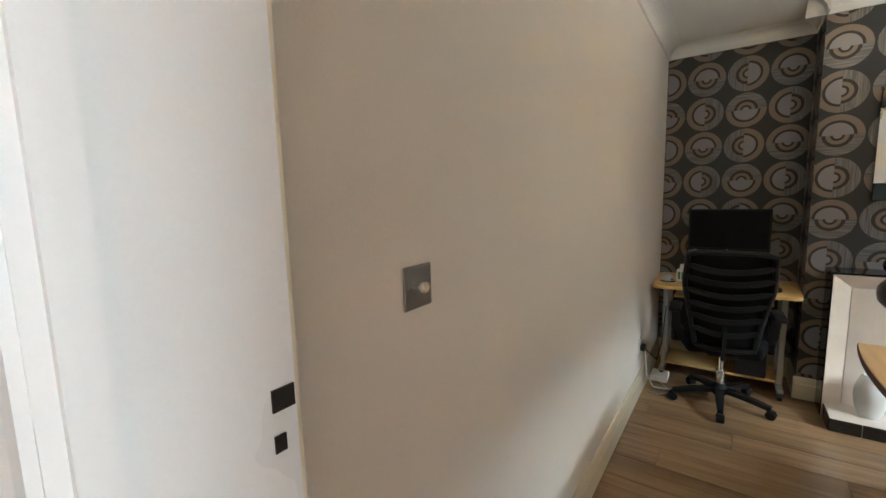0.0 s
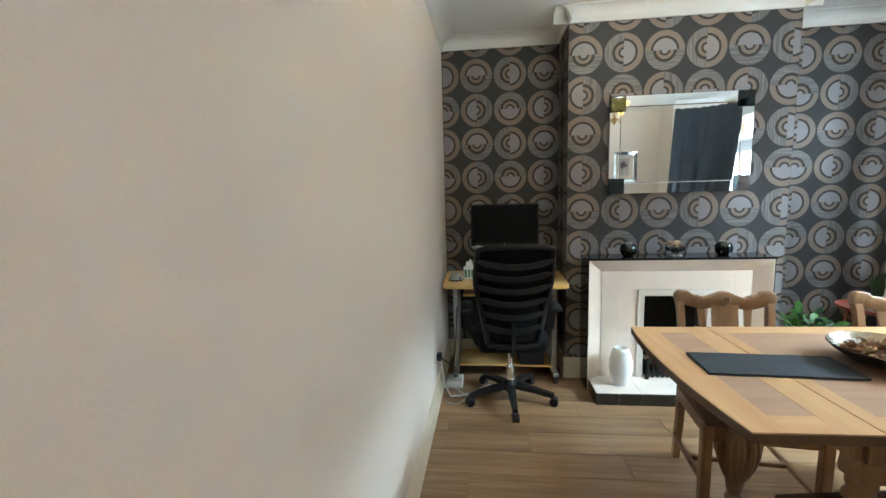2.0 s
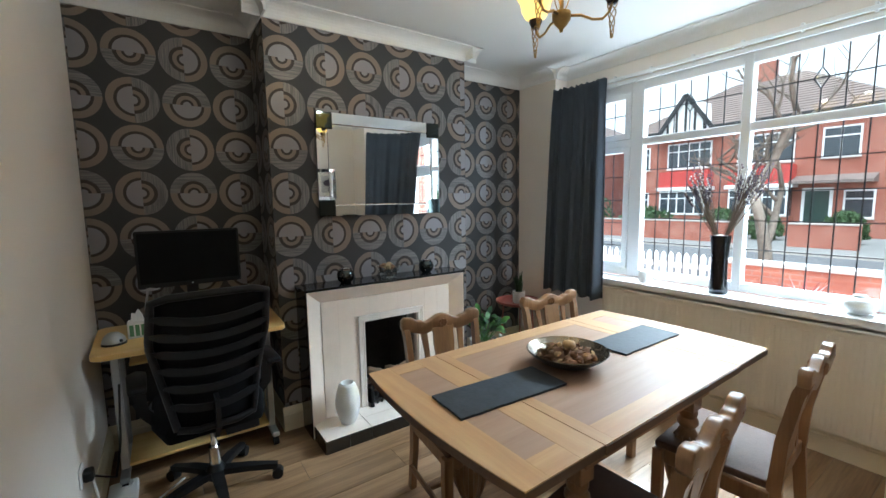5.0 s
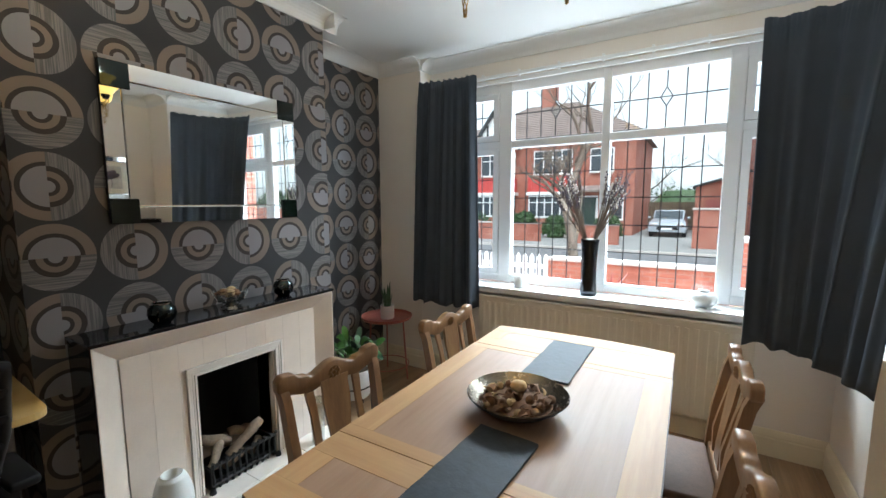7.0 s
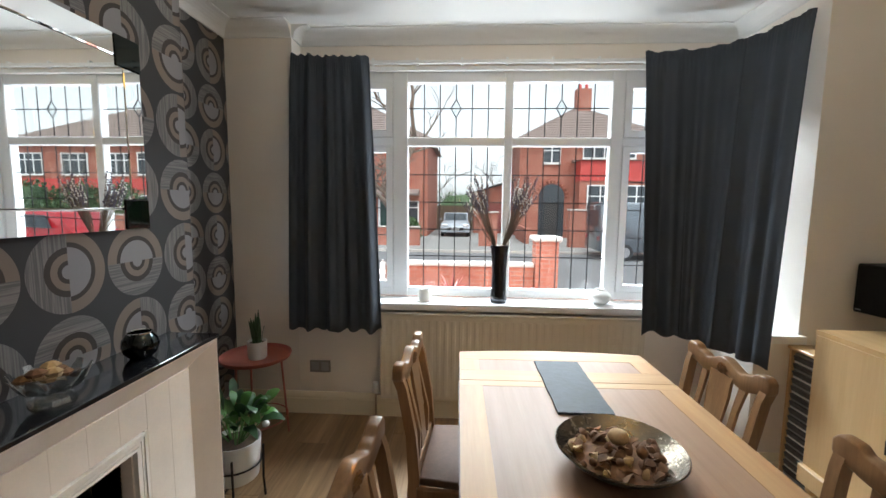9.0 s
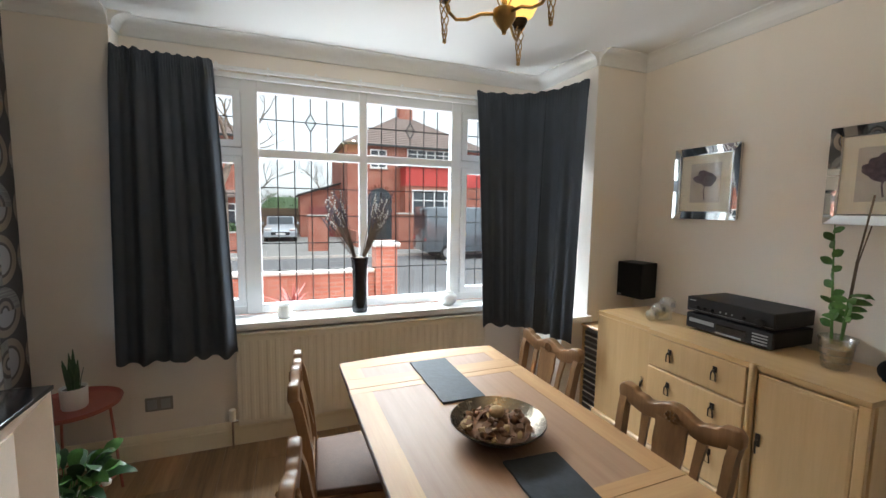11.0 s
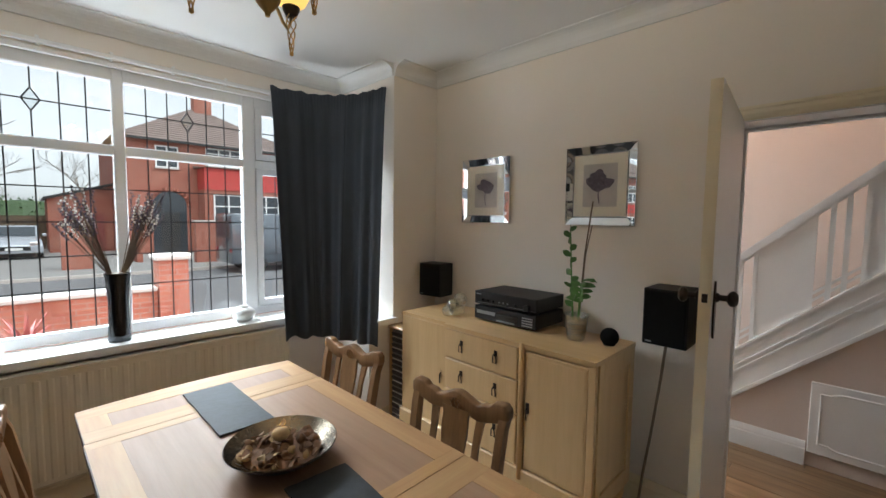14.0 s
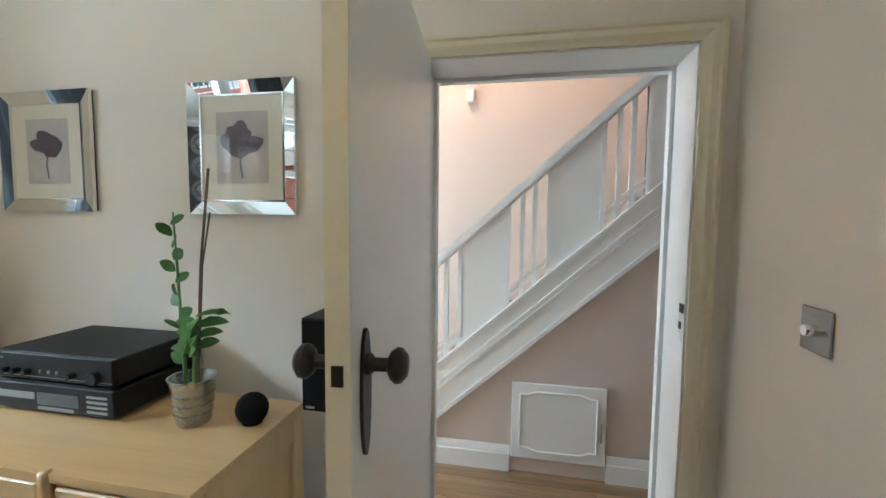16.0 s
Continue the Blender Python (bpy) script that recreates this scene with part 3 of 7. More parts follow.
# ---- doorway and door ----
lin = thing("door_lining", "white gloss door lining with stop beads", "door frame", kind="structure")
for x0, x1 in ((DX0 - 0.03, DX0), (DX1, DX1 + 0.03)):
    part("jamb", box(x0, YS - WT - 0.002, 0, x1, YS + 0.002, DZ + 0.03), "white", lin)
part("head", box(DX0, YS - WT - 0.002, DZ, DX1, YS + 0.002, DZ + 0.03), "white", lin)
for x0, x1 in ((DX0, DX0 + 0.013), (DX1 - 0.013, DX1)):
    part("stop_bead", box(x0, 0.488, 0, x1, 0.520, DZ), "white", lin)
part("stop_bead", box(DX0 + 0.013, 0.488, DZ - 0.013, DX1 - 0.013, 0.520, DZ), "white", lin)
for z0, z1 in ((1.236, 1.262), (1.188, 1.208)):
    part("strike_plate", box(DX0 + 0.0015, YS - 0.030, z0, DX0 + 0.004, YS - (0.002 if z0 > 1.2 else 0.016), z1), "bronze", lin)


def architrave(y, s, mat):
    bm = bmesh.new()
    w = 0.057
    prof = [(0.0, 0.0), (0.0, 0.010), (0.012, 0.014), (0.024, 0.020), (0.040, 0.020), (0.046, 0.026), (w, 0.026), (w, 0.0)]
    path = [(DX0 - 0.006, 0, -1, 0), (DX0 - 0.006, DZ + 0.006, -1, 1), (DX1 + 0.006, DZ + 0.006, 1, 1), (DX1 + 0.006, 0, 1, 0)]
    rings = [[bm.verts.new((x + dx * d, y + s * h, z + dz * d)) for d, h in prof] for x, z, dx, dz in path]
    for a, b in zip(rings, rings[1:]):
        for i in range(len(prof)):
            j = (i + 1) % len(prof)
            bm.faces.new((a[i], a[j], b[j], b[i]))
    bmesh.ops.recalc_face_normals(bm, faces=bm.faces[:])
    return shell("trim", bm, mat, mat + " gloss moulded door architrave", "architrave")


architrave(YS + 0.001, 1, "cream")
architrave(YS - WT - 0.001, -1, "white")
LEAF = 0.745
door = thing("door_1", "white painted flush door standing open, cream on its edge", "door", (DX1 + 0.002, YS + 0.03, 0.006), 94.9, kind="structure")
part("leaf", box(0.003, 0.0, 0, LEAF, 0.036, DZ - 0.01, 0.002), "white", door)
part("lock_edge", box(LEAF + 0.0005, 0.001, 0.001, LEAF + 0.003, 0.035, DZ - 0.012), "cream", door, "cream painted door edge")
part("latch", box(LEAF + 0.002, 0.010, 1.270, LEAF + 0.006, 0.026, 1.298), "bronze", door)
for s, y in ((1, 0.036), (-1, 0.0)):
    plate = bmesh.new()
    pts = [(LEAF - 0.053 + 0.021 * math.cos(a) * (1 if abs(math.sin(a)) < 0.98 else 0.7), 1.240 + 0.095 * math.sin(a)) for a in [2 * math.pi * i / 28 for i in range(28)]]
    prism(pts, y + s * 0.0005, y + s * 0.006, 1, plate)
    part("back_plate", plate, "bronze", door)
    kn = lathe([(0.0, 0.062), (0.016, 0.060), (0.025, 0.052), (0.026, 0.044), (0.02, 0.036), (0.010, 0.031), (0.010, 0.012), (0.016, 0.006), (0.016, 0.0)], 20)
    bmesh.ops.rotate(kn, verts=kn.verts[:], matrix=Matrix.Rotation(radians(-90 * s), 3, "X"))
    bmesh.ops.translate(kn, verts=kn.verts[:], vec=(LEAF - 0.053, y + s * 0.005, 1.282))
    part("door_knob", kn, "bronze", door, "", 40)
for z in (0.25, 1.0, 1.72):
    part("hinge", tube([(0.0, -0.004, z - 0.04), (0.0, -0.004, z + 0.04)], 0.006, 8), "bronze", door)

# ---- hall ----
slope = 0.892


def str_z(x):
    return 0.552 + slope * (0.876 - x)


HX0, HX1 = -1.55, 1.45
hall_under = prism([(HX0, 0), (HX1, 0), (HX1, max(0.02, str_z(HX1) - 0.05)), (HX0, str_z(HX0) - 0.05)], HY - 0.05, HY - 0.004, 1)
shell("wall_under_stairs", hall_under, "hallwall", "pinkish painted panelling below the staircase", "wall")
shell("wall_hall_far", box(-1.7, -1.42, 0, 3.4, -1.32, 5.0), "hallwall", "pinkish painted stairwell wall", "wall")
shell("wall_hall_north", box(-1.72, YS - WT, 0, XW - 0.002, YS - 0.122, 2.67), "hallwall", "pinkish painted side wall of the hall", "wall")
shell("wall_hall_west", box(-1.72, -1.32, 0, -1.6, YS - WT - 0.001, 5.0), "hallwall", "pinkish painted end wall of the hall", "wall")
he = bmesh.new()
bx(he, 3.3, -1.32, 0, 3.42, YS - WT - 0.001, 0.9)
bx(he, 3.3, -1.32, 2.05, 3.42, YS - WT - 0.001, 5.0)
bx(he, 3.3, -1.32, 0.9, 3.42, -0.5, 2.05)
bx(he, 3.3, 0.35, 0.9, 3.42, YS - WT - 0.001, 2.05)
shell("wall_hall_east", he, "hallwall", "painted front wall of the hall with a glazed opening", "wall")
hallpane = shell("window_2", box(3.33, -0.5, 0.9, 3.336, 0.35, 2.05), "pane", "glazed panel of the hall front door", "window")
shell("ceiling_hall", box(-1.72, HY - 0.02, 2.55, 3.42, YS - WT - 0.001, 2.67), "ceiling", "white painted hall ceiling", "ceiling")
shell("ceiling_stairwell", box(-1.72, -1.42, 5.0, 3.42, HY, 5.1), "ceiling", "white ceiling of the stairwell", "ceiling")
shell("wall_landing", box(-1.72, HY - 0.02, 2.67, 3.42, HY + 0.06, 5.0), "hallwall", "pinkish painted wall above the hall", "wall")
skirting("trim", [((2.9, HY), (0.36, HY), (0, 1)), ((-0.186, HY), (-1.6, HY), (0, 1))], "white", "white gloss moulded hall skirting")
stair = thing("staircase", "white painted closed staircase with panelled balustrade", "staircase", (0, 0, 0))
part("string", prism([(HX1, str_z(HX1) - 0.34), (HX1, str_z(HX1)), (HX0, str_z(HX0)), (HX0, str_z(HX0) - 0.34)], HY - 0.03, HY + 0.022, 1), "white", stair)
for off, w, d in ((-0.012, 0.022, 0.034), (-0.125, 0.016, 0.030), (-0.165, 0.016, 0.030), (-0.335, 0.03, 0.030)):
    part("string_moulding", prism([(HX1, str_z(HX1) + off), (HX1, str_z(HX1) + off + w), (HX0, str_z(HX0) + off + w), (HX0, str_z(HX0) + off)], HY - 0.032, HY + d, 1), "white", stair)
part("handrail", prism([(HX1, str_z(HX1) + 0.605), (HX1, str_z(HX1) + 0.665), (HX0, str_z(HX0) + 0.665), (HX0, str_z(HX0) + 0.605)], HY - 0.045, HY + 0.035, 1), "white", stair)
part("rail_moulding", prism([(HX1, str_z(HX1) + 0.590), (HX1, str_z(HX1) + 0.606), (HX0, str_z(HX0) + 0.606), (HX0, str_z(HX0) + 0.590)], HY - 0.030, HY + 0.022, 1), "white", stair)
for k in range(-1, 4):
    a = 0.684 - 0.506 * k + 0.0
    b = a - 0.304
    if b < HX0 or a > HX1:
        continue
    part("balustrade_panel", prism([(a, str_z(a)), (a, str_z(a) + 0.6), (b, str_z(b) + 0.6), (b, str_z(b))], HY - 0.012, HY + 0.006, 1), "white", stair)
    for e in (a - 0.012, b + 0.012):
        part("panel_bead", prism([(e + 0.012, str_z(e)), (e + 0.012, str_z(e) + 0.6), (e - 0.012, str_z(e) + 0.61), (e - 0.012, str_z(e))], HY - 0.014, HY + 0.012, 1), "white", stair)
    for j in (1, 2):
        x = b - 0.202 * j / 3
        part("baluster", prism([(x + 0.013, str_z(x)), (x + 0.013, str_z(x) + 0.6), (x - 0.013, str_z(x) + 0.61), (x - 0.013, str_z(x))], HY - 0.013, HY + 0.013, 1), "white", stair)
    for h in (0.05, 0.095):
        c = b - 0.202
        part("kick_rail", prism([(b, str_z(b) + h), (b, str_z(b) + h + 0.02), (c, str_z(c) + h + 0.02), (c, str_z(c) + h)], HY - 0.009, HY + 0.009, 1), "white", stair)
for i in range(12):
    x = 1.3 - i * 0.225
    z = max(0.0, str_z(x) - 0.30)
    part("tread", box(x - 0.25, -1.315, z, x, HY - 0.055, z + 0.19), "paving", stair)
hatch = thing("cupboard_hatch", "white panelled cupboard hatch set below the stairs", "cupboard door", (0.087, HY, 0.0))
part("hatch_board", box(-0.265, 0.001, 0.097, 0.265, 0.022, 0.55, 0.004), "white", hatch)
hb = bmesh.new()
for z, sg in ((0.145, 1), (0.502, -1)):
    tube([(-0.215 + 0.43 * i / 20, 0.024, z + sg * 0.02 * max(0.0, min(1.0, (abs(i / 20 - 0.5) - 0.25) / 0.15)) ** 2) for i in range(21)], 0.006, 6, hb)
for x in (-0.215, 0.215):
    tube([(x, 0.024, 0.165), (x, 0.024, 0.482)], 0.006, 6, hb)
part("panel_moulding", hb, "white", hatch)
part("pull_handle", box(-0.243, 0.022, 0.24, -0.233, 0.034, 0.36, 0.003), "steel", hatch)
lamp2 = thing("wall_sensor", "small white alarm sensor on the stairwell wall", "sensor", (0.73, -1.315, 2.45))
part("sensor_body", box(-0.03, 0, -0.05, 0.03, 0.045, 0.05, 0.012, 2), "white", lamp2)
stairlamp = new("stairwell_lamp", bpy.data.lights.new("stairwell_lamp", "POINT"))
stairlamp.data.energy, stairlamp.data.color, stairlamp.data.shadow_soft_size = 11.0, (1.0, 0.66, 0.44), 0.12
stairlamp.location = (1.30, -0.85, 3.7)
hallday = new("hall_door_daylight", bpy.data.lights.new("hall_door_daylight", "AREA"))
hallday.data.shape, hallday.data.size, hallday.data.size_y, hallday.data.energy, hallday.data.color = "RECTANGLE", 0.85, 1.15, 9.0, (0.92, 0.96, 1.0)
hallday.matrix_world = look((3.29, -0.07, 1.5), (0, -0.07, 1.2))

# ---- fireplace ----
fire = thing("fireplace", "cream tiled fire surround with black glass mantel and hearth edge", "fireplace", (1.366, 3.86, 0))
FW, FT = 0.586, 0.925
core = bmesh.new()
bx(core, -FW + 0.01, 0.062, 0, -0.195, 0.205, FT - 0.01)
bx(core, 0.205, 0.062, 0, FW - 0.01, 0.205, FT - 0.01)
bx(core, -0.195, 0.062, 0.67, 0.205, 0.205, FT - 0.01)
part("surround_core", core, "grout", fire)
for s in (-1, 1):
    pl = prism([(s * FW, 0.0), (s * FW, 0.20), (s * (FW - 0.012), 0.20), (s * (FW - 0.10), 0.06), (s * (FW - 0.004), 0.0)], 0.0, FT, 2)
    part("side_cheek", pl, "tile", fire)
    part("black_side", box(s * (FW + 0.001), 0.001, 0.0, s * (FW + 0.006), 0.213, FT), "blackgloss", fire, "black glass side strip")
part("head_cheek", prism([(0.0, FT), (0.0, FT - 0.004), (0.06, FT - 0.085), (0.20, FT - 0.01), (0.20, FT)], -FW + 0.004, FW - 0.004, 0), "tile", fire)
part("mantel_slab", box(-FW - 0.012, -0.004, FT + 0.001, FW + 0.012, 0.2145, FT + 0.016, 0.002), "blackgloss", fire, "black glass mantel slab")
PW = 0.486
for corners in ((-PW, 0.083, -0.2465, 0.7135), (0.2565, 0.083, PW, 0.7135), (-PW, 0.7155, PW, FT - 0.086)):
    part("joint_bed", box(corners[0], 0.0547, corners[1], corners[2], 0.0618, corners[3]), "grout", fire)
for i in range(9):
    x0 = -PW + i * 2 * PW / 9
    x1 = x0 + 2 * PW / 9 - 0.001
    zb = 0.715 if x1 > -0.245 and x0 < 0.255 else 0.083
    if x0 < -0.245 < x1:
        part("surround_tile", box(x0, 0.054, 0.083, -0.246, 0.0615, 0.714, 0.0006), "tile", fire)
    if x0 < 0.255 < x1:
        part("surround_tile", box(0.256, 0.054, 0.083, x1, 0.0615, 0.714, 0.0006), "tile", fire)
    part("surround_tile", box(x0, 0.054, zb, x1, 0.0615, FT - 0.085, 0.0006), "tile", fire)
for i in range(4):
    d = 0.011 * i
    y = 0.050 - 0.002 * (i % 2) - 0.006 * (i == 0) - 0.001 * i
    rb = bmesh.new()
    bx(rb, -0.243 + d, y, 0.083, -0.234 + d, 0.062, 0.712 - d)
    bx(rb, 0.244 - d, y, 0.083, 0.253 - d, 0.062, 0.712 - d)
    bx(rb, -0.234 + d, y, 0.703 - d, 0.244 - d, 0.062, 0.712 - d)
    part("opening_rib", rb, "tiletop", fire)
for corners in ((-0.194, 0.50, 0.08, 0.204, 0.52, 0.669), (-0.20, 0.10, 0.08, -0.195, 0.52, 0.669), (0.205, 0.10, 0.08, 0.21, 0.52, 0.669), (-0.20, 0.10, 0.67, 0.21, 0.52, 0.70)):
    part("firebrick_panel", box(*corners), "soot", fire)
part("hearth_base", box(-0.57, -0.200, 0, 0.57, 0.50, 0.066), "grout", fire)
for i in range(4):
    for j in range(2):
        x0, y0 = -0.575 + i * 0.2875, -0.205 + j * 0.132
        part("hearth_tile", box(x0 + 0.001, y0 + 0.001, 0.0665, x0 + 0.2865, y0 + 0.131, 0.081, 0.002), "tiletop", fire)
for i in range(8):
    x0 = -0.575 + i * 0.14375
    part("hearth_edge_tile", box(x0 + 0.001, -0.212, 0.001, x0 + 0.1425, -0.2005, 0.079, 0.002), "blacktile", fire, "black glazed edge tile" if i == 0 else "")
for s in (-1, 1):
    for i in range(2):
        part("hearth_edge_tile", box(s * 0.5705, -0.205 + i * 0.132, 0.001, s * 0.581, -0.205 + i * 0.132 + 0.131, 0.079, 0.002), "blacktile", fire)
basket = thing("fire_basket", "black cast iron fire basket with ceramic logs", "fire grate", (1.37, 3.93, 0.082))
for i in range(11):
    x = -0.165 + i * 0.033
    part("basket_bar", tube([(x, -0.02, 0.0), (x, -0.035, 0.05), (x * 1.02, -0.03, 0.10), (x * 1.04, -0.045, 0.145)], [0.007, 0.006, 0.006, 0.009], 6), "iron", basket)
for z, y in ((0.025, -0.026), (0.125, -0.036)):
    part("basket_rail", tube([(-0.175, y, z), (0.175, y, z)], 0.009, 6), "iron", basket)
for s in (-1, 1):
    part("basket_side", box(s * 0.178, -0.03, 0, s * 0.166, 0.2, 0.11, 0.003), "iron", basket)
    part("basket_foot", lathe([(0, 0), (0.016, 0), (0.012, 0.02), (0, 0.022)], 10, (s * 0.18, -0.045, 0)), "iron", basket)
part("grate", box(-0.165, -0.02, 0.03, 0.165, 0.2, 0.045), "iron", basket)
rl = random.Random(4)
for i, (a, b, r) in enumerate((((-0.14, 0.02, 0.09), (-0.06, 0.10, 0.15), 0.024), ((-0.06, 0.03, 0.10), (0.12, 0.01, 0.22), 0.026), ((0.0, 0.10, 0.13), (-0.13, 0.13, 0.19), 0.03), ((0.02, 0.14, 0.16), (0.15, 0.10, 0.13), 0.028), ((-0.09, 0.0, 0.08), (0.03, 0.05, 0.08), 0.022), ((0.05, 0.0, 0.08), (0.14, 0.06, 0.09), 0.02))):
    a, b = Vector(a), Vector(b)
    pts = [a.lerp(b, t / 5) + Vector((rl.uniform(-1, 1), rl.uniform(-1, 1), rl.uniform(-1, 1))) * 0.005 for t in range(6)]
    part("log", tube(pts, [r * rl.uniform(0.8, 1.1) for _ in pts], 9), "log", basket, "", 60)

vase = solid("vase", lathe([(0, 0), (0.044, 0), (0.05, 0.006)] + [(0.050 + 0.026 * math.sin(math.pi * i / 30) ** 0.9 + 0.0012 * (i % 2), 0.01 + i * 0.0079) for i in range(31)] + [(0.045, 0.25), (0.04, 0.258), (0.036, 0.252), (0.036, 0.1), (0, 0.1)], 40), "ceramic", "tall white ribbed ceramic vase standing on the hearth", "vase", 50)
vase.location = (0.985, 3.80, 0.0815)
tall_glass = solid("glass_vase", lathe([(0, 0), (0.034, 0), (0.037, 0.006), (0.036, 0.05), (0.042, 0.16), (0.052, 0.255), (0.0495, 0.256), (0.039, 0.16), (0.032, 0.05), (0.031, 0.022), (0, 0.020)], 32), "crystal", "tall clear glass vase standing on the hearth", "vase", 60)
tall_glass.location = (1.755, 3.80, 0.0815)
MZ = FT + 0.0165


def glass_tealight(at):
    g = thing("candle_globe", "smoked dark glass globe tealight holder on the mantel", "candle holder", at, group="globes on the mantel")
    part("globe", lathe([(0, 0), (0.03, 0), (0.048, 0.02), (0.056, 0.045), (0.052, 0.068), (0.036, 0.088), (0.033, 0.086), (0.048, 0.066), (0.052, 0.045), (0.044, 0.022), (0.028, 0.006), (0, 0.006)], 28), "mirrordark", g, "", 60)
    part("rim", lathe([(0.033, 0.086), (0.037, 0.086), (0.038, 0.091), (0.034, 0.092)], 28), "chrome", g)
    # One chrome line on the near side draws a pleat's highlight.
    part("fluting", tube([(0.052 * math.cos(a), 0.052 * math.sin(a), 0.02 + 0.012 * k) for k in range(5) for a in [radians(-130 + 20 * i) * (1 if k % 2 == 0 else 1) for i in range(1)]], 0.002, 5), "chrome", g)
    return g


glass_tealight((1.060, 3.945, MZ))
glass_tealight((1.685, 3.96, MZ))
dish = thing("glass_dish", "clear glass lotus dish of pale pot pourri on the mantel", "ornament", (1.372, 3.95, MZ))
part("dish_foot", lathe([(0, 0), (0.04, 0), (0.036, 0.012), (0.012, 0.022), (0, 0.024)], 8), "crystal", dish)
pet = bmesh.new()
for i in range(9):
    a = 2 * math.pi * i / 9
    ribbon([(0.012 * math.cos(a), 0.012 * math.sin(a), 0.022), (0.045 * math.cos(a), 0.045 * math.sin(a), 0.035), (0.066 * math.cos(a), 0.066 * math.sin(a), 0.075)], [0.01, 0.035, 0.012], 0.003, (0, 0, 1), pet)
part("dish_petals", pet, "crystal", dish)
rp = random.Random(8)
for i in range(13):
    a, d = rp.uniform(0, 6.3), rp.uniform(0.0, 0.042)
    part("dried_petal", lathe([(0, 0), (0.014, 0.004), (0.018, 0.012), (0.008, 0.02), (0, 0.02)], 7, (d * math.cos(a), d * math.sin(a), 0.045 + rp.uniform(0, 0.025))), "potpourri2" if i % 2 else "potpourri", dish)

dish.scale = (1.3, 1.3, 1.15)

# ---- wall mirror ----
MX0, MX1, MZ0, MZ1, MY = 0.948, 1.875, 1.372, 2.034, BRY - 0.002
mir = thing("wall_mirror", "silvered wall mirror with dark glass corner squares", "mirror", ((MX0 + MX1) / 2, MY, (MZ0 + MZ1) / 2))
hw_, hh_ = (MX1 - MX0) / 2, (MZ1 - MZ0) / 2
part("backing", box(-hw_, -0.014, -hh_, hw_, -0.001, hh_), "black", mir)
c = 0.105
part("mirror_glass", box(-hw_ + 0.075, -0.0200, -hh_ + 0.075, hw_ - 0.075, -0.0145, hh_ - 0.075, 0.002), "mirror", mir)
for s in (-1, 1):
    part("mirror_strip", prism([(s * hw_, -0.0145), (s * hw_, -0.0195), (s * (hw_ - 0.069), -0.0204), (s * (hw_ - 0.073), -0.0180), (s * (hw_ - 0.073), -0.0145)], -hh_ + c + 0.001, hh_ - c - 0.001, 2), "mirror", mir)
    part("mirror_strip", prism([(-0.0145, s * hh_), (-0.0195, s * hh_), (-0.0204, s * (hh_ - 0.069)), (-0.0180, s * (hh_ - 0.073)), (-0.0145, s * (hh_ - 0.073))], -hw_ + c + 0.001, hw_ - c - 0.001, 0), "mirror", mir)
    for t in (-1, 1):
        part("corner_square", box(s * hw_, -0.026, t * hh_, s * (hw_ - c), -0.0145, t * (hh_ - c), 0.003), "mirrordark", mir, "dark glass corner square")

# ---- dining table ----
TZ = 0.792
table = thing("dining_table", "golden oak draw leaf dining table on carved bulbous legs", "table", (1.4895, 2.4525, 0), 1.0)
TL, TW = 0.758, 0.415


def bowed(x0, x1, y0, y1, bow0, bow1, n=9):
    pts = [(x0 - bow0 * (1 - (2 * i / (n - 1) - 1) ** 2), y1 + (y0 - y1) * i / (n - 1)) for i in range(n)]
    return pts + [(x1 + bow1 * (1 - (2 * i / (n - 1) - 1) ** 2), y0 + (y1 - y0) * i / (n - 1)) for i in range(n)]


# Edges of leaves and top, coloured darker than the boards above.
part("leaf_edge", prism(bowed(-TL, -0.452, -TW, TW, 0.035, 0.0), TZ - 0.028, TZ - 0.0035), "darkoak", table, "dark oak leaf edge")
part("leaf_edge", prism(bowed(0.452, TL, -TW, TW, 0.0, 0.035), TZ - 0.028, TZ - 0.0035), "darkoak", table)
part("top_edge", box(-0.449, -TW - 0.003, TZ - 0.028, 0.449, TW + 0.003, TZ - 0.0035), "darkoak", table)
for s in (-1, 1):
    x_in, x_out = s * 0.452, s * TL
    outer = bowed(min(x_out, s * 0.672), max(x_out, s * 0.672), -TW + 0.002, TW - 0.002, 0.033 if s < 0 else 0, 0.033 if s > 0 else 0)
    part("leaf_rail", prism(outer, TZ - 0.003, TZ), "tabletop", table)
    part("leaf_rail", box(x_in, -TW + 0.002, TZ - 0.003, s * 0.55, TW - 0.002, TZ), "tabletop", table)
    for t in (-1, 1):
        part("leaf_end_rail", box(s * 0.5505, t * (TW - 0.002), TZ - 0.003, s * 0.6715, t * 0.33, TZ), "tabletopx", table)
    part("leaf_panel", box(s * 0.5505, -0.3295, TZ - 0.0035, s * 0.6715, 0.3295, TZ - 0.0008), "inlay", table, "brown quartered oak panel")
    part("top_rail", box(s * 0.4485, -TW, TZ - 0.003, s * 0.402, TW, TZ), "tabletop", table)
    part("top_side_rail", box(-0.4015, s * (TW), TZ - 0.003, 0.4015, s * 0.328, TZ), "tabletopx", table)
part("top_panel", box(-0.4015, -0.3275, TZ - 0.0035, 0.4015, 0.3275, TZ - 0.0008), "inlay", table, "brown quartered oak panel")
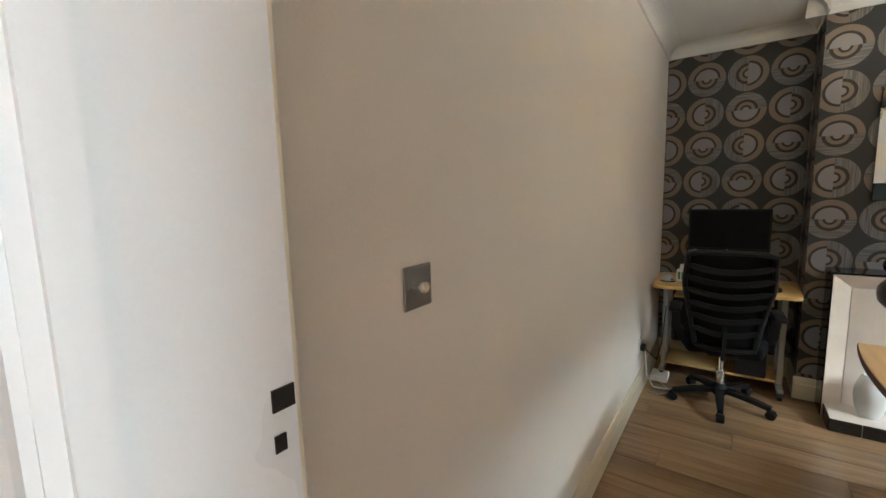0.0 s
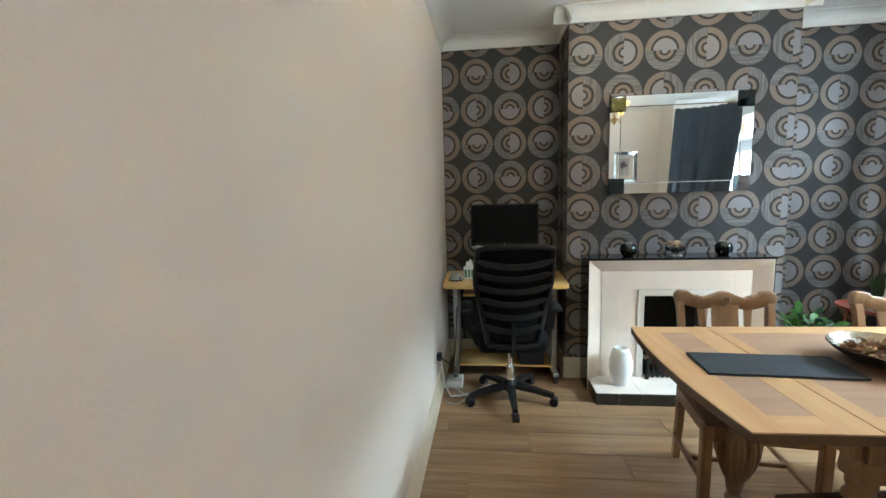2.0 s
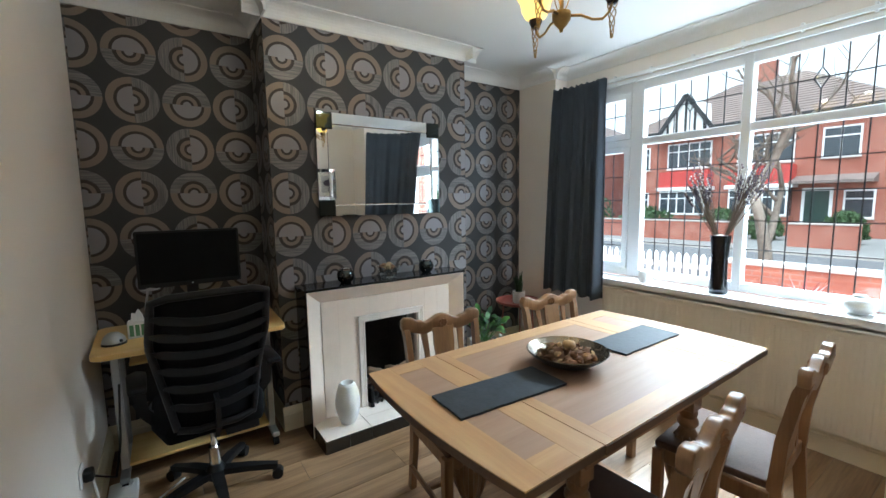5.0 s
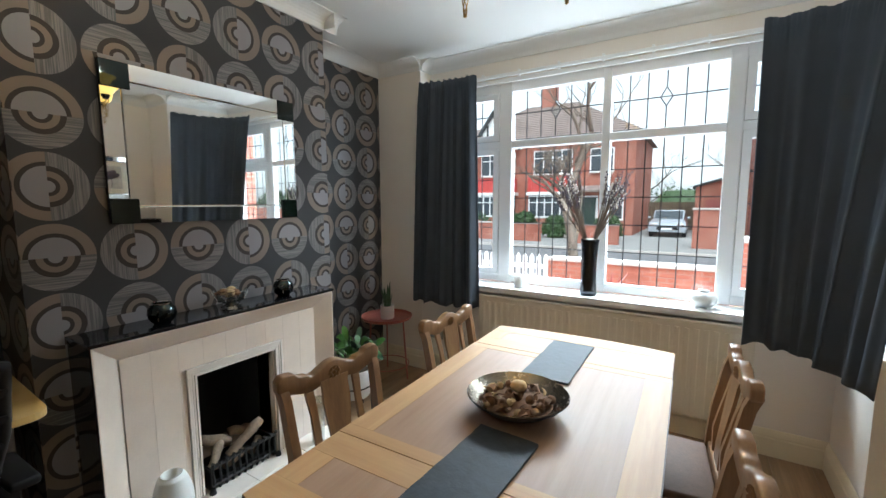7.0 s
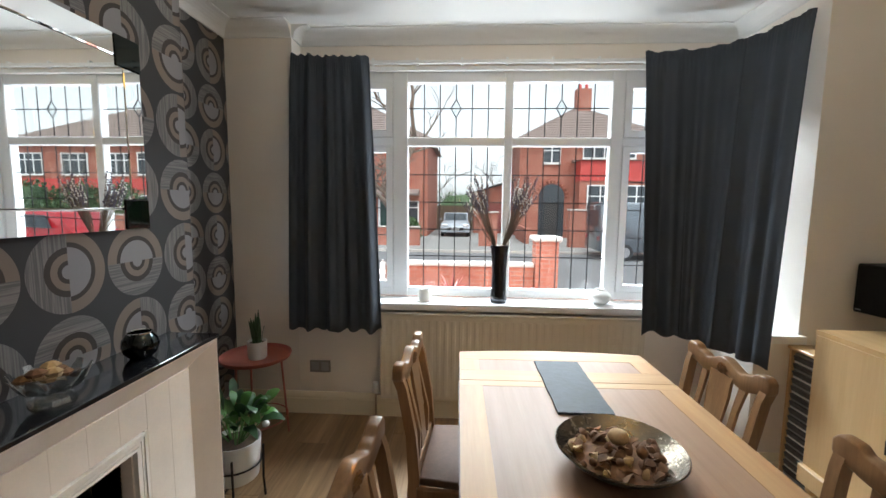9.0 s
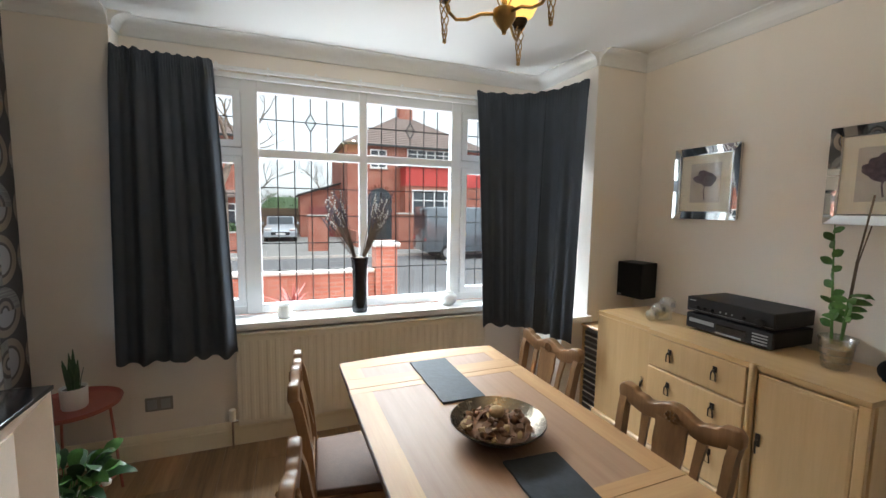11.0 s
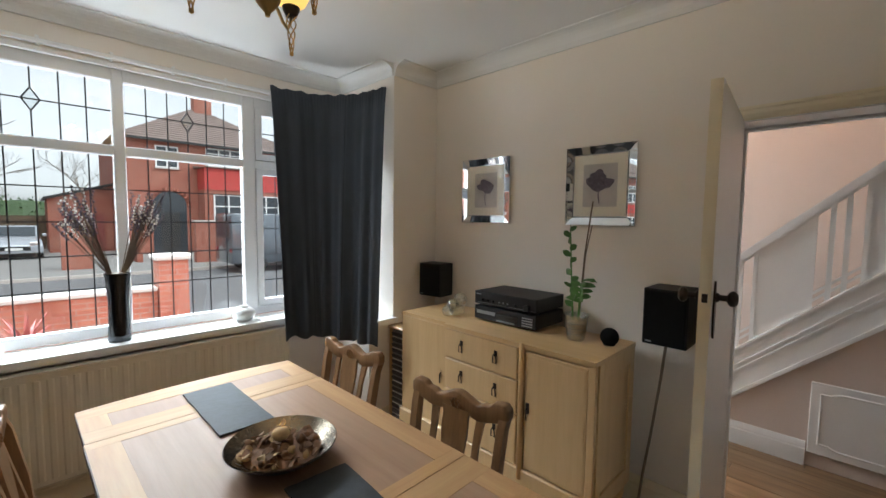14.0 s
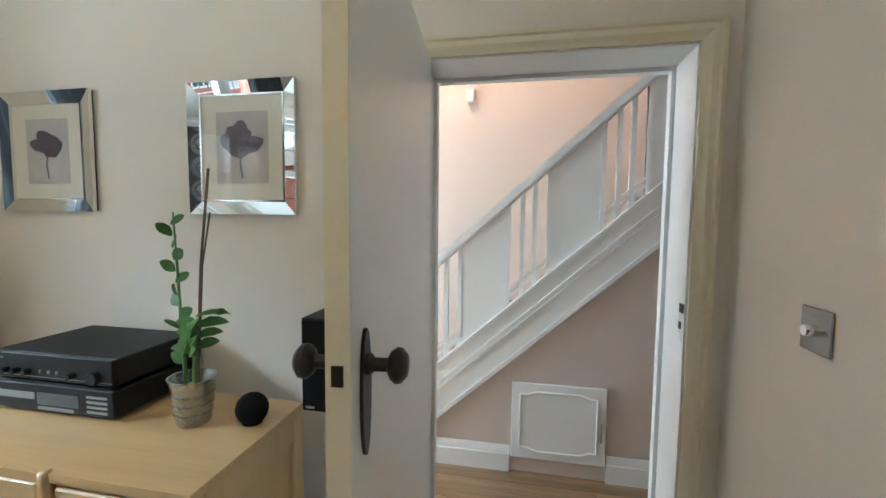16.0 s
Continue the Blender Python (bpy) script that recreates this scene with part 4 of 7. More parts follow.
for t in (-1, 1):
    part("apron", box(-0.41, t * 0.31, TZ - 0.14, 0.41, t * 0.33, TZ - 0.029, 0.003), "oldoak", table)
    part("apron_end", box(t * 0.41, -0.309, TZ - 0.14, t * 0.43, 0.309, TZ - 0.029, 0.003), "oldoak", table)
    sh = [(-0.70, TZ - 0.03), (0.70, TZ - 0.03), (0.66, TZ - 0.045), (-0.66, TZ - 0.045)]
    part("leaf_runner", prism(sh, t * 0.22 - 0.012, t * 0.22 + 0.012, 1), "oldoak", table)
bulb = [(0, 0.05), (0.034, 0.05), (0.034, 0.10), (0.024, 0.115), (0.03, 0.13), (0.036, 0.18), (0.055, 0.24), (0.066, 0.30), (0.066, 0.36), (0.058, 0.42), (0.036, 0.48), (0.028, 0.50), (0.04, 0.515), (0.04, 0.53), (0.03, 0.545), (0.036, 0.56), (0.036, 0.58), (0, 0.58)]
for s in (-1, 1):
    for t in (-1, 1):
        leg = part("leg", lathe(bulb, 20, (s * 0.37, t * 0.27, 0)), "oldoak", table, "", 40)
        part("leg_block", box(s * 0.37 - 0.036, t * 0.27 - 0.036, 0.58, s * 0.37 + 0.036, t * 0.27 + 0.036, TZ - 0.03, 0.003), "oldoak", leg)
        part("foot_block", box(s * 0.37 - 0.036, t * 0.27 - 0.036, 0.0, s * 0.37 + 0.036, t * 0.27 + 0.036, 0.06, 0.004), "oldoak", leg)
        for i in range(10):
            a = 2 * math.pi * i / 10
            part("carved_gadroon", tube([(s * 0.37 + r * math.cos(a), t * 0.27 + r * math.sin(a), z) for r, z in ((0.040, 0.19), (0.058, 0.24), (0.069, 0.30), (0.069, 0.36), (0.060, 0.42), (0.04, 0.47))], [0.004, 0.008, 0.012, 0.012, 0.008, 0.004], 6), "oldoak", leg, "", 60)
    part("stretcher", box(s * 0.37 - 0.028, -0.235, 0.07, s * 0.37 + 0.028, 0.235, 0.105, 0.004), "oldoak", table)
part("stretcher", box(-0.342, -0.03, 0.072, 0.342, 0.03, 0.104, 0.004), "oldoak", table)


def slate_mat(label, x0, y0, x1, y1, turn):
    rs = random.Random(int(x0 * 100))
    bm = bmesh.new()
    w, d = (x1 - x0) / 2, (y1 - y0) / 2
    pts = []
    for (ax, ay), (bx_, by_) in (((-w, -d), (w, -d)), ((w, -d), (w, d)), ((w, d), (-w, d)), ((-w, d), (-w, -d))):
        for i in range(14):
            f = i / 14
            pts.append((ax + (bx_ - ax) * f + rs.uniform(-0.0016, 0.0016), ay + (by_ - ay) * f + rs.uniform(-0.0016, 0.0016)))
    prism(pts, 0, 0.008, 2, bm)
    ob = solid("slate_placemat", bm, "slate", label, "placemat")
    ob.matrix_world = pose((x0 + x1) / 2, (y0 + y1) / 2, TZ + 0.0006, 0, 0, turn)


slate_mat("black slate table runner with chipped edges on the oak table", 0.809, 2.344, 1.265, 2.524, -3.0)
slate_mat("black slate table runner lying near the window end", 1.683, 2.368, 2.133, 2.551, 0.5)

bowl = thing("bowl", "hammered bronze bowl of brown pot pourri on the table", "bowl", (1.412, 2.455, TZ + 0.001))
part("bowl_shell", lathe([(0, 0), (0.05, 0.0), (0.07, 0.004), (0.11, 0.022), (0.145, 0.048), (0.16, 0.062), (0.158, 0.065), (0.143, 0.053), (0.108, 0.028), (0.06, 0.010), (0, 0.009)], 48), "bowl", bowl, "", 60)
part("dried_bed", lathe([(0, 0.046), (0.05, 0.042), (0.09, 0.034), (0.112, 0.031), (0.08, 0.02), (0, 0.012)], 26), "potpourri", bowl, "bed of brown dried petals", 60)
part("bowl_outside", lathe([(0.0, -0.0005), (0.051, -0.0005), (0.071, 0.0035), (0.111, 0.0212), (0.1465, 0.047), (0.1615, 0.0615)], 48), "bronze", bowl, "dark outside of the bowl", 60)
rp = random.Random(21)
for i in range(70):
    a, d = rp.uniform(0, 6.3), 0.115 * math.sqrt(rp.random())
    z = 0.030 + 0.032 * (1 - d / 0.12) + rp.uniform(0, 0.012) + 0.12 * max(0, d - 0.09)
    bm = bmesh.new()
    s = rp.uniform(0.009, 0.017)
    kind = i % 4
    if kind == 0:
        lathe([(0, -s), (s * 0.8, -s * 0.4), (s, 0.2 * s), (s * 0.5, s), (0, s * 0.9)], 7, (0, 0, 0), bm)
    else:
        ribbon([(-s * 1.4, 0, 0), (-0.5 * s, 0, s * 0.5), (0.5 * s, 0.2 * s, s * 0.4), (1.4 * s, 0.1 * s, -s * 0.3)], [s * 0.4, s * 1.5, s * 1.6, s * 0.4], 0.0025, (0, 0, 1), bm)
    bmesh.ops.rotate(bm, verts=bm.verts[:], matrix=Euler((rp.uniform(-0.9, 0.9), rp.uniform(-0.9, 0.9), rp.uniform(0, 6.3))).to_matrix())
    bmesh.ops.translate(bm, verts=bm.verts[:], vec=(d * math.cos(a), d * math.sin(a), z))
    part("dried_petal", bm, "potpourri2" if i % 5 == 0 else "potpourri", bowl, "", 60)
part("dried_orange", lathe([(0, -0.018), (0.02, -0.012), (0.028, 0.0), (0.022, 0.014), (0, 0.02)], 14, (0.01, 0.0, 0.078)), "potpourri2", bowl, "pale dried seed ball", 60)


# ---- dining chairs ----
def dining_chair(label, at, turn):
    """Seat toward -y of itself, back at y = 0."""
    ch = thing("dining_chair", label, "chair", at, turn, "oak dining chairs round the table")
    H = 0.885
    for s in (-1, 1):
        part("back_post", ribbon([(s * 0.185, 0.055, 0.0), (s * 0.185, 0.02, 0.22), (s * 0.187, 0.0, 0.44), (s * 0.190, 0.012, 0.62), (s * 0.196, 0.045, 0.80), (s * 0.200, 0.064, H - 0.035)], [0.036, 0.04, 0.044, 0.038, 0.036, 0.036], 0.03, (1, 0, 0)), "oldoak", ch, "", 45)
        leg = part("front_leg", box(s * 0.215 - 0.02, -0.40, 0.0, s * 0.215 + 0.02, -0.36, 0.42, 0.004), "oldoak", ch)
        part("side_rail", box(s * 0.205 - 0.011, -0.36, 0.36, s * 0.205 + 0.011, -0.01, 0.42, 0.003), "oldoak", ch)
        part("side_stretcher", box(s * 0.205 - 0.009, -0.36, 0.13, s * 0.205 + 0.009, 0.02, 0.155, 0.003), "oldoak", ch)
        part("back_slat", ribbon([(s * 0.105, 0.0, 0.47), (s * 0.098, -0.002, 0.58), (s * 0.098, 0.03, 0.72), (s * 0.104, 0.052, H - 0.075)], [0.032, 0.026, 0.026, 0.034], 0.012, (0, 1, 0)), "oldoak", ch)
    part("front_rail", box(-0.195, -0.39, 0.355, 0.195, -0.368, 0.42, 0.003), "oldoak", ch)
    part("back_rail", box(-0.165, -0.012, 0.43, 0.165, 0.012, 0.48, 0.004), "oldoak", ch)
    part("cross_stretcher", box(-0.196, -0.18, 0.132, 0.196, -0.16, 0.153, 0.003), "oldoak", ch)
    sp = bmesh.new()
    prof = [(0.050, 0.475), (0.046, 0.54), (0.040, 0.60), (0.050, 0.67), (0.058, 0.74), (0.056, 0.80), (0.062, H - 0.06)]
    pts = [(w, z) for w, z in prof] + [(-w, z) for w, z in prof[::-1]]
    prism(pts, -0.006, 0.006, 1, sp)
    for v in sp.verts:
        v.co.y += 0.05 * max(0.0, (v.co.z - 0.50) / 0.36) ** 1.3
    part("splat", sp, "oldoak", ch)
    tr = bmesh.new()
    top = lambda x: H - 0.012 + 0.016 * math.cos(x / 0.2 * math.pi * 2) * (0.4 + 0.6 * (abs(x) < 0.1)) + (0.012 if abs(x) > 0.15 else 0)
    bot = lambda x: H - 0.075 + 0.010 * math.cos(x / 0.2 * math.pi * 2)
    xs = [-0.222 + 0.444 * i / 28 for i in range(29)]
    pts = [(x, bot(x) + 0.024 * (abs(x) > 0.208)) for x in xs] + [(x, top(x) - 0.016 * (abs(x) > 0.208)) for x in xs[::-1]]
    prism(pts, 0.040, 0.078, 1, tr)
    part("top_rail", bevel(tr, 0.006, 2), "oldoak", ch, "", 50)
    for sd in (0.0395, 0.0785):
        cv = bmesh.new()
        for i in range(9):
            a = 2 * math.pi * i / 8
            r = 0.019 if i < 8 else 0
            c0 = Vector((r * math.cos(a), sd, H - 0.042 + 0.85 * r * math.sin(a)))
            tube([c0 + Vector((-0.009, 0, -0.004)), c0 + Vector((0, 0.003 * (1 if sd > 0.05 else -1), 0.003)), c0 + Vector((0.009, 0, -0.003))], [0.002, 0.006, 0.002], 6, cv)
        part("carved_motif", cv, "oldoak", ch, "carved leaf motif")
    seat = bmesh.new()
    prism([(-0.225, -0.395), (0.225, -0.395), (0.195, -0.015), (-0.195, -0.015)], 0.421, 0.452, 2, seat)
    bevel(seat, 0.009, 2)
    part("seat_pad", seat, "seat", ch, "brown leather drop-in seat", 60)
    return ch


first = dining_chair("carved oak dining chair with brown seat beside the fireplace", (1.240, 3.06, 0.0), -6.0)
for label, x, y, r in (("carved oak dining chair with brown seat near the plants", 2.015, 3.025, -4.0),
                       ("carved oak dining chair with brown seat near the pier", 1.995, 1.885, 185),
                       ("carved oak dining chair with brown seat beside the sideboard", 1.235, 1.905, 187)):
    tagged(copy_thing(first, pose(x, y, 0, 0, 0, r)), label)

# ---- radiator ----
rad = thing("radiator", "cream panel radiator below the window sill", "radiator", (XE, 2.55, 0))
part("panel", box(-0.078, -0.865, 0.155, -0.062, 0.87, 0.742, 0.004), "radiator", rad)
for i in range(34):
    y = -0.835 + i * 0.0505
    part("rib", prism([(-0.0785, y - 0.016), (-0.0815, y - 0.008), (-0.0815, y + 0.008), (-0.0785, y + 0.016)], 0.185, 0.705, 2), "radiator", rad)
part("top_grille", box(-0.086, -0.868, 0.7425, -0.03, 0.873, 0.752, 0.003), "radiator", rad)
part("back_panel", box(-0.04, -0.865, 0.155, -0.03, 0.87, 0.742, 0.003), "radiator", rad)
for s in (-0.75, 0.75):
    part("hanger", box(-0.0295, s - 0.02, 0.2, -0.0005, s + 0.02, 0.7), "radiator", rad)
part("valve", lathe([(0, 0), (0.018, 0), (0.02, 0.02), (0.018, 0.05), (0.02, 0.055), (0.019, 0.075), (0, 0.078)], 14, (-0.055, 0.905, 0.185)), "white", rad, "", 40)
part("valve_tail", tube([(-0.055, 0.905, 0.19), (-0.055, 0.905, 0.04), (-0.055, 0.905, 0.0)], 0.008, 8), "chrome", rad)
part("valve_union", tube([(-0.055, 0.905, 0.18), (-0.055, 0.865, 0.18)], 0.011, 8), "chrome", rad)

# ---- sideboard wall ----
side = thing("sideboard", "limed oak sideboard with three drawers and two doors", "sideboard", (1.665, 0.78, 0))
SX0, SX1, SD, SZ = -0.68, 0.68, 0.465, 0.91
part("carcass", box(SX0 + 0.012, 0.0, 0.16, SX1 - 0.012, SD - 0.022, SZ - 0.023), "lightoak", side)
part("top", prism([(SX0, -0.002), (SX1, -0.002), (SX1, SD - 0.028), (0.262, SD - 0.028), (0.255, SD), (-0.288, SD), (-0.295, SD - 0.004), (SX0, SD - 0.004)], SZ - 0.0225, SZ, 2), "lightoakx", side)
for s, z0, z1 in ((0, 0.715, 0.882), (1, 0.535, 0.705), (2, 0.265, 0.525)):
    dr = part("drawer", box(-0.268, SD - 0.0215, z0, 0.25, SD - 0.002, z1, 0.004), "lightoak", side)
    for x in (-0.13, 0.115):
        hd = bmesh.new()
        zc = (z0 + z1) / 2 + 0.02
        bx(hd, x - 0.010, SD - 0.0018, zc - 0.012, x + 0.010, SD + 0.001, zc + 0.018)
        tube([(x, SD + 0.001, zc + 0.004), (x, SD + 0.012, zc + 0.002), (x - 0.010, SD + 0.010, zc - 0.014), (x - 0.012, SD + 0.008, zc - 0.048), (x + 0.012, SD + 0.008, zc - 0.048), (x + 0.010, SD + 0.010, zc - 0.014), (x, SD + 0.012, zc + 0.002)], 0.0035, 6, hd)
        part("drop_handle", hd, "bronze", dr, "dark bronze drop handle")
for x0, x1, hx, yo in ((SX0 + 0.035, -0.312, -0.335, 0.0), (0.275, SX1 - 0.02, 0.30, -0.02)):
    d2 = part("cupboard_door", box(x0, SD - 0.0215 + yo, 0.265, x1, SD - 0.008 + yo, 0.872, 0.004), "lightoak", side)
    part("door_panel", box(x0 + 0.012, SD - 0.0078 + yo, 0.285, x1 - 0.012, SD - 0.006 + yo, 0.855, 0.0008), "lightoak", d2)
    hd = bmesh.new()
    bx(hd, hx - 0.009, SD - 0.006 + yo, 0.56, hx + 0.009, SD - 0.002 + yo, 0.615)
    tube([(hx, SD - 0.003 + yo, 0.59), (hx, SD + 0.010 + yo, 0.585), (hx, SD + 0.008 + yo, 0.53)], 0.004, 6, hd)
    part("drop_handle", hd, "bronze", d2, "dark bronze drop handle")
for x in (-0.292,):
    part("pilaster", tube([(x, SD - 0.008, 0.20), (x, SD - 0.008, SZ - 0.02), (x, SD - 0.006, SZ + 0.002)], [0.016, 0.016, 0.013], 10), "lightoak", side, "", 40)
part("stile", box(SX0, SD - 0.0295, 0.16, SX0 + 0.034, SD - 0.006, SZ - 0.0235, 0.003), "lightoak", side)
part("stile", box(SX1 - 0.018, SD - 0.0495, 0.16, SX1, SD - 0.028, SZ - 0.0235, 0.003), "lightoak", side)
part("plinth_rail", box(SX0 + 0.002, SD - 0.03, 0.165, SX1 - 0.002, SD - 0.001, 0.255, 0.006), "lightoak", side)
for s in (-1, 1):
    x = SX0 if s < 0 else SX1
    part("end_frame", box(x - s * 0.0005, 0.004, 0.16, x - s * 0.0115, 0.06, SZ - 0.0235, 0.002), "lightoak", side)
    part("end_frame", box(x - s * 0.0005, SD - 0.10, 0.16, x - s * 0.0115, SD - 0.05, SZ - 0.0235, 0.002), "lightoak", side)
    part("end_frame", box(x - s * 0.0005, 0.06, SZ - 0.10, x - s * 0.0115, SD - 0.10, SZ - 0.0235, 0.002), "lightoak", side)
    part("end_frame", box(x - s * 0.0005, 0.06, 0.16, x - s * 0.0115, SD - 0.10, 0.25, 0.002), "lightoak", side)
    for y in (0.03, SD - 0.055):
        part("foot", lathe([(0, 0), (0.022, 0), (0.028, 0.03), (0.024, 0.06), (0.034, 0.10), (0.034, 0.165), (0, 0.165)], 14, (x - s * 0.05, y, 0)), "lightoak", side, "", 45)


def hifi(name, label, z0, z1, amp):
    u = thing(name, label, "hi-fi", (1.652, 0.72, z0))
    h = z1 - z0
    part("case", box(-0.22, 0.0, 0.012, 0.22, 0.29, h, 0.003), "black", u)
    part("front_panel", box(-0.2205, 0.2905, 0.012, 0.2205, 0.303, h, 0.003), "black", u)
    for x in (-0.18, 0.18):
        for y in (0.04, 0.26):
            part("foot", lathe([(0, 0), (0.016, 0), (0.018, 0.012), (0, 0.012)], 14, (x, y, 0)), "chrome" if y > 0.1 and not amp else "black", u)
    if amp:
        for x, r in ((-0.165, 0.019), (-0.085, 0.009), (0.075, 0.009), (0.115, 0.009), (0.155, 0.009)):
            kn = lathe([(0, 0.018), (r * 0.9, 0.018), (r, 0.015), (r, 0.0)], 18)
            bmesh.ops.rotate(kn, verts=kn.verts[:], matrix=Matrix.Rotation(radians(-90), 3, "X"))
            bmesh.ops.translate(kn, verts=kn.verts[:], vec=(x, 0.303, h * 0.42))
            part("control_knob", kn, "black", u, "", 40)
        for x in (-0.03, 0.0, 0.03):
            part("switch", box(x - 0.003, 0.3035, h * 0.4, x + 0.003, 0.308, h * 0.5), "greylabel", u)
        part("name_bar", box(0.17, 0.3032, h * 0.78, 0.205, 0.3038, h * 0.84), "greylabel", u)
        part("seam", box(-0.22, 0.3032, h * 0.24, 0.22, 0.3036, h * 0.26), "greylabel", u)
    else:
        part("disc_tray", box(0.06, 0.3032, h * 0.5, 0.20, 0.306, h * 0.72), "greylabel", u, "grey disc tray")
        part("display", box(-0.10, 0.3032, h * 0.35, 0.05, 0.3042, h * 0.75), "blackgloss", u)
        for i in range(4):
            part("button", box(-0.20, 0.3032, h * (0.25 + 0.16 * i), -0.13, 0.306, h * (0.32 + 0.16 * i)), "greylabel", u)
        part("label_strip", box(-0.08, 0.3032, h * 0.18, 0.05, 0.3038, h * 0.28), "greylabel", u)
    return u


hifi("cd_player", "black compact disc player on the oak sideboard", SZ + 0.0005, SZ + 0.092, False)
hifi("amplifier", "black hi-fi amplifier stacked on the disc player", SZ + 0.093, SZ + 0.182, True)


def speaker(label, at, turn, w, d, h):
    sp = thing("loudspeaker", label, "loudspeaker", at, turn, "hi-fi speakers")
    part("cabinet", box(-w / 2, -d / 2, 0, w / 2, d / 2 - 0.012, h, 0.003), "black", sp)
    part("grille", box(-w / 2 + 0.006, d / 2 - 0.0115, 0.006, w / 2 - 0.006, d / 2, h - 0.006, 0.005), "blackmesh", sp)
    part("badge", box(w / 2 - 0.045, d / 2 + 0.0003, 0.014, w / 2 - 0.018, d / 2 + 0.001, 0.021), "greylabel", sp)
    part("wall_bracket", box(-0.03, -d / 2 - 0.03, h * 0.4, 0.03, -d / 2 - 0.0005, h * 0.6, 0.002), "black", sp)
    return sp


speaker("black box loudspeaker on a bracket by the door", (0.815, 0.825, 0.955), 0, 0.19, 0.215, 0.265)
speaker("black box loudspeaker on a bracket in the corner", (2.455, 0.80, 0.955), 8, 0.20, 0.165, 0.245)
cable = solid("speaker_cable", tube([(0.835, 0.80, 0.955), (0.86, 0.775, 0.75), (0.90, 0.75, 0.45), (0.94, 0.72, 0.2), (0.96, 0.715, 0.02), (0.97, 0.72, 0.006)], 0.007, 6), "cable", "brown speaker cable hanging down the wall", "cable")
ball = thing("smart_speaker", "small dark fabric ball speaker on the sideboard", "speaker", (1.060, 0.932, SZ + 0.0005))
part("ball_body", lathe([(0.0, 0.0), (0.028, 0.0)] + [(0.045 * math.cos(radians(a)), 0.041 + 0.045 * math.sin(radians(a))) for a in range(-50, 90, 10)] + [(0, 0.086)], 28), "blackmesh", ball, "", 60)
orn = thing("glass_ornament", "three stacked clear glass bubbles on a base", "ornament", (2.04, 1.06, SZ + 0.0005))
for x, y, z, r in ((0.0, 0.035, 0.034, 0.034), (-0.004, -0.012, 0.066, 0.041), (-0.016, -0.068, 0.098, 0.045)):
    part("glass_bubble", lathe([(0, -r)] + [(r * math.cos(radians(a)), r * math.sin(radians(a))) for a in range(-75, 90, 15)] + [(0, r)], 20, (x, y, z)), "crystal", orn, "", 60)
part("ornament_base", box(-0.03, -0.10, 0.0, 0.01, 0.0, 0.055, 0.006), "crystal", orn)

pot = thing("potted_plant", "bamboo orchid in a clear plastic pot with canes", "plant", (1.224, 0.965, SZ + 0.0005))
part("clear_pot", lathe([(0, 0), (0.042, 0), (0.046, 0.006), (0.06, 0.12), (0.064, 0.124), (0.064, 0.135), (0.059, 0.135), (0.056, 0.12), (0.043, 0.008), (0, 0.006)], 28), "crystal", pot, "clear plastic pot", 60)
for z, r in ((0.034, 0.0497), (0.062, 0.053), (0.090, 0.0565)):
    part("moulded_ring", tube([(r * math.cos(k * math.tau / 28), r * math.sin(k * math.tau / 28), z) for k in range(29)], 0.0016, 5), "crystal", pot)
part("bark_mix", lathe([(0, 0.03), (0.034, 0.03), (0.041, 0.05), (0.046, 0.085), (0.030, 0.094), (0, 0.098)], 18), "barkmix", pot, "grey bark and roots")
for k in range(5):
    a = 1.1 + k * 1.26
    part("root", tube([(0.030 * math.cos(a), 0.030 * math.sin(a), 0.094), (0.048 * math.cos(a + 0.3), 0.048 * math.sin(a + 0.3), 0.075), (0.045 * math.cos(a + 0.8), 0.045 * math.sin(a + 0.8), 0.045), (0.034 * math.cos(a + 1.5), 0.034 * math.sin(a + 1.5), 0.014)], 0.0022, 5), "greylabel", pot, "pale root")


def leaf(base, way, length, width, droop, mat_name, parent, up=(0, 0, 1)):
    b, w = Vector(base), Vector(way).normalized()
    pts = [b + w * length * t - Vector((0, 0, droop * length * t * t)) for t in (0, 0.2, 0.45, 0.7, 0.9, 1.0)]
    part("leaf", ribbon(pts, [width * f for f in (0.15, 0.75, 1.0, 0.8, 0.4, 0.05)], 0.0015, up), mat_name, parent, "", 60)


rg = random.Random(5)
part("stem", tube([(0.02, 0, 0.10), (0.03, 0, 0.25), (0.045, -0.01, 0.40), (0.055, -0.01, 0.60)], [0.006, 0.005, 0.004, 0.002], 7), "leaf", pot)
for i in range(13):
    z = 0.17 + 0.033 * i
    x = 0.022 + 0.07 * (z - 0.1)
    a = i * 2.4
    leaf((x, 0, z), (math.cos(a), math.sin(a) * 0.7, 0.95), rg.uniform(0.048, 0.064), 0.034, 0.25, "leafcane", pot, (rg.uniform(-0.5, 0.5), 1, rg.uniform(-0.2, 0.6)))
part("stem", tube([(-0.015, 0.01, 0.10), (-0.02, 0.01, 0.2), (-0.028, 0.01, 0.30)], 0.006, 7), "leaf", pot)
for i in range(12):
    a = i * 2.1
    leaf((-0.026, 0.01, 0.20 + 0.010 * i), (math.cos(a), math.sin(a), 0.7 - 0.03 * i), rg.uniform(0.07, 0.105), 0.032, 0.45, "leaf", pot, (rg.uniform(-0.5, 0.5), 1, rg.uniform(0, 0.8)))
for dx in (0.0, -0.005):
    part("cane", tube([(-0.005 + dx, -0.01, 0.10), (-0.028 + dx, -0.012, 0.45), (-0.060 + dx * 0.2, -0.014, 0.72 if dx == 0 else 0.6)], 0.0036 if dx == 0 else 0.0024, 6), "stem", pot)


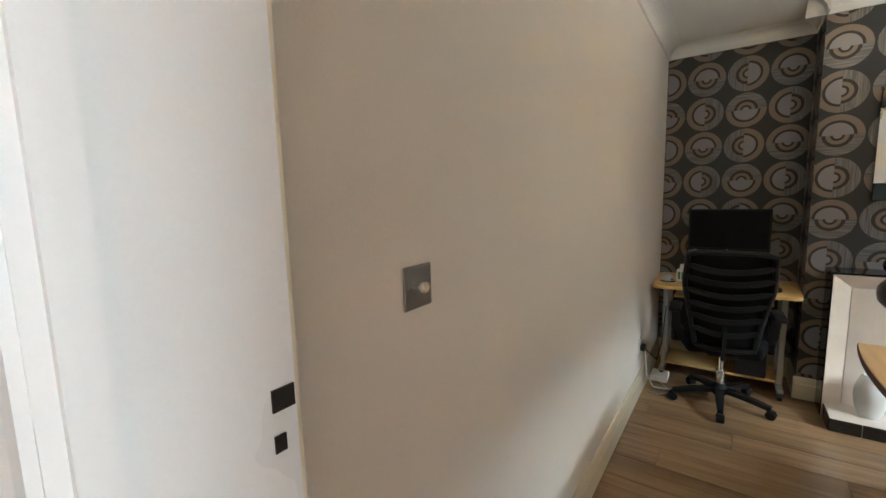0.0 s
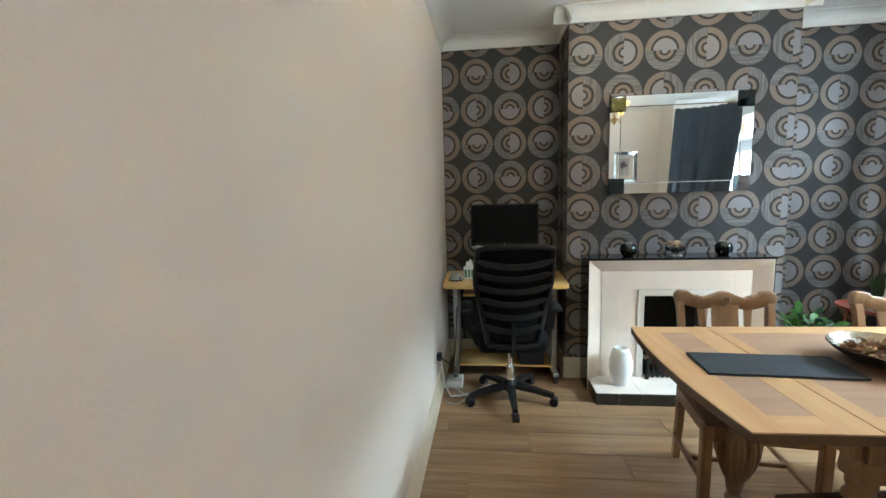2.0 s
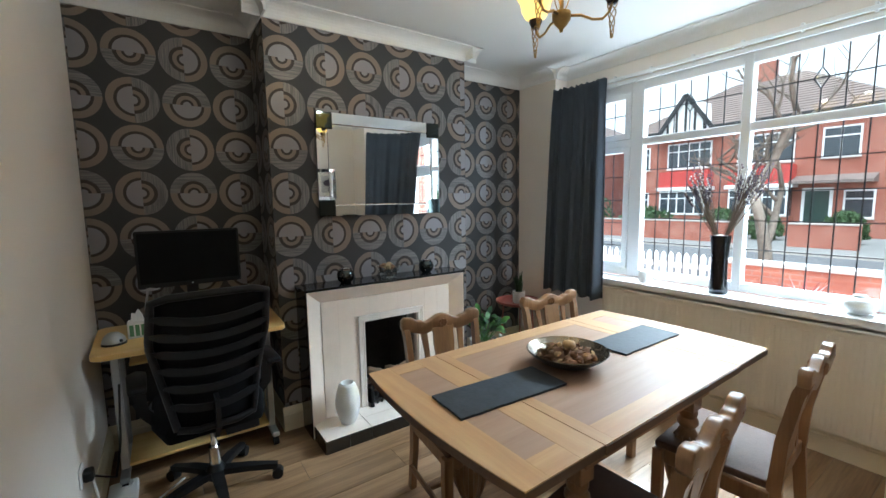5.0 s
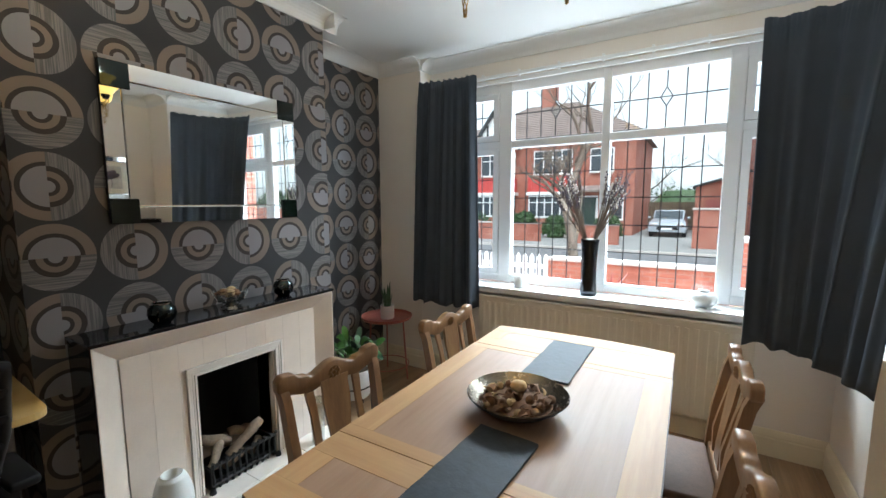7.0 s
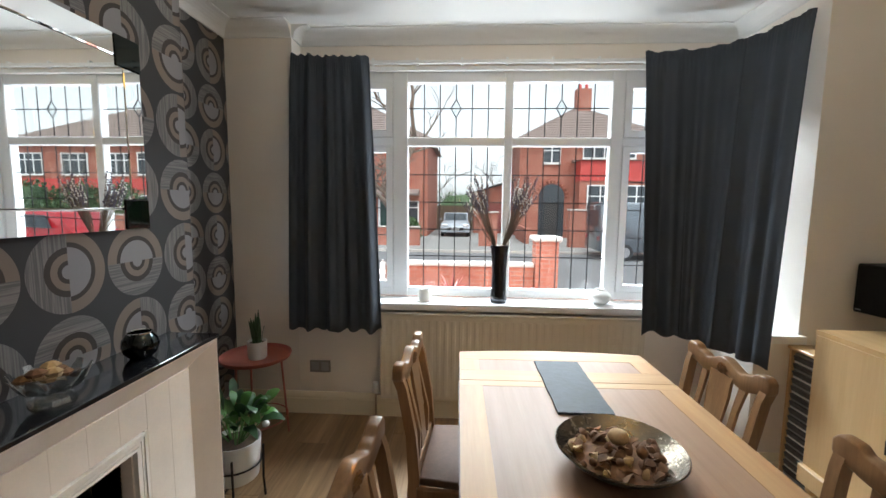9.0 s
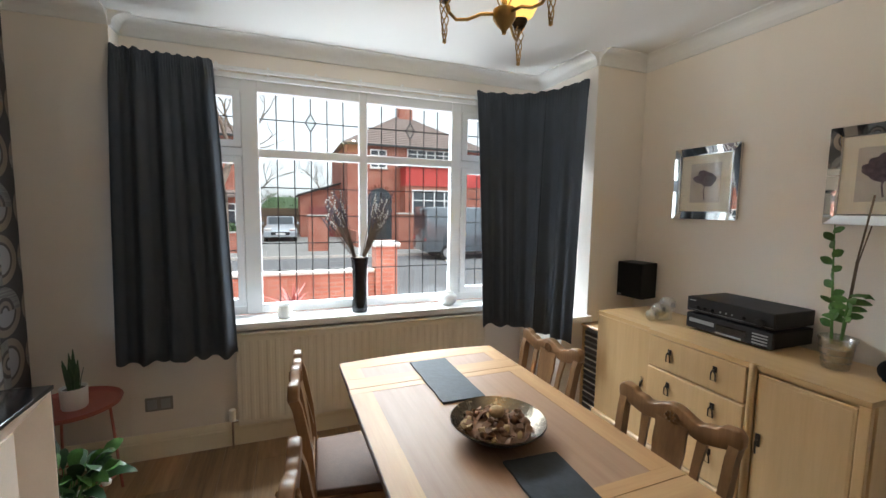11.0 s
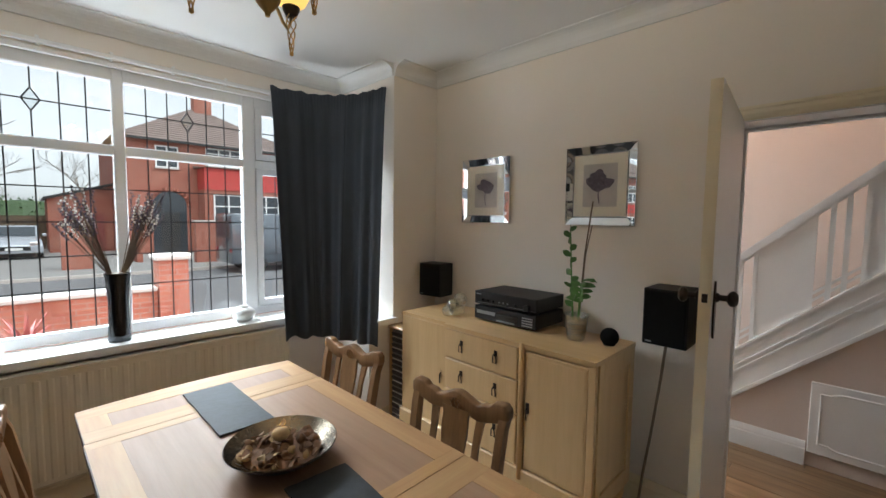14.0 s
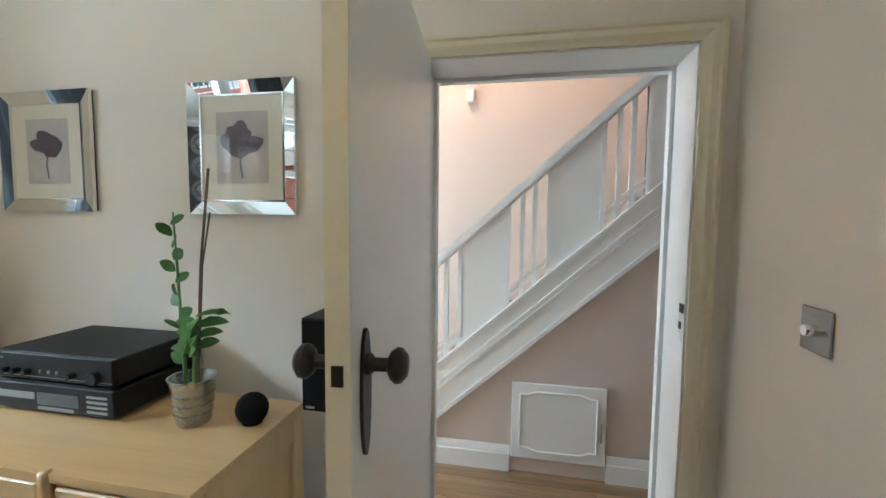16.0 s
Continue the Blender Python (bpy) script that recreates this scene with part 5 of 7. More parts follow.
def picture(label, x0, x1, z0, z1, flower):
    p = thing("framed_picture", label, "picture", ((x0 + x1) / 2, YS + 0.001, (z0 + z1) / 2), 0, "flower pictures")
    w, h, f = (x1 - x0) / 2, (z1 - z0) / 2, 0.046
    part("backboard", box(-w + 0.004, 0.0, -h + 0.004, w - 0.004, 0.008, h - 0.004), "black", p)
    for s in (-1, 1):
        a = prism([(s * w, -h), (s * w, h), (s * (w - f), h - f), (s * (w - f), -h + f)], 0.008, 0.022, 1)
        for v in a.verts:
            if v.co.y > 0.02 and abs(abs(v.co.x) - w) > 0.01:
                v.co.y -= 0.009
        part("mirror_frame", a, "mirror", p, "bevelled mirror frame")
        b = prism([(-w + 0.0005, s * h), (w - 0.0005, s * h), (w - f, s * (h - f)), (-w + f, s * (h - f))], 0.008, 0.022, 1)
        for v in b.verts:
            if v.co.y > 0.02 and abs(abs(v.co.z) - h) > 0.01:
                v.co.y -= 0.009
        part("mirror_frame", b, "mirror", p)
    bead = bmesh.new()
    for s in (-1, 1):
        bx(bead, s * (w - f) - 0.003, 0.0085, -h + f - 0.003, s * (w - f) + 0.003, 0.016, h - f + 0.003)
        bx(bead, -w + f, 0.0085, s * (h - f) - 0.003, w - f, 0.0158, s * (h - f) + 0.003)
    part("inner_bead", bead, "chrome", p)
    part("mount", box(-w + f, 0.0083, -h + f, w - f, 0.0095, h - f), "mount", p, "cream card mount")
    part("print", box(-0.098, 0.0097, -0.118, 0.098, 0.0103, 0.122), "print", p, "grey flower photograph")
    rf = random.Random(flower)
    part("printed_stem", ribbon([(0.0, 0.0107, -0.10), (0.008, 0.0107, -0.05), (0.0, 0.0107, 0.0)], 0.007, 0.0006, (0, 1, 0)), "petal", p)
    for i in range(9):
        a = rf.uniform(0, 6.3)
        d = rf.uniform(0.0, 0.050)
        r = rf.uniform(0.028, 0.048)
        pts = [(d * math.cos(a) + r * (1 + 0.25 * math.sin(3 * t + i)) * math.cos(t), 0.018 + 0.8 * d * math.sin(a) + r * 0.8 * (1 + 0.2 * math.cos(2 * t + i)) * math.sin(t)) for t in [2 * math.pi * j / 14 for j in range(14)]]
        part("printed_petal", prism(pts, 0.0108 + 0.0003 * i, 0.0110 + 0.0003 * i, 1), "petal", p)
    gl = part("picture_glass", box(-w + f + 0.003, 0.0150, -h + f + 0.003, w - f - 0.003, 0.0156, h - f - 0.003), "picglass", p)
    gl.visible_shadow = False


picture("flower print with cream mount in a mirrored frame", 1.046, 1.449, 1.507, 1.952, 3)
picture("smaller flower print with cream mount in a mirrored frame", 1.858, 2.278, 1.512, 1.955, 7)

tower = thing("cd_tower", "oak compact disc rack packed with dark cases", "shelf", (2.468, 0.92, 0))
part("frame_side", box(-0.098, -0.22, 0, -0.084, 0.235, 0.745, 0.002), "lightoak", tower)
part("frame_side", box(0.084, -0.22, 0, 0.098, 0.235, 0.745, 0.002), "lightoak", tower)
part("frame_top", box(-0.102, -0.22, 0.7455, 0.102, 0.245, 0.762, 0.003), "lightoakx", tower)
part("frame_back", box(-0.084, -0.22, 0, 0.084, -0.205, 0.745), "lightoak", tower)
for i in range(52):
    z = 0.03 + i * 0.0135
    part("disc_case", box(-0.072, 0.09, z, 0.072, 0.225 + 0.004 * ((i * 7) % 3), z + 0.0105), "cd" if i % 3 else ("ceramic" if i % 6 == 0 else "greylabel"), tower)

# ---- desk alcove ----
desk = thing("computer_desk", "yellow beech computer desk on silver legs with castors", "desk", (0.212, 4.13, 0))
DT = 0.762
top = bmesh.new()
pts = []
for cx, cy, a0 in ((0.40, 0.24, 0), (-0.40, 0.24, 90), (-0.385, -0.20, 180), (0.385, -0.20, 270)):
    pts += [(cx + 0.055 * math.cos(radians(a0 + 15 * i)), cy + 0.055 * math.sin(radians(a0 + 15 * i)) - (0.04 if cy < 0 else 0)) for i in range(7)]
prism(pts, DT - 0.024, DT, 2, top)
part("desktop", top, "beech", desk)
part("keyboard_tray", box(-0.30, -0.20, DT - 0.10, 0.30, 0.12, DT - 0.085, 0.003), "beech", desk)
for s in (-1, 1):
    x = s * 0.365
    part("leg", box(x - 0.018, -0.10, 0.07, x + 0.018, -0.055, DT - 0.025, 0.004), "silver", desk)
    part("leg", box(x - 0.016, 0.18, 0.07, x + 0.016, 0.22, DT - 0.025, 0.004), "silver", desk)
    part("foot_bar", box(x - 0.02, -0.20, 0.055, x + 0.02, 0.27, 0.085, 0.006), "silver", desk)
    part("leg_brace", tube([(x, -0.08, 0.45), (x, 0.19, 0.15)], 0.010, 8), "silver", desk)
    part("screw_cap", lathe([(0, 0), (0.016, 0), (0.014, 0.03), (0, 0.032)], 12, (x, -0.078, DT - 0.06)), "chrome", desk)
    for y in (-0.18, 0.25):
        cs = part("castor", tube([(x - 0.014, y, 0.026), (x + 0.014, y, 0.026)], 0.026, 14), "black", desk)
        part("castor_fork", box(x - 0.006, y - 0.012, 0.03, x + 0.006, y + 0.012, 0.056), "black", cs)
part("lower_shelf", box(-0.345, -0.12, 0.10, 0.345, 0.20, 0.118, 0.003), "beech", desk)
part("back_panel", box(-0.345, 0.205, 0.30, 0.345, 0.217, DT - 0.025), "black", desk)

mon = thing("monitor", "black flat screen monitor on the desk", "monitor", (0.225, 4.20, DT + 0.0006))
part("stand_base", box(-0.12, -0.08, 0, 0.12, 0.10, 0.014, 0.005), "black", mon)
part("stand_neck", box(-0.03, 0.03, 0.014, 0.03, 0.06, 0.30, 0.005), "black", mon)
part("screen_case", box(-0.258, -0.012, 0.235, 0.258, 0.03, 0.555, 0.006), "black", mon)
part("screen_glass", box(-0.245, -0.0135, 0.262, 0.245, -0.0122, 0.543), "blackmesh", mon)
part("power_light", lathe([(0, -0.003), (0.004, -0.002), (0.004, 0.002), (0, 0.003)], 8, (0.0, -0.0135, 0.248)), "ceramic", mon)


def desk_dome(at, tilt, r):
    d = thing("desk_speaker", "silver domed desktop speaker beside the monitor", "speaker", at, group="desk speakers")
    part("dome", lathe([(0, 0), (r, 0), (r * 1.02, 0.01), (r * 0.98, r * 0.5), (r * 0.8, r * 0.85), (r * 0.45, r * 1.15), (0, r * 1.25)], 24), "silver", d, "", 50)
    part("rim", lathe([(r * 1.0, 0.0), (r * 1.07, 0.0), (r * 1.07, 0.008), (r * 1.02, 0.010)], 24), "black", d)
    part("sensor", box(r * 0.5, -r * 0.9, r * 0.3, r * 0.8, -r * 0.7, r * 0.6, 0.004), "black", d)


desk_dome((-0.145, 4.03, DT + 0.0006), 0, 0.050)
lampd = thing("desk_lamp", "silver domed desk lamp beside the monitor", "lamp", (-0.01, 4.26, DT + 0.0006))
part("lamp_base", lathe([(0, 0), (0.05, 0), (0.045, 0.015), (0, 0.018)], 18), "silver", lampd)
part("lamp_stem", tube([(0, 0, 0.015), (0, 0, 0.12), (0.02, -0.02, 0.235)], 0.006, 8), "silver", lampd)
part("lamp_head", lathe([(0, 0.05), (0.025, 0.045), (0.042, 0.02), (0.046, 0.0), (0.04, 0.0), (0, 0.035)], 20, (0.03, -0.03, 0.225)), "silver", lampd, "", 50)
tis = thing("tissue_box", "green and white tissue box with a tissue pulled up", "tissue box", (-0.045, 4.11, DT + 0.0006))
part("carton", box(-0.045, -0.04, 0, 0.045, 0.04, 0.085, 0.003), "ceramic", tis)
for i in range(3):
    part("printed_panel", box(-0.036 + i * 0.025, -0.0412, 0.012, -0.018 + i * 0.025, -0.0404, 0.072), "green", tis, "green printed panel" if i == 0 else "")
part("tissue", prism([(-0.03, 0.085), (0.03, 0.085), (0.022, 0.12), (0.006, 0.15), (-0.008, 0.125), (-0.024, 0.13)], -0.003, 0.003, 1), "ceramic", tis)
mouse = solid("computer_mouse", lathe([(0, 0), (0.028, 0), (0.032, 0.010), (0.026, 0.026), (0.012, 0.034), (0, 0.035)], 18), "black", "small black computer mouse on the desk", "mouse", 50)
mouse.location = (0.52, 3.97, DT + 0.0006)
pc = solid("computer_case", box(0.32, 4.0, 0.1185, 0.50, 4.33, 0.50, 0.006), "black", "black computer case on the lower desk shelf", "computer")

chair = thing("office_chair", "black mesh high back office chair with five castors", "office chair", (0.235, 3.70, 0), 3)
for i in range(5):
    a = radians(-90 + 72 * i)
    ca, sa = math.cos(a), math.sin(a)
    spoke = part("base_spoke", ribbon([(0.03 * ca, 0.03 * sa, 0.105), (0.16 * ca, 0.16 * sa, 0.092), (0.29 * ca, 0.29 * sa, 0.068)], [0.055, 0.045, 0.03], 0.03), "black", chair)
    w = part("castor", tube([(0.29 * ca - 0.022 * sa, 0.29 * sa + 0.022 * ca, 0.028), (0.29 * ca + 0.022 * sa, 0.29 * sa - 0.022 * ca, 0.028)], 0.028, 16), "black", chair)
    part("castor_hood", lathe([(0.0, 0.062), (0.02, 0.06), (0.026, 0.046), (0.0, 0.046)], 12, (0.29 * ca, 0.29 * sa, 0.0)), "black", w)
part("hub", lathe([(0, 0.07), (0.04, 0.07), (0.045, 0.12), (0.03, 0.15), (0, 0.15)], 18), "black", chair)
part("gas_column", lathe([(0, 0.15), (0.026, 0.15), (0.026, 0.24), (0.014, 0.24), (0.014, 0.36), (0, 0.36)], 16), "chrome", chair, "chrome gas column")
part("tilt_plate", box(-0.09, -0.10, 0.36, 0.09, 0.12, 0.40, 0.01), "black", chair)
st = bmesh.new()
prism([(-0.20, -0.20), (0.20, -0.20), (0.25, 0.0), (0.23, 0.26), (0.0, 0.29), (-0.23, 0.26), (-0.25, 0.0)], 0.40, 0.48, 2, st)
part("seat_cushion", bevel(st, 0.022, 2), "blackmesh", chair, "padded black seat", 60)


def back_y(z):
    return -0.20 - 0.10 * ((z - 0.50) / 0.5) ** 2 + 0.045 * math.sin((z - 0.5) * 6)


def back_w(z):
    f = (z - 0.46) / 0.58
    return 0.155 + 0.075 * min(1, f * 1.5) - 0.012 * max(0, f - 0.75) * 4


zs = [0.47 + 0.605 * i / 14 for i in range(15)]
loop = [(-back_w(z), back_y(z), z) for z in zs] + [(-0.16, back_y(1.085), 1.091), (0.0, back_y(1.095) - 0.012, 1.096), (0.16, back_y(1.085), 1.091)] + [(back_w(z), back_y(z), z) for z in zs[::-1]] + [(0.08, back_y(0.46) - 0.01, 0.455), (-0.08, back_y(0.46) - 0.01, 0.455), (-back_w(0.47), back_y(0.47), 0.47)]
part("back_frame", tube(loop, 0.016, 8), "black", chair, "", 60)
mesh_ = bmesh.new()
gr = [[mesh_.verts.new((back_w(z) * 0.97 * (2 * j / 10 - 1), back_y(z) - 0.018 * (1 - (2 * j / 10 - 1) ** 2) + 0.012, z)) for j in range(11)] for z in [0.475 + 0.605 * i / 20 for i in range(21)]]
for a, b in zip(gr, gr[1:]):
    for j in range(10):
        mesh_.faces.new((a[j], a[j + 1], b[j + 1], b[j]))
mb = part("back_mesh", mesh_, "blackmesh", chair, "black mesh back", 60)
sm = mb.modifiers.new("cloth", "SOLIDIFY")
sm.thickness = 0.004
for i in range(6):
    z0 = 0.57 + i * 0.084
    part("back_slat", ribbon([(back_w(z0) * (2 * j / 12 - 1), back_y(z0) - 0.030 - 0.016 * (1 - (2 * j / 12 - 1) ** 2), z0 - 0.038 * (1 - (2 * j / 12 - 1) ** 2) + 0.02) for j in range(13)], [0.010] + [0.034] * 11 + [0.010], 0.012, (0, 1, 0)), "black", chair, "", 60)
for s in (-1, 1):
    part("arm_upright", ribbon([(s * 0.22, 0.06, 0.42), (s * 0.275, 0.04, 0.50), (s * 0.285, 0.02, 0.64)], 0.05, 0.022, (0, 1, 0)), "black", chair)
    ap = bmesh.new()
    prism([(s * 0.285 - 0.035, -0.12), (s * 0.285 + 0.035, -0.12), (s * 0.285 + 0.04, 0.10), (s * 0.285, 0.14), (s * 0.285 - 0.04, 0.10)], 0.64, 0.67, 2, ap)
    part("arm_pad", bevel(ap, 0.01, 2), "black", chair, "", 60)
part("back_bracket", ribbon([(0, 0.05, 0.385), (0, -0.14, 0.39), (0, -0.225, 0.47), (0, -0.24, 0.60)], [0.08, 0.07, 0.07, 0.05], 0.02, (1, 0, 0)), "black", chair)

sock = thing("wall_socket", "white plastic double socket low on the pale wall", "socket", (XW, 3.55, 0.36))
part("socket_plate", box(0.0005, -0.04, -0.04, 0.010, 0.04, 0.04, 0.003), "white", sock)
part("plug", box(0.0105, -0.025, -0.025, 0.045, 0.025, 0.02, 0.006), "black", sock)
for i, (pts, m) in enumerate(((((-0.215, 3.55, 0.33), (-0.20, 3.58, 0.15), (-0.17, 3.66, 0.03), (-0.10, 3.72, 0.006), (0.0, 3.80, 0.006), (0.10, 3.90, 0.006)), "whitecable"), (((-0.21, 3.56, 0.34), (-0.16, 3.72, 0.22), (-0.14, 3.80, 0.34), (-0.13, 3.88, 0.60)), "black"), (((-0.20, 3.62, 0.006), (-0.12, 3.60, 0.006), (-0.05, 3.70, 0.006), (-0.16, 3.84, 0.006), (-0.12, 3.95, 0.05)), "whitecable"))):
    solid("power_cable", tube(pts, 0.005, 6), m, "loose power cable trailing below the desk", "cable", 60, group="cables below the desk")
strip = solid("extension_block", box(-0.22, 3.84, 0.0, -0.10, 3.99, 0.045, 0.006), "ceramic", "white extension block on the floor", "extension lead")

dim = thing("dimmer_switch", "brushed steel dimmer switch with a round knob", "light switch", (XW, 1.047, 1.291))
part("face_plate", box(0.0005, -0.044, -0.044, 0.006, 0.044, 0.044, 0.003), "steel", dim)
kn = lathe([(0, 0.020), (0.010, 0.020), (0.0115, 0.018), (0.0115, 0.0), (0, 0)], 20)
bmesh.ops.rotate(kn, verts=kn.verts[:], matrix=Matrix.Rotation(radians(90), 3, "Y"))
bmesh.ops.translate(kn, verts=kn.verts[:], vec=(0.006, 0.0, 0.0))
part("dimmer_knob", kn, "chrome", dim, "", 40)
for s in (-1, 1):
    part("screw", box(0.0061, s * 0.03 - 0.003, -0.003, 0.0068, s * 0.03 + 0.003, 0.003, 0.0003), "chrome", dim)
sk2 = thing("double_socket", "brushed steel double socket on the window wall", "socket", (XE, 3.86, 0.34))
part("face_plate", box(-0.006, -0.073, -0.043, -0.0005, 0.073, 0.043, 0.002), "steel", sk2)
for s in (-1, 1):
    part("socket_face", box(-0.0075, s * 0.035 - 0.025, -0.030, -0.0061, s * 0.035 + 0.025, 0.030, 0.0005), "greylabel", sk2)

# ---- side table and plants ----
rt = thing("side_table", "round coral red metal tray side table", "side table", (2.83, 4.165, 0))
part("tray_top", lathe([(0, 0.498), (0.19, 0.498), (0.205, 0.505), (0.212, 0.525), (0.208, 0.527), (0.200, 0.510), (0.188, 0.504), (0, 0.504)], 40), "coral", rt, "", 50)
for i in range(3):
    a = radians(40 + 120 * i)
    part("leg", tube([(0.15 * math.cos(a), 0.15 * math.sin(a), 0.498), (0.185 * math.cos(a), 0.185 * math.sin(a), 0.0)], 0.007, 8), "coral", rt)
part("leg_ring", tube([(0.178 * math.cos(radians(10 * i)), 0.178 * math.sin(radians(10 * i)), 0.11) for i in range(37)], 0.005, 6), "coral", rt)
sn = thing("snake_plant", "small snake plant in a white pot on the side table", "plant", (2.82, 4.15, 0.5045))
part("pot", lathe([(0, 0), (0.05, 0), (0.055, 0.01), (0.058, 0.11), (0.054, 0.11), (0.05, 0.095), (0, 0.095)], 24), "ceramic", sn, "white pot", 50)
part("soil", lathe([(0, 0.0955), (0.049, 0.0955), (0, 0.099)], 16), "soil", sn)
rg = random.Random(11)
for i in range(11):
    a = rg.uniform(0, 6.3)
    h = rg.uniform(0.10, 0.20)
    t = rg.uniform(0.15, 0.5)
    b = (0.025 * math.cos(a), 0.025 * math.sin(a), 0.095)
    part("leaf", ribbon([b, (b[0] * (1 + t), b[1] * (1 + t), 0.095 + h * 0.5), (b[0] * (1 + 3 * t), b[1] * (1 + 3 * t), 0.095 + h)], [0.018, 0.026, 0.003], 0.003, (math.cos(a), math.sin(a), 0.1)), "leafdark", sn)
pl = thing("peace_lily", "leafy peace lily in a white pot on metal stand", "plant", (2.24, 3.97, 0))
part("pot", lathe([(0, 0.12), (0.09, 0.12), (0.10, 0.13), (0.115, 0.32), (0.108, 0.32), (0.10, 0.30), (0, 0.30)], 28), "ceramic", pl, "white pot", 50)
part("soil", lathe([(0, 0.301), (0.10, 0.301), (0, 0.306)], 16), "soil", pl)
part("stand_ring", tube([(0.112 * math.cos(radians(10 * i)), 0.112 * math.sin(radians(10 * i)), 0.20) for i in range(37)], 0.005, 6), "iron", pl)
for i in range(4):
    a = radians(20 + 90 * i)
    part("stand_leg", tube([(0.122 * math.cos(a), 0.122 * math.sin(a), 0.27), (0.118 * math.cos(a), 0.118 * math.sin(a), 0.10), (0.125 * math.cos(a), 0.125 * math.sin(a), 0.0)], 0.006, 6), "iron", pl)
part("stand_cross", tube([(-0.118, 0, 0.115), (0.118, 0, 0.115)], 0.005, 6), "iron", pl)
for i in range(46):
    a = rg.uniform(0, 6.3)
    up = rg.uniform(1.1, 3.4)
    L = rg.uniform(0.12, 0.21)
    base = Vector((0.03 * math.cos(a), 0.03 * math.sin(a), 0.30))
    way = Vector((math.cos(a), math.sin(a), up)).normalized()
    s0 = base + way * rg.uniform(0.10, 0.20)
    if i < 26:
        part("stalk", tube([base, s0], 0.0025, 5), "leaf", pl)
    out = Vector((math.cos(a), math.sin(a), 0.85 * up))
    lim = s0 + out.normalized() * L
    if lim.y + 3.97 > YN - 0.01 or lim.x + 2.24 < BRX1 + 0.02 and lim.y + 3.97 > BRY - 0.02:
        continue
    leaf(s0, out, L, rg.uniform(0.04, 0.06), rg.uniform(0.3, 0.8), "leaf" if i % 3 else "leafdark", pl, (rg.uniform(-1, 0.2), rg.uniform(-1, 0.2), rg.uniform(0.3, 1)))
part("white_flower", lathe([(0, 0), (0.016, 0.004), (0.018, 0.018), (0.008, 0.03), (0, 0.03)], 10, (0.085, -0.11, 0.34)), "ceramic", pl)

# ---- on the sill ----
SI = 0.8125
vs = thing("tall_vase", "tall smoked glass vase of dried lavender on the sill", "vase", (3.175, 2.627, SI))
part("vase_glass", lathe([(0, 0), (0.052, 0), (0.056, 0.01), (0.050, 0.10), (0.048, 0.22), (0.056, 0.34), (0.062, 0.39), (0.056, 0.39), (0.050, 0.34), (0.042, 0.22), (0.044, 0.10), (0.046, 0.03), (0, 0.025)], 28), "darkglass", vs, "smoked glass", 60)
part("stem_bundle", lathe([(0, 0.03), (0.030, 0.03), (0.032, 0.20), (0.040, 0.39), (0, 0.40)], 12), "stem", vs)
for i in range(56):
    a = radians((78, 102, 258, 282)[i % 4] + rg.uniform(-38, 38))
    spread = rg.uniform(0.10, 0.33)
    h = rg.uniform(0.30, 0.50)
    p0 = Vector((0.02 * math.cos(a), 0.02 * math.sin(a), 0.36))
    sx = 0.30 * spread * math.cos(a)
    p2 = p0 + Vector((max(-0.16, min(0.10, sx)), spread * math.sin(a) * 0.75, h))
    p1 = p0.lerp(p2, 0.5) + Vector((0, 0.02 * math.sin(a), 0.03))
    part("dried_stem", tube([p0, p1, p2], 0.0022, 5), "stem", vs)
    hb = bmesh.new()
    for k in range(9):
        c = p1.lerp(p2, 0.35 + 0.085 * k) + Vector((rg.uniform(-1, 1), rg.uniform(-1, 1), 0)) * 0.010
        lathe([(0, -0.007), (0.006, -0.002), (0.006, 0.004), (0, 0.008)], 5, tuple(c), hb)
    tagged(part("flower_head", hb, "lavender" if i % 3 else "print", vs), kind="stuff")
tl = thing("lattice_candle_holder", "small white lattice candle holder on the sill", "candle holder", (3.165, 3.131, SI))
part("holder", lathe([(0, 0), (0.040, 0), (0.046, 0.01), (0.046, 0.05), (0.040, 0.075), (0.034, 0.082), (0.036, 0.07), (0.042, 0.048), (0.040, 0.012), (0, 0.008)], 24), "ceramic", tl, "", 50)
for k in range(4):
    for i in range(16):
        a = 2 * math.pi * (i + 0.5 * (k % 2)) / 16
        r = (0.0465, 0.047, 0.0465, 0.0435)[k]
        part("pierced_hole", lathe([(0, -0.0012), (0.0042, -0.0008), (0.0042, 0.0008), (0, 0.0012)], 6, (r * math.cos(a), r * math.sin(a), 0.016 + 0.016 * k)), "mount", tl)
rv = thing("round_vase", "squat round white vase on the window sill", "vase", (3.185, 1.943, SI))
part("vase_body", lathe([(0, 0), (0.035, 0), (0.06, 0.018), (0.076, 0.045), (0.070, 0.07), (0.045, 0.09), (0.028, 0.096), (0.030, 0.106), (0.024, 0.106), (0.022, 0.09), (0, 0.088)], 32), "ceramic", rv, "", 60)

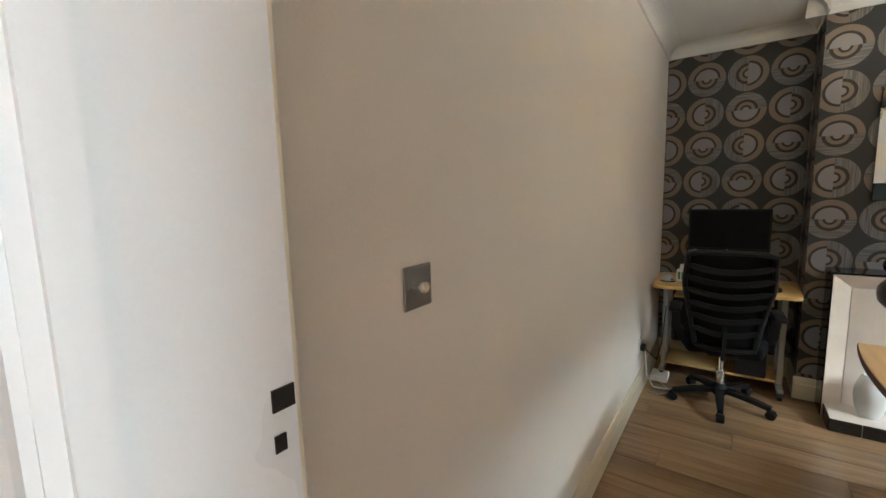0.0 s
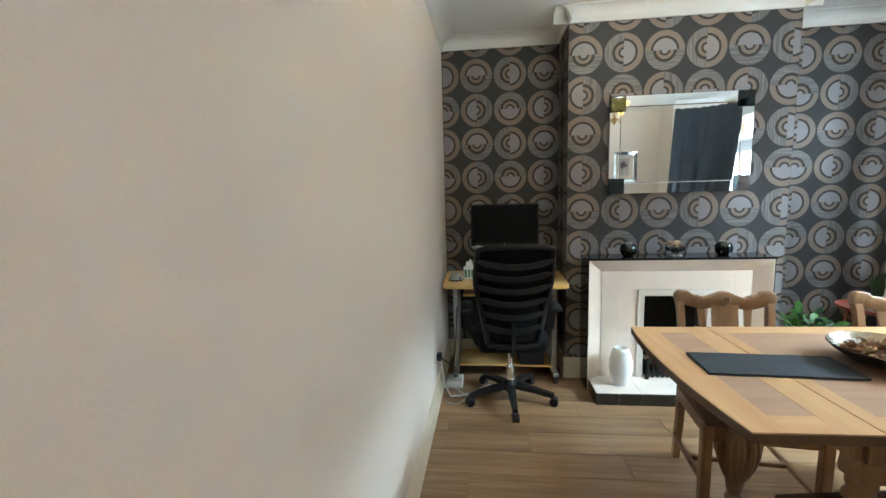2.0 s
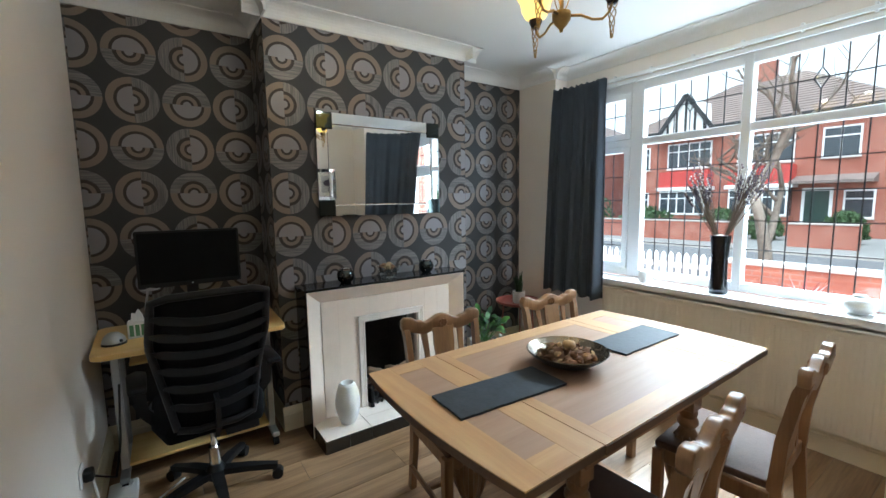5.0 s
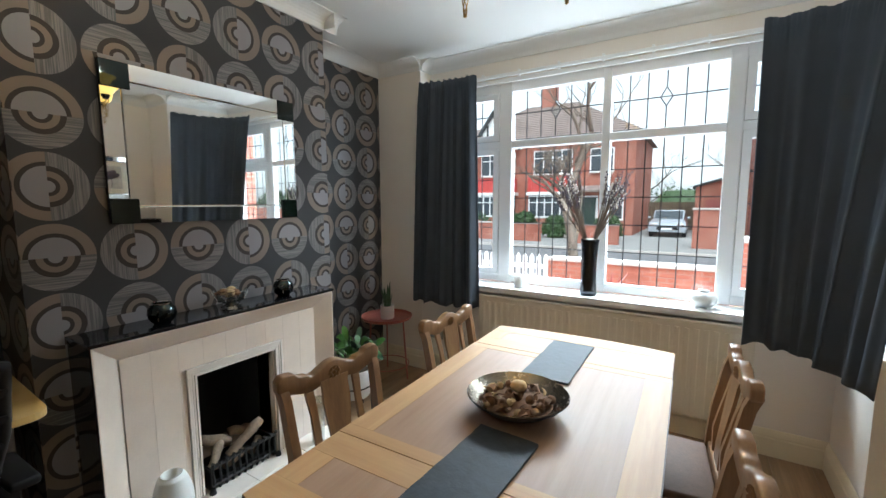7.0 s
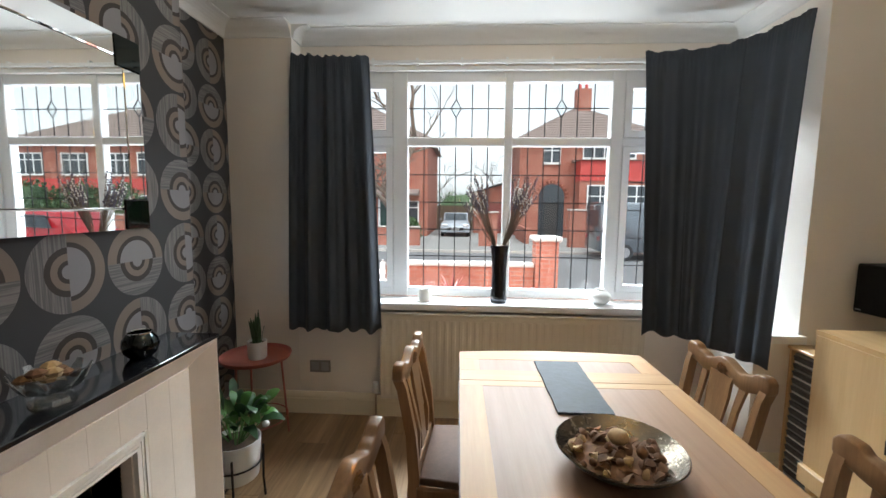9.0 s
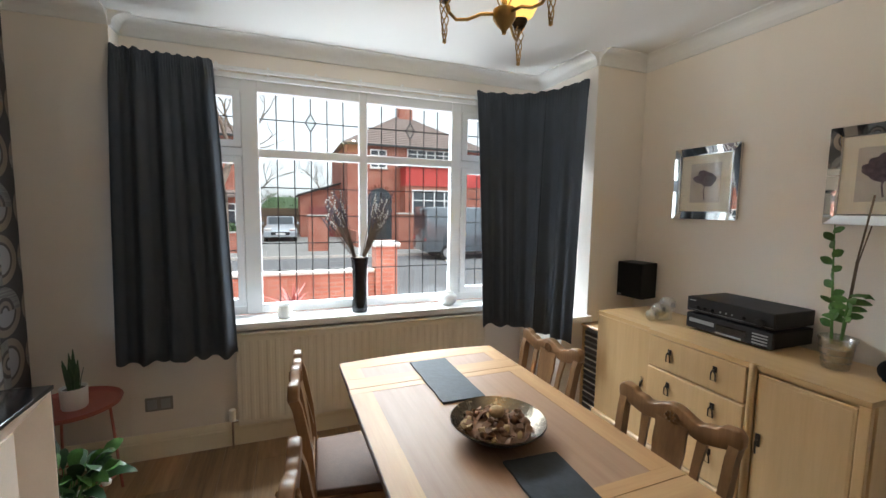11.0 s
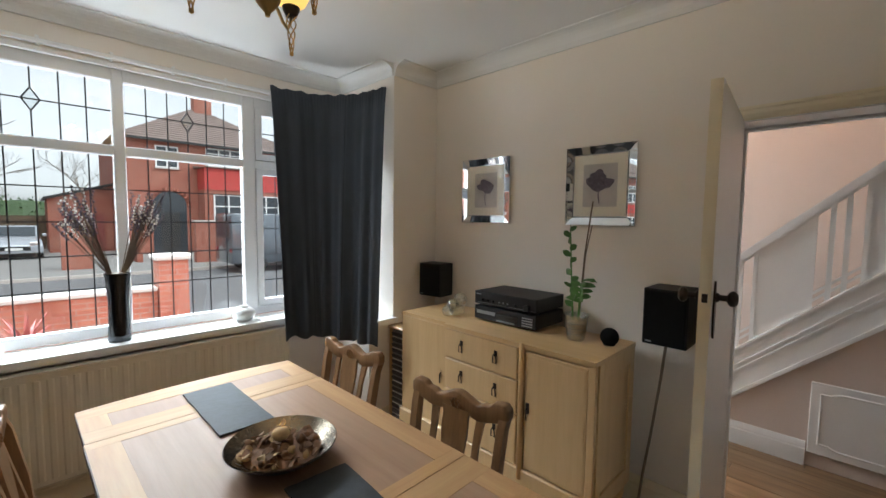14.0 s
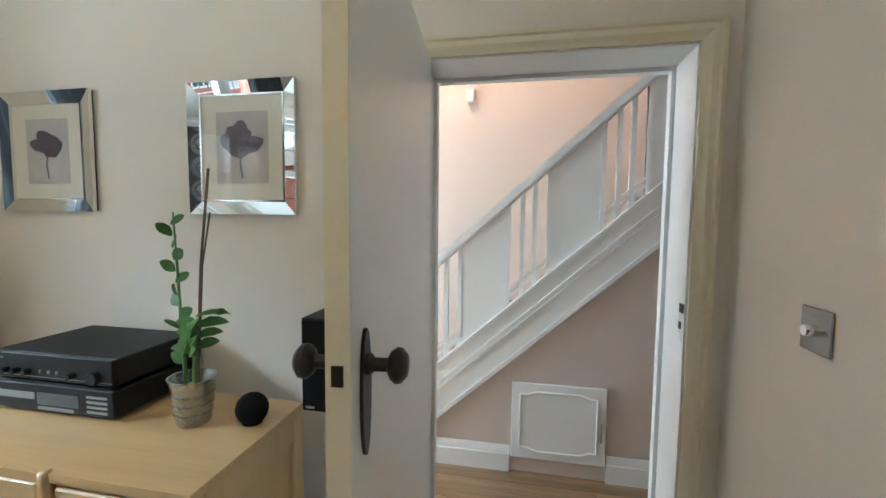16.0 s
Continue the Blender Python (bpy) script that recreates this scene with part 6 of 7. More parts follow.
# ---- chandelier ----
HX, HYc, HZ = 1.384, 2.488, 2.112
ch = thing("chandelier", "antique brass three arm ceiling light with amber glass shades", "ceiling light", (HX, HYc, 0))
part("ceiling_rose", lathe([(0, 2.62), (0.055, 2.619), (0.05, 2.60), (0.03, 2.575), (0.012, 2.565), (0, 2.565)], 24), "brass", ch, "", 50)
part("stem_rod", tube([(0, 0, 2.57), (0, 0, 2.14)], 0.007, 10), "brass", ch)
part("hub", lathe([(0, 2.08), (0.006, 2.075), (0.008, 2.085), (0.022, 2.10), (0.030, 2.112), (0.034, 2.118), (0.034, 2.142), (0.028, 2.146), (0.012, 2.150), (0, 2.15)], 24), "brass", ch, "", 40)
for i in range(4):
    a = radians(90 * i + 30)
    part("twisted_vine", tube([(0.012 * math.cos(a + t * 0.25) * (1 + 1.5 * math.sin(t * 0.55)), 0.012 * math.sin(a + t * 0.25) * (1 + 1.5 * math.sin(t * 0.55)), 2.15 + 0.022 * t) for t in range(9)], 0.0022, 5), "brass", ch)
for i in range(3):
    a = radians(75 + 120 * i)
    ca, sa = math.cos(a), math.sin(a)
    arm = part("arm", tube([(0.03 * ca, 0.03 * sa, 2.13), (0.07 * ca, 0.07 * sa, 2.128), (0.11 * ca, 0.11 * sa, 2.11), (0.145 * ca, 0.145 * sa, 2.108), (0.168 * ca, 0.168 * sa, 2.13), (0.178 * ca, 0.178 * sa, 2.16)], 0.005, 8), "brass", ch, "", 60)
    for k in range(4):
        ph = 2 * math.pi * k / 4
        part("spiral_cage", tube([(0.178 * ca + (0.004 + 0.013 * (t / 10)) * math.cos(ph + t * 0.55), 0.178 * sa + (0.004 + 0.013 * (t / 10)) * math.sin(ph + t * 0.55), 2.045 + 0.0115 * t) for t in range(11)], 0.002, 5), "brass", arm)
    part("finial", lathe([(0, -0.008), (0.006, -0.004), (0.006, 0.004), (0, 0.008)], 10, (0.178 * ca, 0.178 * sa, 2.045)), "brass", arm)
    part("lamp_cup", lathe([(0, 2.155), (0.016, 2.157), (0.026, 2.178), (0.027, 2.192), (0, 2.192)], 18, (0.178 * ca, 0.178 * sa, 0)), "bronze", arm, "", 40)
    bell = [(0.026, 2.186), (0.044, 2.198), (0.056, 2.222), (0.063, 2.256), (0.080, 2.284), (0.100, 2.300)]
    bell += [(r_ - 0.003, z_ + 0.003) for r_, z_ in bell[::-1]]
    part("shade", lathe(bell, 30, (0.178 * ca, 0.178 * sa, 0)), "shade", arm, "lit amber glass bell shade", 60)
    part("bulb", lathe([(0, 2.195), (0.010, 2.2), (0.022, 2.235), (0.018, 2.258), (0, 2.268)], 16, (0.178 * ca, 0.178 * sa, 0)), "bulb", arm, "", 60)
    li = new("chandelier_lamp", bpy.data.lights.new("chandelier_lamp", "POINT"))
    li.data.energy, li.data.color, li.data.shadow_soft_size = 1.05, (1.0, 0.86, 0.66), 0.025
    li.location = (HX + 0.178 * ca, HYc + 0.178 * sa, 2.31)

# ---- the street ----
G = -0.45
shell("ground", box(-400, -400, G - 0.3, 600, 400, G - 0.12), "paving", "pale ground running to the horizon", "ground")
shell("road", box(9.4, -120, G - 0.119, 18.0, 120, G - 0.10), "asphalt", "worn grey asphalt road", "road")
for i, (x0, x1) in enumerate(((3.48, 9.28), (18.12, 60))):
    shell("pavement", box(x0, -120, G - 0.119, x1, 120, G), "paving", "pale concrete pavement and forecourts", "pavement")
for x0 in (9.281, 18.001):
    shell("kerb", box(x0, -60, G - 0.119, x0 + 0.118, 60, G + 0.006, 0.008), "coping", "pale concrete kerb", "kerb")
shell("house_front_wall", box(3.47, -6, G, 3.60, 1.10, 3.2), "brick", "red brick outer face of the house", "wall")
shell("house_front_wall", box(3.47, 4.02, G, 3.60, 12, 3.2), "brick", "red brick outer face of the house", "wall")
shell("house_front_wall", box(3.47, 1.10, G, 3.60, 4.02, 0.80), "brick", "red brick below the bay window", "wall")

gw = thing("garden_wall", "low red brick garden wall with stone coping", "wall", (7.4, 0, G))
part("brickwork", box(-0.11, 1.70, 0, 0.11, 4.2, 0.90), "brick", gw)
part("coping", box(-0.15, 1.70, 0.9005, 0.15, 4.2, 0.96, 0.01), "coping", gw, "pale stone coping")
pier_ = thing("gate_pier", "red brick gate pier with a stone cap", "pillar", (7.4, 1.5, G))
part("pier_brick", box(-0.19, -0.185, 0, 0.19, 0.185, 1.34), "brick", pier_)
part("pier_cap", box(-0.24, -0.235, 1.3405, 0.24, 0.235, 1.42, 0.02), "coping", pier_)
fence = thing("picket_fence", "white painted picket fence beside the garden wall", "fence", (7.4, 0, G))
for i in range(26):
    y = 4.27 + i * 0.13
    part("picket", prism([(y - 0.04, 0.05), (y + 0.04, 0.05), (y + 0.04, 0.93), (y, 0.99), (y - 0.04, 0.93)], -0.04, -0.02, 0), "white", fence)
for z in (0.25, 0.72):
    part("rail", box(-0.019, 4.21, z, 0.02, 7.65, z + 0.08), "white", fence)
cord = thing("spiky_plant", "red spiky cordyline growing before the garden wall", "plant", (6.6, 3.05, G))
part("trunk", tube([(0, 0, 0), (0, 0, 0.48)], 0.04, 8), "bark", cord)
rg = random.Random(31)
for i in range(46):
    a, e = rg.uniform(0, 6.3), rg.uniform(0.1, 1.4)
    w = Vector((math.cos(a) * math.cos(e), math.sin(a) * math.cos(e), math.sin(e)))
    L = rg.uniform(0.4, 0.62)
    part("leaf", ribbon([Vector((0, 0, 0.48)) + w * L * t - Vector((0, 0, 0.15 * t * t)) for t in (0, 0.5, 1.0)], [0.03, 0.035, 0.004], 0.004), "redleaf", cord)


def bare_tree(label, x, y, height, seed):
    rt_ = random.Random(seed)
    tree = thing("street_tree", label, "tree", (x, y, G))
    trunk, crown = bmesh.new(), bmesh.new()

    def grow(p, d, L, r, depth):
        q = [p]
        for k in range(4):
            d = (d + Vector((rt_.uniform(-1, 1), rt_.uniform(-1, 1), rt_.uniform(-0.3, 0.7))) * (0.10 + 0.05 * depth)).normalized()
            q.append(q[-1] + d * L / 4)
        tube(q, [r * (1 - 0.10 * k) for k in range(5)], 7 if depth < 2 else 4, trunk if depth == 0 else crown)
        if depth >= 5:
            return
        for k in range(3 if depth < 4 else 2):
            a = rt_.uniform(0, 6.3)
            side = Vector((math.cos(a), math.sin(a), rt_.uniform(-0.1, 0.5)))
            grow(q[-1 - (k % 3)], (d * 0.75 + side * 0.8).normalized(), L * rt_.uniform(0.55, 0.8), r * 0.58, depth + 1)

    grow(Vector((0, 0, 0)), Vector((0.02, 0.05, 1)), height * 0.36, 0.13, 0)
    part("trunk", trunk, "bark", tree, "", 60)
    part("crown", crown, "bark", tree, "bare twigs", 60)


bare_tree("bare winter street tree with grey bark", 9.0, 4.15, 5.6, 3)
bare_tree("bare winter tree behind the driveway", 46.0, 6.5, 9.0, 9)
bare_tree("bare winter tree behind the garage", 52.0, -1.0, 11.0, 12)


def bush(label, x, y, rx, ry, rz, n, seed):
    rb_ = random.Random(seed)
    b = thing("hedge", label, "hedge", (x, y, G))
    bm = bmesh.new()
    for i in range(n):
        u, v = rb_.uniform(0, 6.283), rb_.uniform(-0.3, 1.0)
        c_ = math.sqrt(max(0, 1 - v * v))
        r = rb_.uniform(0.78, 1.04)
        p = Vector((rx * r * c_ * math.cos(u), ry * r * c_ * math.sin(u), rz * (0.35 + 0.65 * v * r)))
        if p.z < 0:
            continue
        s = rb_.uniform(0.06, 0.13)
        e = Euler((rb_.uniform(0, 6), rb_.uniform(0, 6), rb_.uniform(0, 6))).to_matrix()
        q = [bm.verts.new(p + e @ Vector(o) * s) for o in ((-1, 0, 0), (0, -0.6, 0.1), (1, 0, 0), (0, 0.6, 0.1))]
        bm.faces.new(q)
    tagged(part("leaves", bm, "hedge", b), kind="stuff")
    part("inner_mass", lathe([(0, 0), (min(rx, ry) * 0.75, 0.02), (min(rx, ry) * 0.82, rz * 0.5), (min(rx, ry) * 0.45, rz * 0.88), (0, rz * 0.92)], 12), "hedge", b)


for i, (x, y, rx, ry, rz) in enumerate(((21.2, 17.5, 1.0, 2.2, 2.6), (21.2, 13.4, 0.8, 1.6, 1.5), (22.5, 10.4, 0.6, 0.8, 1.4), (22.5, 8.6, 0.6, 0.7, 1.2), (22.3, 5.9, 0.6, 0.7, 1.3), (40, 3.2, 3.0, 5.0, 3.2))):
    bush("clipped green garden shrub across the street", x, y, rx, ry, rz, 900, 40 + i)
for i in range(5):
    bush("tall green garden hedge across the street", 20.9, -12.0 - 2.6 * i, 0.9, 1.7, 3.0, 1100, 60 + i)


def far_wall(y0, y1):
    w = thing("front_wall", "low red brick front wall across the street", "wall", (20.0, 0, G))
    part("brickwork", box(-0.11, y0, 0, 0.11, y1, 0.85), "brick", w)
    part("coping", box(-0.15, y0, 0.8505, 0.15, y1, 0.91, 0.01), "coping", w)


far_wall(5.0, 7.0)
far_wall(8.6, 30.0)


def drive_pier(y0, y1, high):
    w = thing("drive_pier", "red brick drive pier with a stone cap across the street", "pillar", (20.2, (y0 + y1) / 2, G), group="piers beside the drives")
    d = (y1 - y0) / 2
    part("brickwork", box(-0.2, -d, 0, 0.2, d, high - 0.08), "brick", w)
    part("cap", box(-0.25, -d - 0.05, high - 0.0795, 0.25, d + 0.05, high, 0.015), "coping", w, "pale stone cap")


drive_pier(1.33, 2.2, 1.66)
drive_pier(-3.04, -2.04, 1.8)
far_wall(-24.0, -9.6)


def sash(parent, y, z, w, h, cols, x=0.0, rows=1):
    """A white framed window on a front that faces -x."""
    win = part("window", box(x - 0.03, y - w / 2, z, x + 0.02, y + w / 2, z + h), "houseglass", parent)
    fr = bmesh.new()
    t = 0.07
    bx(fr, x - 0.06, y - w / 2 - t, z - t, x + 0.03, y - w / 2, z + h + t)
    bx(fr, x - 0.06, y + w / 2, z - t, x + 0.03, y + w / 2 + t, z + h + t)
    bx(fr, x - 0.06, y - w / 2, z - t, x + 0.03, y + w / 2, z)
    bx(fr, x - 0.06, y - w / 2, z + h, x + 0.03, y + w / 2, z + h + t)
    for i in range(1, cols):
        yy = y - w / 2 + w * i / cols
        bx(fr, x - 0.06, yy - 0.035, z, x + 0.03, yy + 0.035, z + h)
    bx(fr, x - 0.055, y - w / 2, z + h * 0.68, x + 0.03, y + w / 2, z + h * 0.68 + 0.06)
    part("window_frame", fr, "white", win)
    part("window_sill", box(x - 0.12, y - w / 2 - 0.1, z - t - 0.06, x + 0.02, y + w / 2 + 0.1, z - t - 0.001), "coping", win)
    return win


def roof_hip(parent, y0, y1, x0, x1, z0, z1, over=0.35):
    bm = bmesh.new()
    y0, y1, x0, x1 = y0 - over, y1 + over, x0 - over, x1 + over
    xm, ins = (x0 + x1) / 2, min((x1 - x0) / 2, (y1 - y0) / 2.2)
    v = [bm.verts.new(p) for p in ((x0, y0, z0), (x1, y0, z0), (x1, y1, z0), (x0, y1, z0), (xm, y0 + ins, z1), (xm, y1 - ins, z1))]
    for f in ((0, 3, 5, 4), (1, 4, 5, 2), (0, 4, 1), (3, 2, 5), (0, 1, 2, 3)):
        bm.faces.new([v[i] for i in f])
    bmesh.ops.recalc_face_normals(bm, faces=bm.faces[:])
    rf = part("roof", bm, "roof", parent)
    part("gutter", box(x0 - 0.05, y0, z0 - 0.12, x0 + 0.06, y1, z0 + 0.01), "timber", rf)
    for i in range(1, 18):
        f = i / 18
        za = z0 + (z1 - z0) * f
        xa = x0 + (xm - x0) * f
        part("tile_course", box(xa - 0.02, y0 + ins * f, za - 0.01, xa + 0.03, y1 - ins * f, za + 0.035), "roof", rf)
    return rf


def house(label, x, y0, y1, depth, eaves, ridge):
    h = thing("house", label, "house", (x, 0, G))
    part("wall", box(0, y0, 0, depth, y1, eaves), "brick", h)
    roof_hip(h, y0, y1, 0, depth, eaves, ridge)
    return h


def chimney(parent, x, y, z0, z1):
    c_ = part("chimney", box(x - 0.35, y - 0.5, z0, x + 0.35, y + 0.5, z1), "brick", parent)
    for d in (-0.22, 0.22):
        part("chimney_pot", lathe([(0.12, 0), (0.10, 0.4), (0.08, 0.4), (0.08, 0.0)], 10, (x, y + d, z1)), "redpaint", c_)


hl = house("semi-detached red brick house with white bay windows", 26.0, 5.2, 17.6, 9.0, 5.9, 8.9)
for y in (9.9, 13.6):
    part("bay_base", box(-0.75, y - 1.35, 0, -0.001, y + 1.35, 0.95), "brick", hl)
    part("bay_head", box(-0.85, y - 1.45, 2.35, -0.001, y + 1.45, 2.55), "white", hl)
    part("hung_tiles", box(-0.72, y - 1.35, 2.5505, -0.001, y + 1.35, 3.45), "redpaint", hl, "bright red hung tiles")
    part("bay_core", box(-0.66, y - 1.25, 0.951, -0.001, y + 1.25, 2.349), "houseglass", hl)
    sash(hl, y, 1.05, 2.4, 1.2, 5, -0.70)
    sash(hl, y, 3.7, 2.3, 1.35, 4, -0.03)
gb = bmesh.new()
prism([(11.9, 5.3), (15.3, 5.3), (13.6, 7.6)], -0.62, 4.5, 0, gb)
part("gable", gb, "render_", hl, "white rendered gable")
for a, b in (((11.8, 5.25), (13.6, 7.75)), ((15.4, 5.25), (13.6, 7.75))):
    part("barge_board", ribbon([(-0.72, a[0], a[1]), (-0.72, b[0], b[1])], 0.22, 0.1, (1, 0, 0)), "timber", hl)
for y in (12.6, 13.1, 13.6, 14.1, 14.6):
    part("gable_timber", box(-0.66, y - 0.06, 5.32, -0.621, y + 0.06, 7.55 - 1.36 * abs(y - 13.6)), "timber", hl)
part("door", box(-0.04, 7.25, 0.1, -0.001, 8.15, 2.15), "greendoor", hl, "dark green front door")
pf = bmesh.new()
for y0, y1, z0, z1 in ((7.13, 7.249, 0.1, 2.3), (8.151, 8.27, 0.1, 2.3), (7.249, 8.151, 2.151, 2.3)):
    bx(pf, -0.07, y0, z0, -0.001, y1, z1)
part("door_frame", pf, "white", hl)
part("porch_roof", prism([(-0.9, 2.5), (-0.001, 2.5), (-0.001, 2.9), (-0.9, 2.62)], 5.7, 8.6, 1), "roof", hl)
sash(hl, 6.25, 0.95, 0.9, 1.15, 1)
sash(hl, 7.0, 3.75, 1.2, 1.25, 2)
sash(hl, 16.6, 3.75, 1.2, 1.25, 2)
sash(hl, 16.6, 0.95, 1.2, 1.25, 2)
chimney(hl, 4.5, 11.6, 8.5, 10.2)

hr = house("red brick house with arched porch and red tiled bay", 26.0, -9.6, -0.4, 9.0, 5.9, 8.7)
part("front_wing", box(-1.2, -9.4, 0, -0.001, -3.7, 3.4), "brick", hr)
part("hung_tiles", box(-1.28, -9.4, 3.4005, -0.001, -3.7, 4.55), "redpaint", hr, "bright red hung tiles")
sash(hr, -5.9, 1.2, 3.4, 1.9, 5, -1.22)
sash(hr, -5.7, 4.85, 3.0, 0.85, 5)
sash(hr, -2.3, 4.55, 0.9, 1.0, 2)
# Flat arched sheet on the wall; its dark pane colour gives the porch's shade.
arch = [(-3.14, 0.05)] + [(-2.37 + 0.77 * math.cos(a), 2.5 + 0.77 * math.sin(a)) for a in [math.pi - math.pi * i / 14 for i in range(15)]] + [(-1.60, 0.05)]
part("porch_recess", prism(arch, -0.03, -0.001, 0), "houseglass", hr, "flat dark sheet for the porch's shade")
part("door", box(-0.05, -2.80, 0.1, -0.031, -1.94, 2.15), "timber", hr)
ring = bmesh.new()
for i in range(13):
    a = math.pi * i / 12
    tube([(-0.04, -2.37 + 0.82 * math.cos(a), 2.5 + 0.82 * math.sin(a)), (-0.04, -2.37 + 0.97 * math.cos(a), 2.5 + 0.97 * math.sin(a))], 0.10, 4, ring)
part("brick_arch", ring, "brick", hr)
part("bay_roof", prism([(-1.4, 4.551), (-0.001, 4.551), (-0.001, 4.70)], -9.6, -3.5, 1), "roof", hr)
chimney(hr, 4.5, -5.2, 8.2, 10.0)
for y0, y1, lab in ((20.0, 33.0, "red brick semi-detached house further up the street"), (-25.0, -12.5, "red brick semi-detached house further down the street")):
    hh = house(lab, 26.5, y0, y1, 9.0, 5.8, 8.7)
    n = 4
    for i in range(n):
        y = y0 + (y1 - y0) * (i + 0.5) / n
        sash(hh, y, 3.7, 1.7, 1.3, 3)
        sash(hh, y, 0.9, 1.9, 1.4, 3)
    part("hung_tiles", box(-0.1, y0 + 0.3, 2.7, -0.001, y1 - 0.3, 3.4), "redpaint", hh)
gar = thing("garage", "red brick garage with sloping roof and red door", "garage", (29.5, 0, G))
part("wall", prism([(-0.38, 0), (2.25, 0), (2.25, 2.78), (-0.38, 3.58)], 0, 5, 0), "brick", gar)
part("roof", prism([(-0.39, 3.59), (2.4, 2.745), (2.4, 2.86), (-0.39, 3.73)], -0.25, 5.2, 0), "timber", gar)
part("garage_door", box(-0.04, 0.0, 0.05, -0.001, 1.7, 2.05), "garagered", gar, "dull red garage door")
side_wall = thing("front_wall", "low red brick drive wall by the garage", "wall", (21.5, 0, G))
part("brickwork", box(0, -0.4, 0, 4.0, -0.2, 0.8), "brick", side_wall)


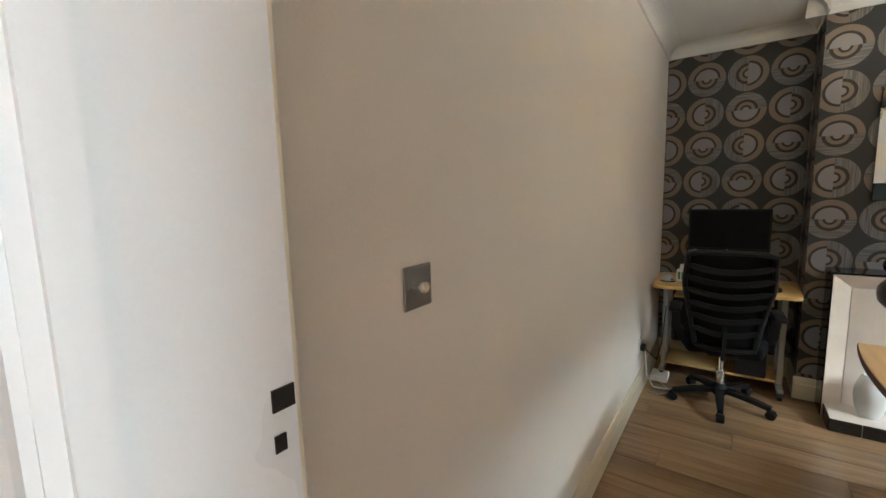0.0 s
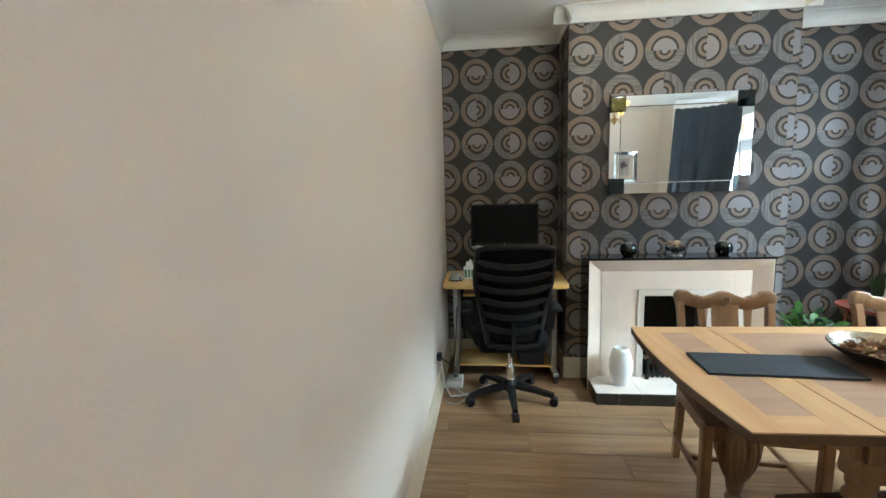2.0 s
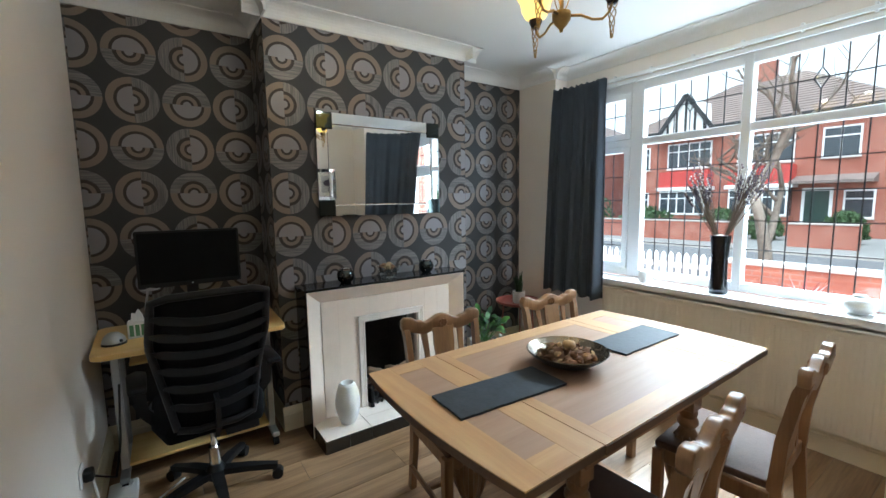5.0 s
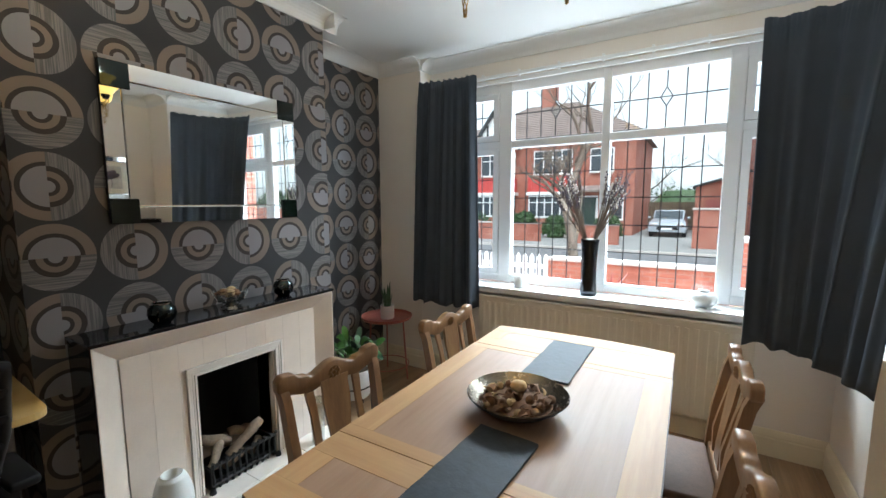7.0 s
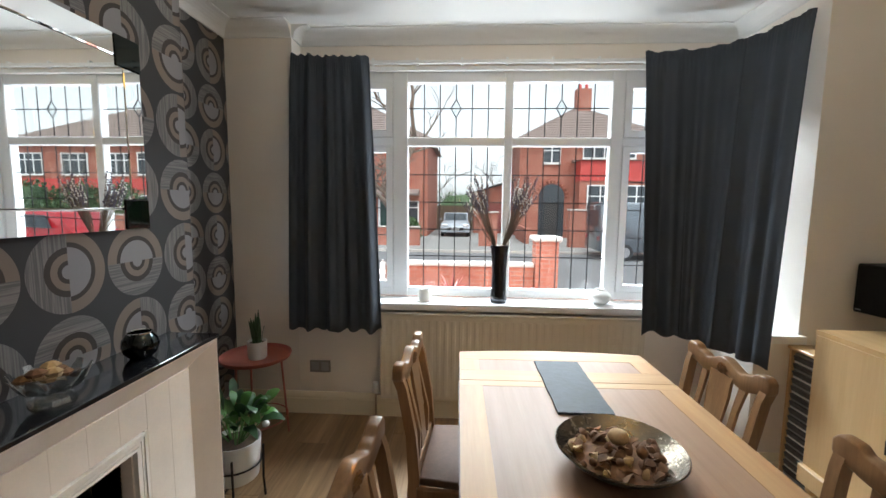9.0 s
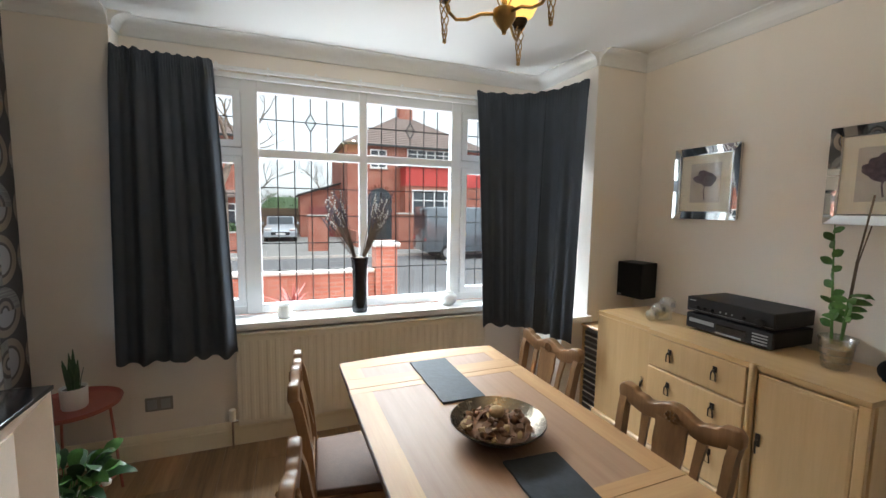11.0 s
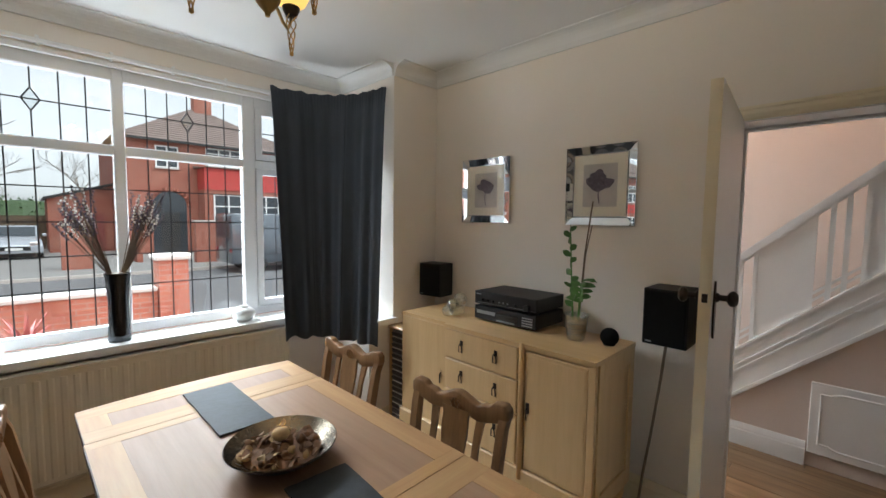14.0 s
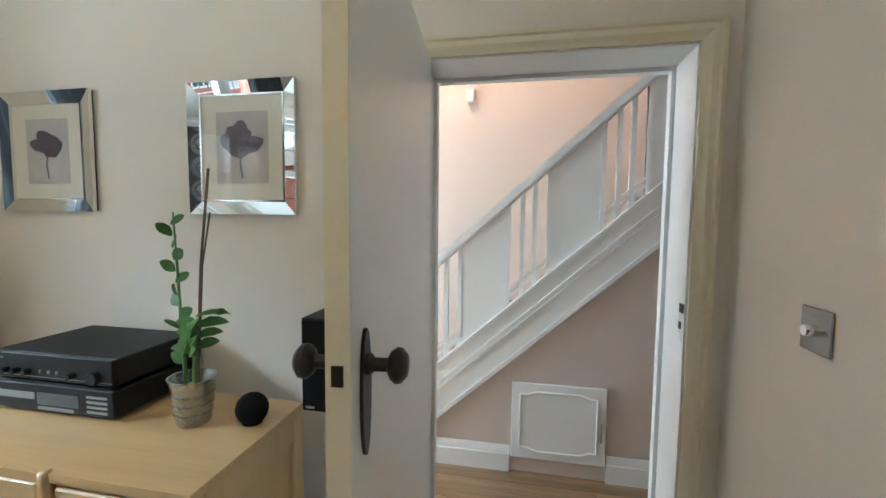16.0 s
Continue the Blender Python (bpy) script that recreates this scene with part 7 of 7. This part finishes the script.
def car(name, label, cat, at, turn, L, W, H, paint_, van=False):
    """Nose towards +x of itself."""
    c_ = thing(name, label, cat, at, turn)
    bm = bmesh.new()
    if van:
        out = [(-L / 2, 0.35), (-L / 2, H - 0.1), (-L / 2 + 0.12, H), (L * 0.20, H), (L * 0.33, H * 0.60), (L * 0.47, H * 0.52), (L / 2, H * 0.36), (L / 2, 0.3)]
    else:
        out = [(-L / 2, 0.32), (-L / 2, 0.75), (-L * 0.44, 0.95), (-L * 0.33, H - 0.05), (-L * 0.15, H), (L * 0.06, H - 0.03), (L * 0.23, 0.98), (L * 0.42, 0.82), (L / 2, 0.62), (L / 2, 0.28)]
    prism(out, -W / 2, W / 2, 1, bm)
    for v in bm.verts:
        if v.co.z > 0.9:
            v.co.y *= 0.86 if not van else 0.93
    bevel(bm, 0.05, 2)
    part("body", bm, paint_, c_, "", 40)
    for s in (-1, 1):
        k = 0.865 if not van else 0.935
        pts = [(-L * 0.30, 1.0), (-L * 0.26, H - 0.14), (L * 0.03, H - 0.12), (L * 0.18, 1.0)] if not van else [(L * 0.0, H * 0.62), (L * 0.0, H * 0.90), (L * 0.19, H * 0.90), (L * 0.29, H * 0.62)]
        part("side_window", prism(pts, s * (W / 2 * k + 0.006), s * (W / 2 * k + 0.02), 1), "houseglass", c_)
        for x in (-L * 0.31, L * 0.31):
            wh = part("wheel", tube([(x, s * (W / 2 - 0.20), 0.32), (x, s * (W / 2 + 0.005), 0.32)], 0.32, 22), "tyre", c_)
            part("rim", tube([(x, s * (W / 2 + 0.006), 0.32), (x, s * (W / 2 + 0.02), 0.32)], 0.20, 16), "silver", wh)
        part("headlight", box(L / 2 - 0.10, s * (W / 2 - 0.42), 0.62 if not van else 0.8, L / 2 + 0.015, s * (W / 2 - 0.10), 0.76 if not van else 0.98, 0.02), "chrome", c_)
        part("tail_light", box(-L / 2 - 0.012, s * (W / 2 - 0.30), 0.75, -L / 2 + 0.1, s * (W / 2 - 0.06), 0.92, 0.02), "carred", c_)
        part("wing_mirror", box(L * 0.17, s * W / 2, 0.98, L * 0.22, s * (W / 2 + 0.16), 1.10, 0.02), paint_, c_)
    if not van:
        ws_ = bmesh.new()
        prism([(L * 0.075, H - 0.06), (L * 0.085, H - 0.05), (L * 0.235, 1.0), (L * 0.225, 0.99)], -W * 0.38, W * 0.38, 1, ws_)
        part("windscreen", ws_, "houseglass", c_)
    else:
        part("windscreen", prism([(L * 0.212, H * 0.965), (L * 0.222, H * 0.97), (L * 0.338, H * 0.62), (L * 0.328, H * 0.615)], -W * 0.42, W * 0.42, 1), "houseglass", c_)
        part("rear_window", box(-L / 2 - 0.012, -W * 0.36, H * 0.58, -L / 2 + 0.0, W * 0.36, H * 0.86), "houseglass", c_)
    part("grille", box(L / 2 - 0.05, -W * 0.28, 0.40, L / 2 + 0.012, W * 0.28, 0.58, 0.01), "black", c_)
    part("number_plate", box(L / 2 + 0.012, -0.26, 0.42, L / 2 + 0.020, 0.26, 0.52), "white", c_)


car("car", "silver white hatchback parked on the drive", "car", (27.5, 3.45, G), 180, 4.1, 1.8, 1.45, "carwhite")
car("van", "slate grey van parked at the kerb", "van", (17.0, -4.62, G - 0.1), -90, 4.9, 1.95, 2.2, "cardark", True)
car("car", "red hatchback parked at the kerb", "car", (12.0, -7.4, G - 0.1), -90, 4.0, 1.75, 1.5, "carred")
gate = thing("timber_gate", "tall brown timber fence behind the parked car", "fence", (33.0, 0, G))
for i in range(16):
    part("board", box(0, 1.9 + i * 0.2, 0, 0.03, 2.085 + i * 0.2, 1.9), "stem", gate)

# ---- floor boards ----
RW, PL = 0.192, 1.285
pm = bmesh.new()
bx(pm, 0.0006, 0.0006, -0.0075, PL - 0.0006, RW - 0.0006, 0.0)
for v in pm.verts:
    if v.co.z > -0.001:
        v.co.x += 0.0008 if v.co.x < 0.5 else -0.0008
        v.co.y += 0.0008 if v.co.y < 0.1 else -0.0008
plank_mesh = bpy.data.meshes.new("floor_plank")
pm.to_mesh(plank_mesh)
pm.free()
plank_mesh.materials.append(M["laminate"])
rp = random.Random(17)
y = -1.30
row = 0
while y < 4.45:
    x = -1.6 - PL * ((row * 0.37) % 1.0)
    while x < 3.1:
        lo = max(x, XW - 0.06 if y > YS - 0.02 else -1.6)
        hi = min(x + PL, 3.33)
        if hi - lo > 0.02:
            sawn = plank_mesh
            if hi - lo < PL - 0.001:
                sawn = plank_mesh.copy()
                for v in sawn.vertices:
                    v.co.x = min(max(v.co.x, lo - x), hi - x)
            ob = new("floor_plank", sawn)
            ob.parent = floor
            ob.location = (x, y, 0)
        x += PL
    y += RW
    row += 1
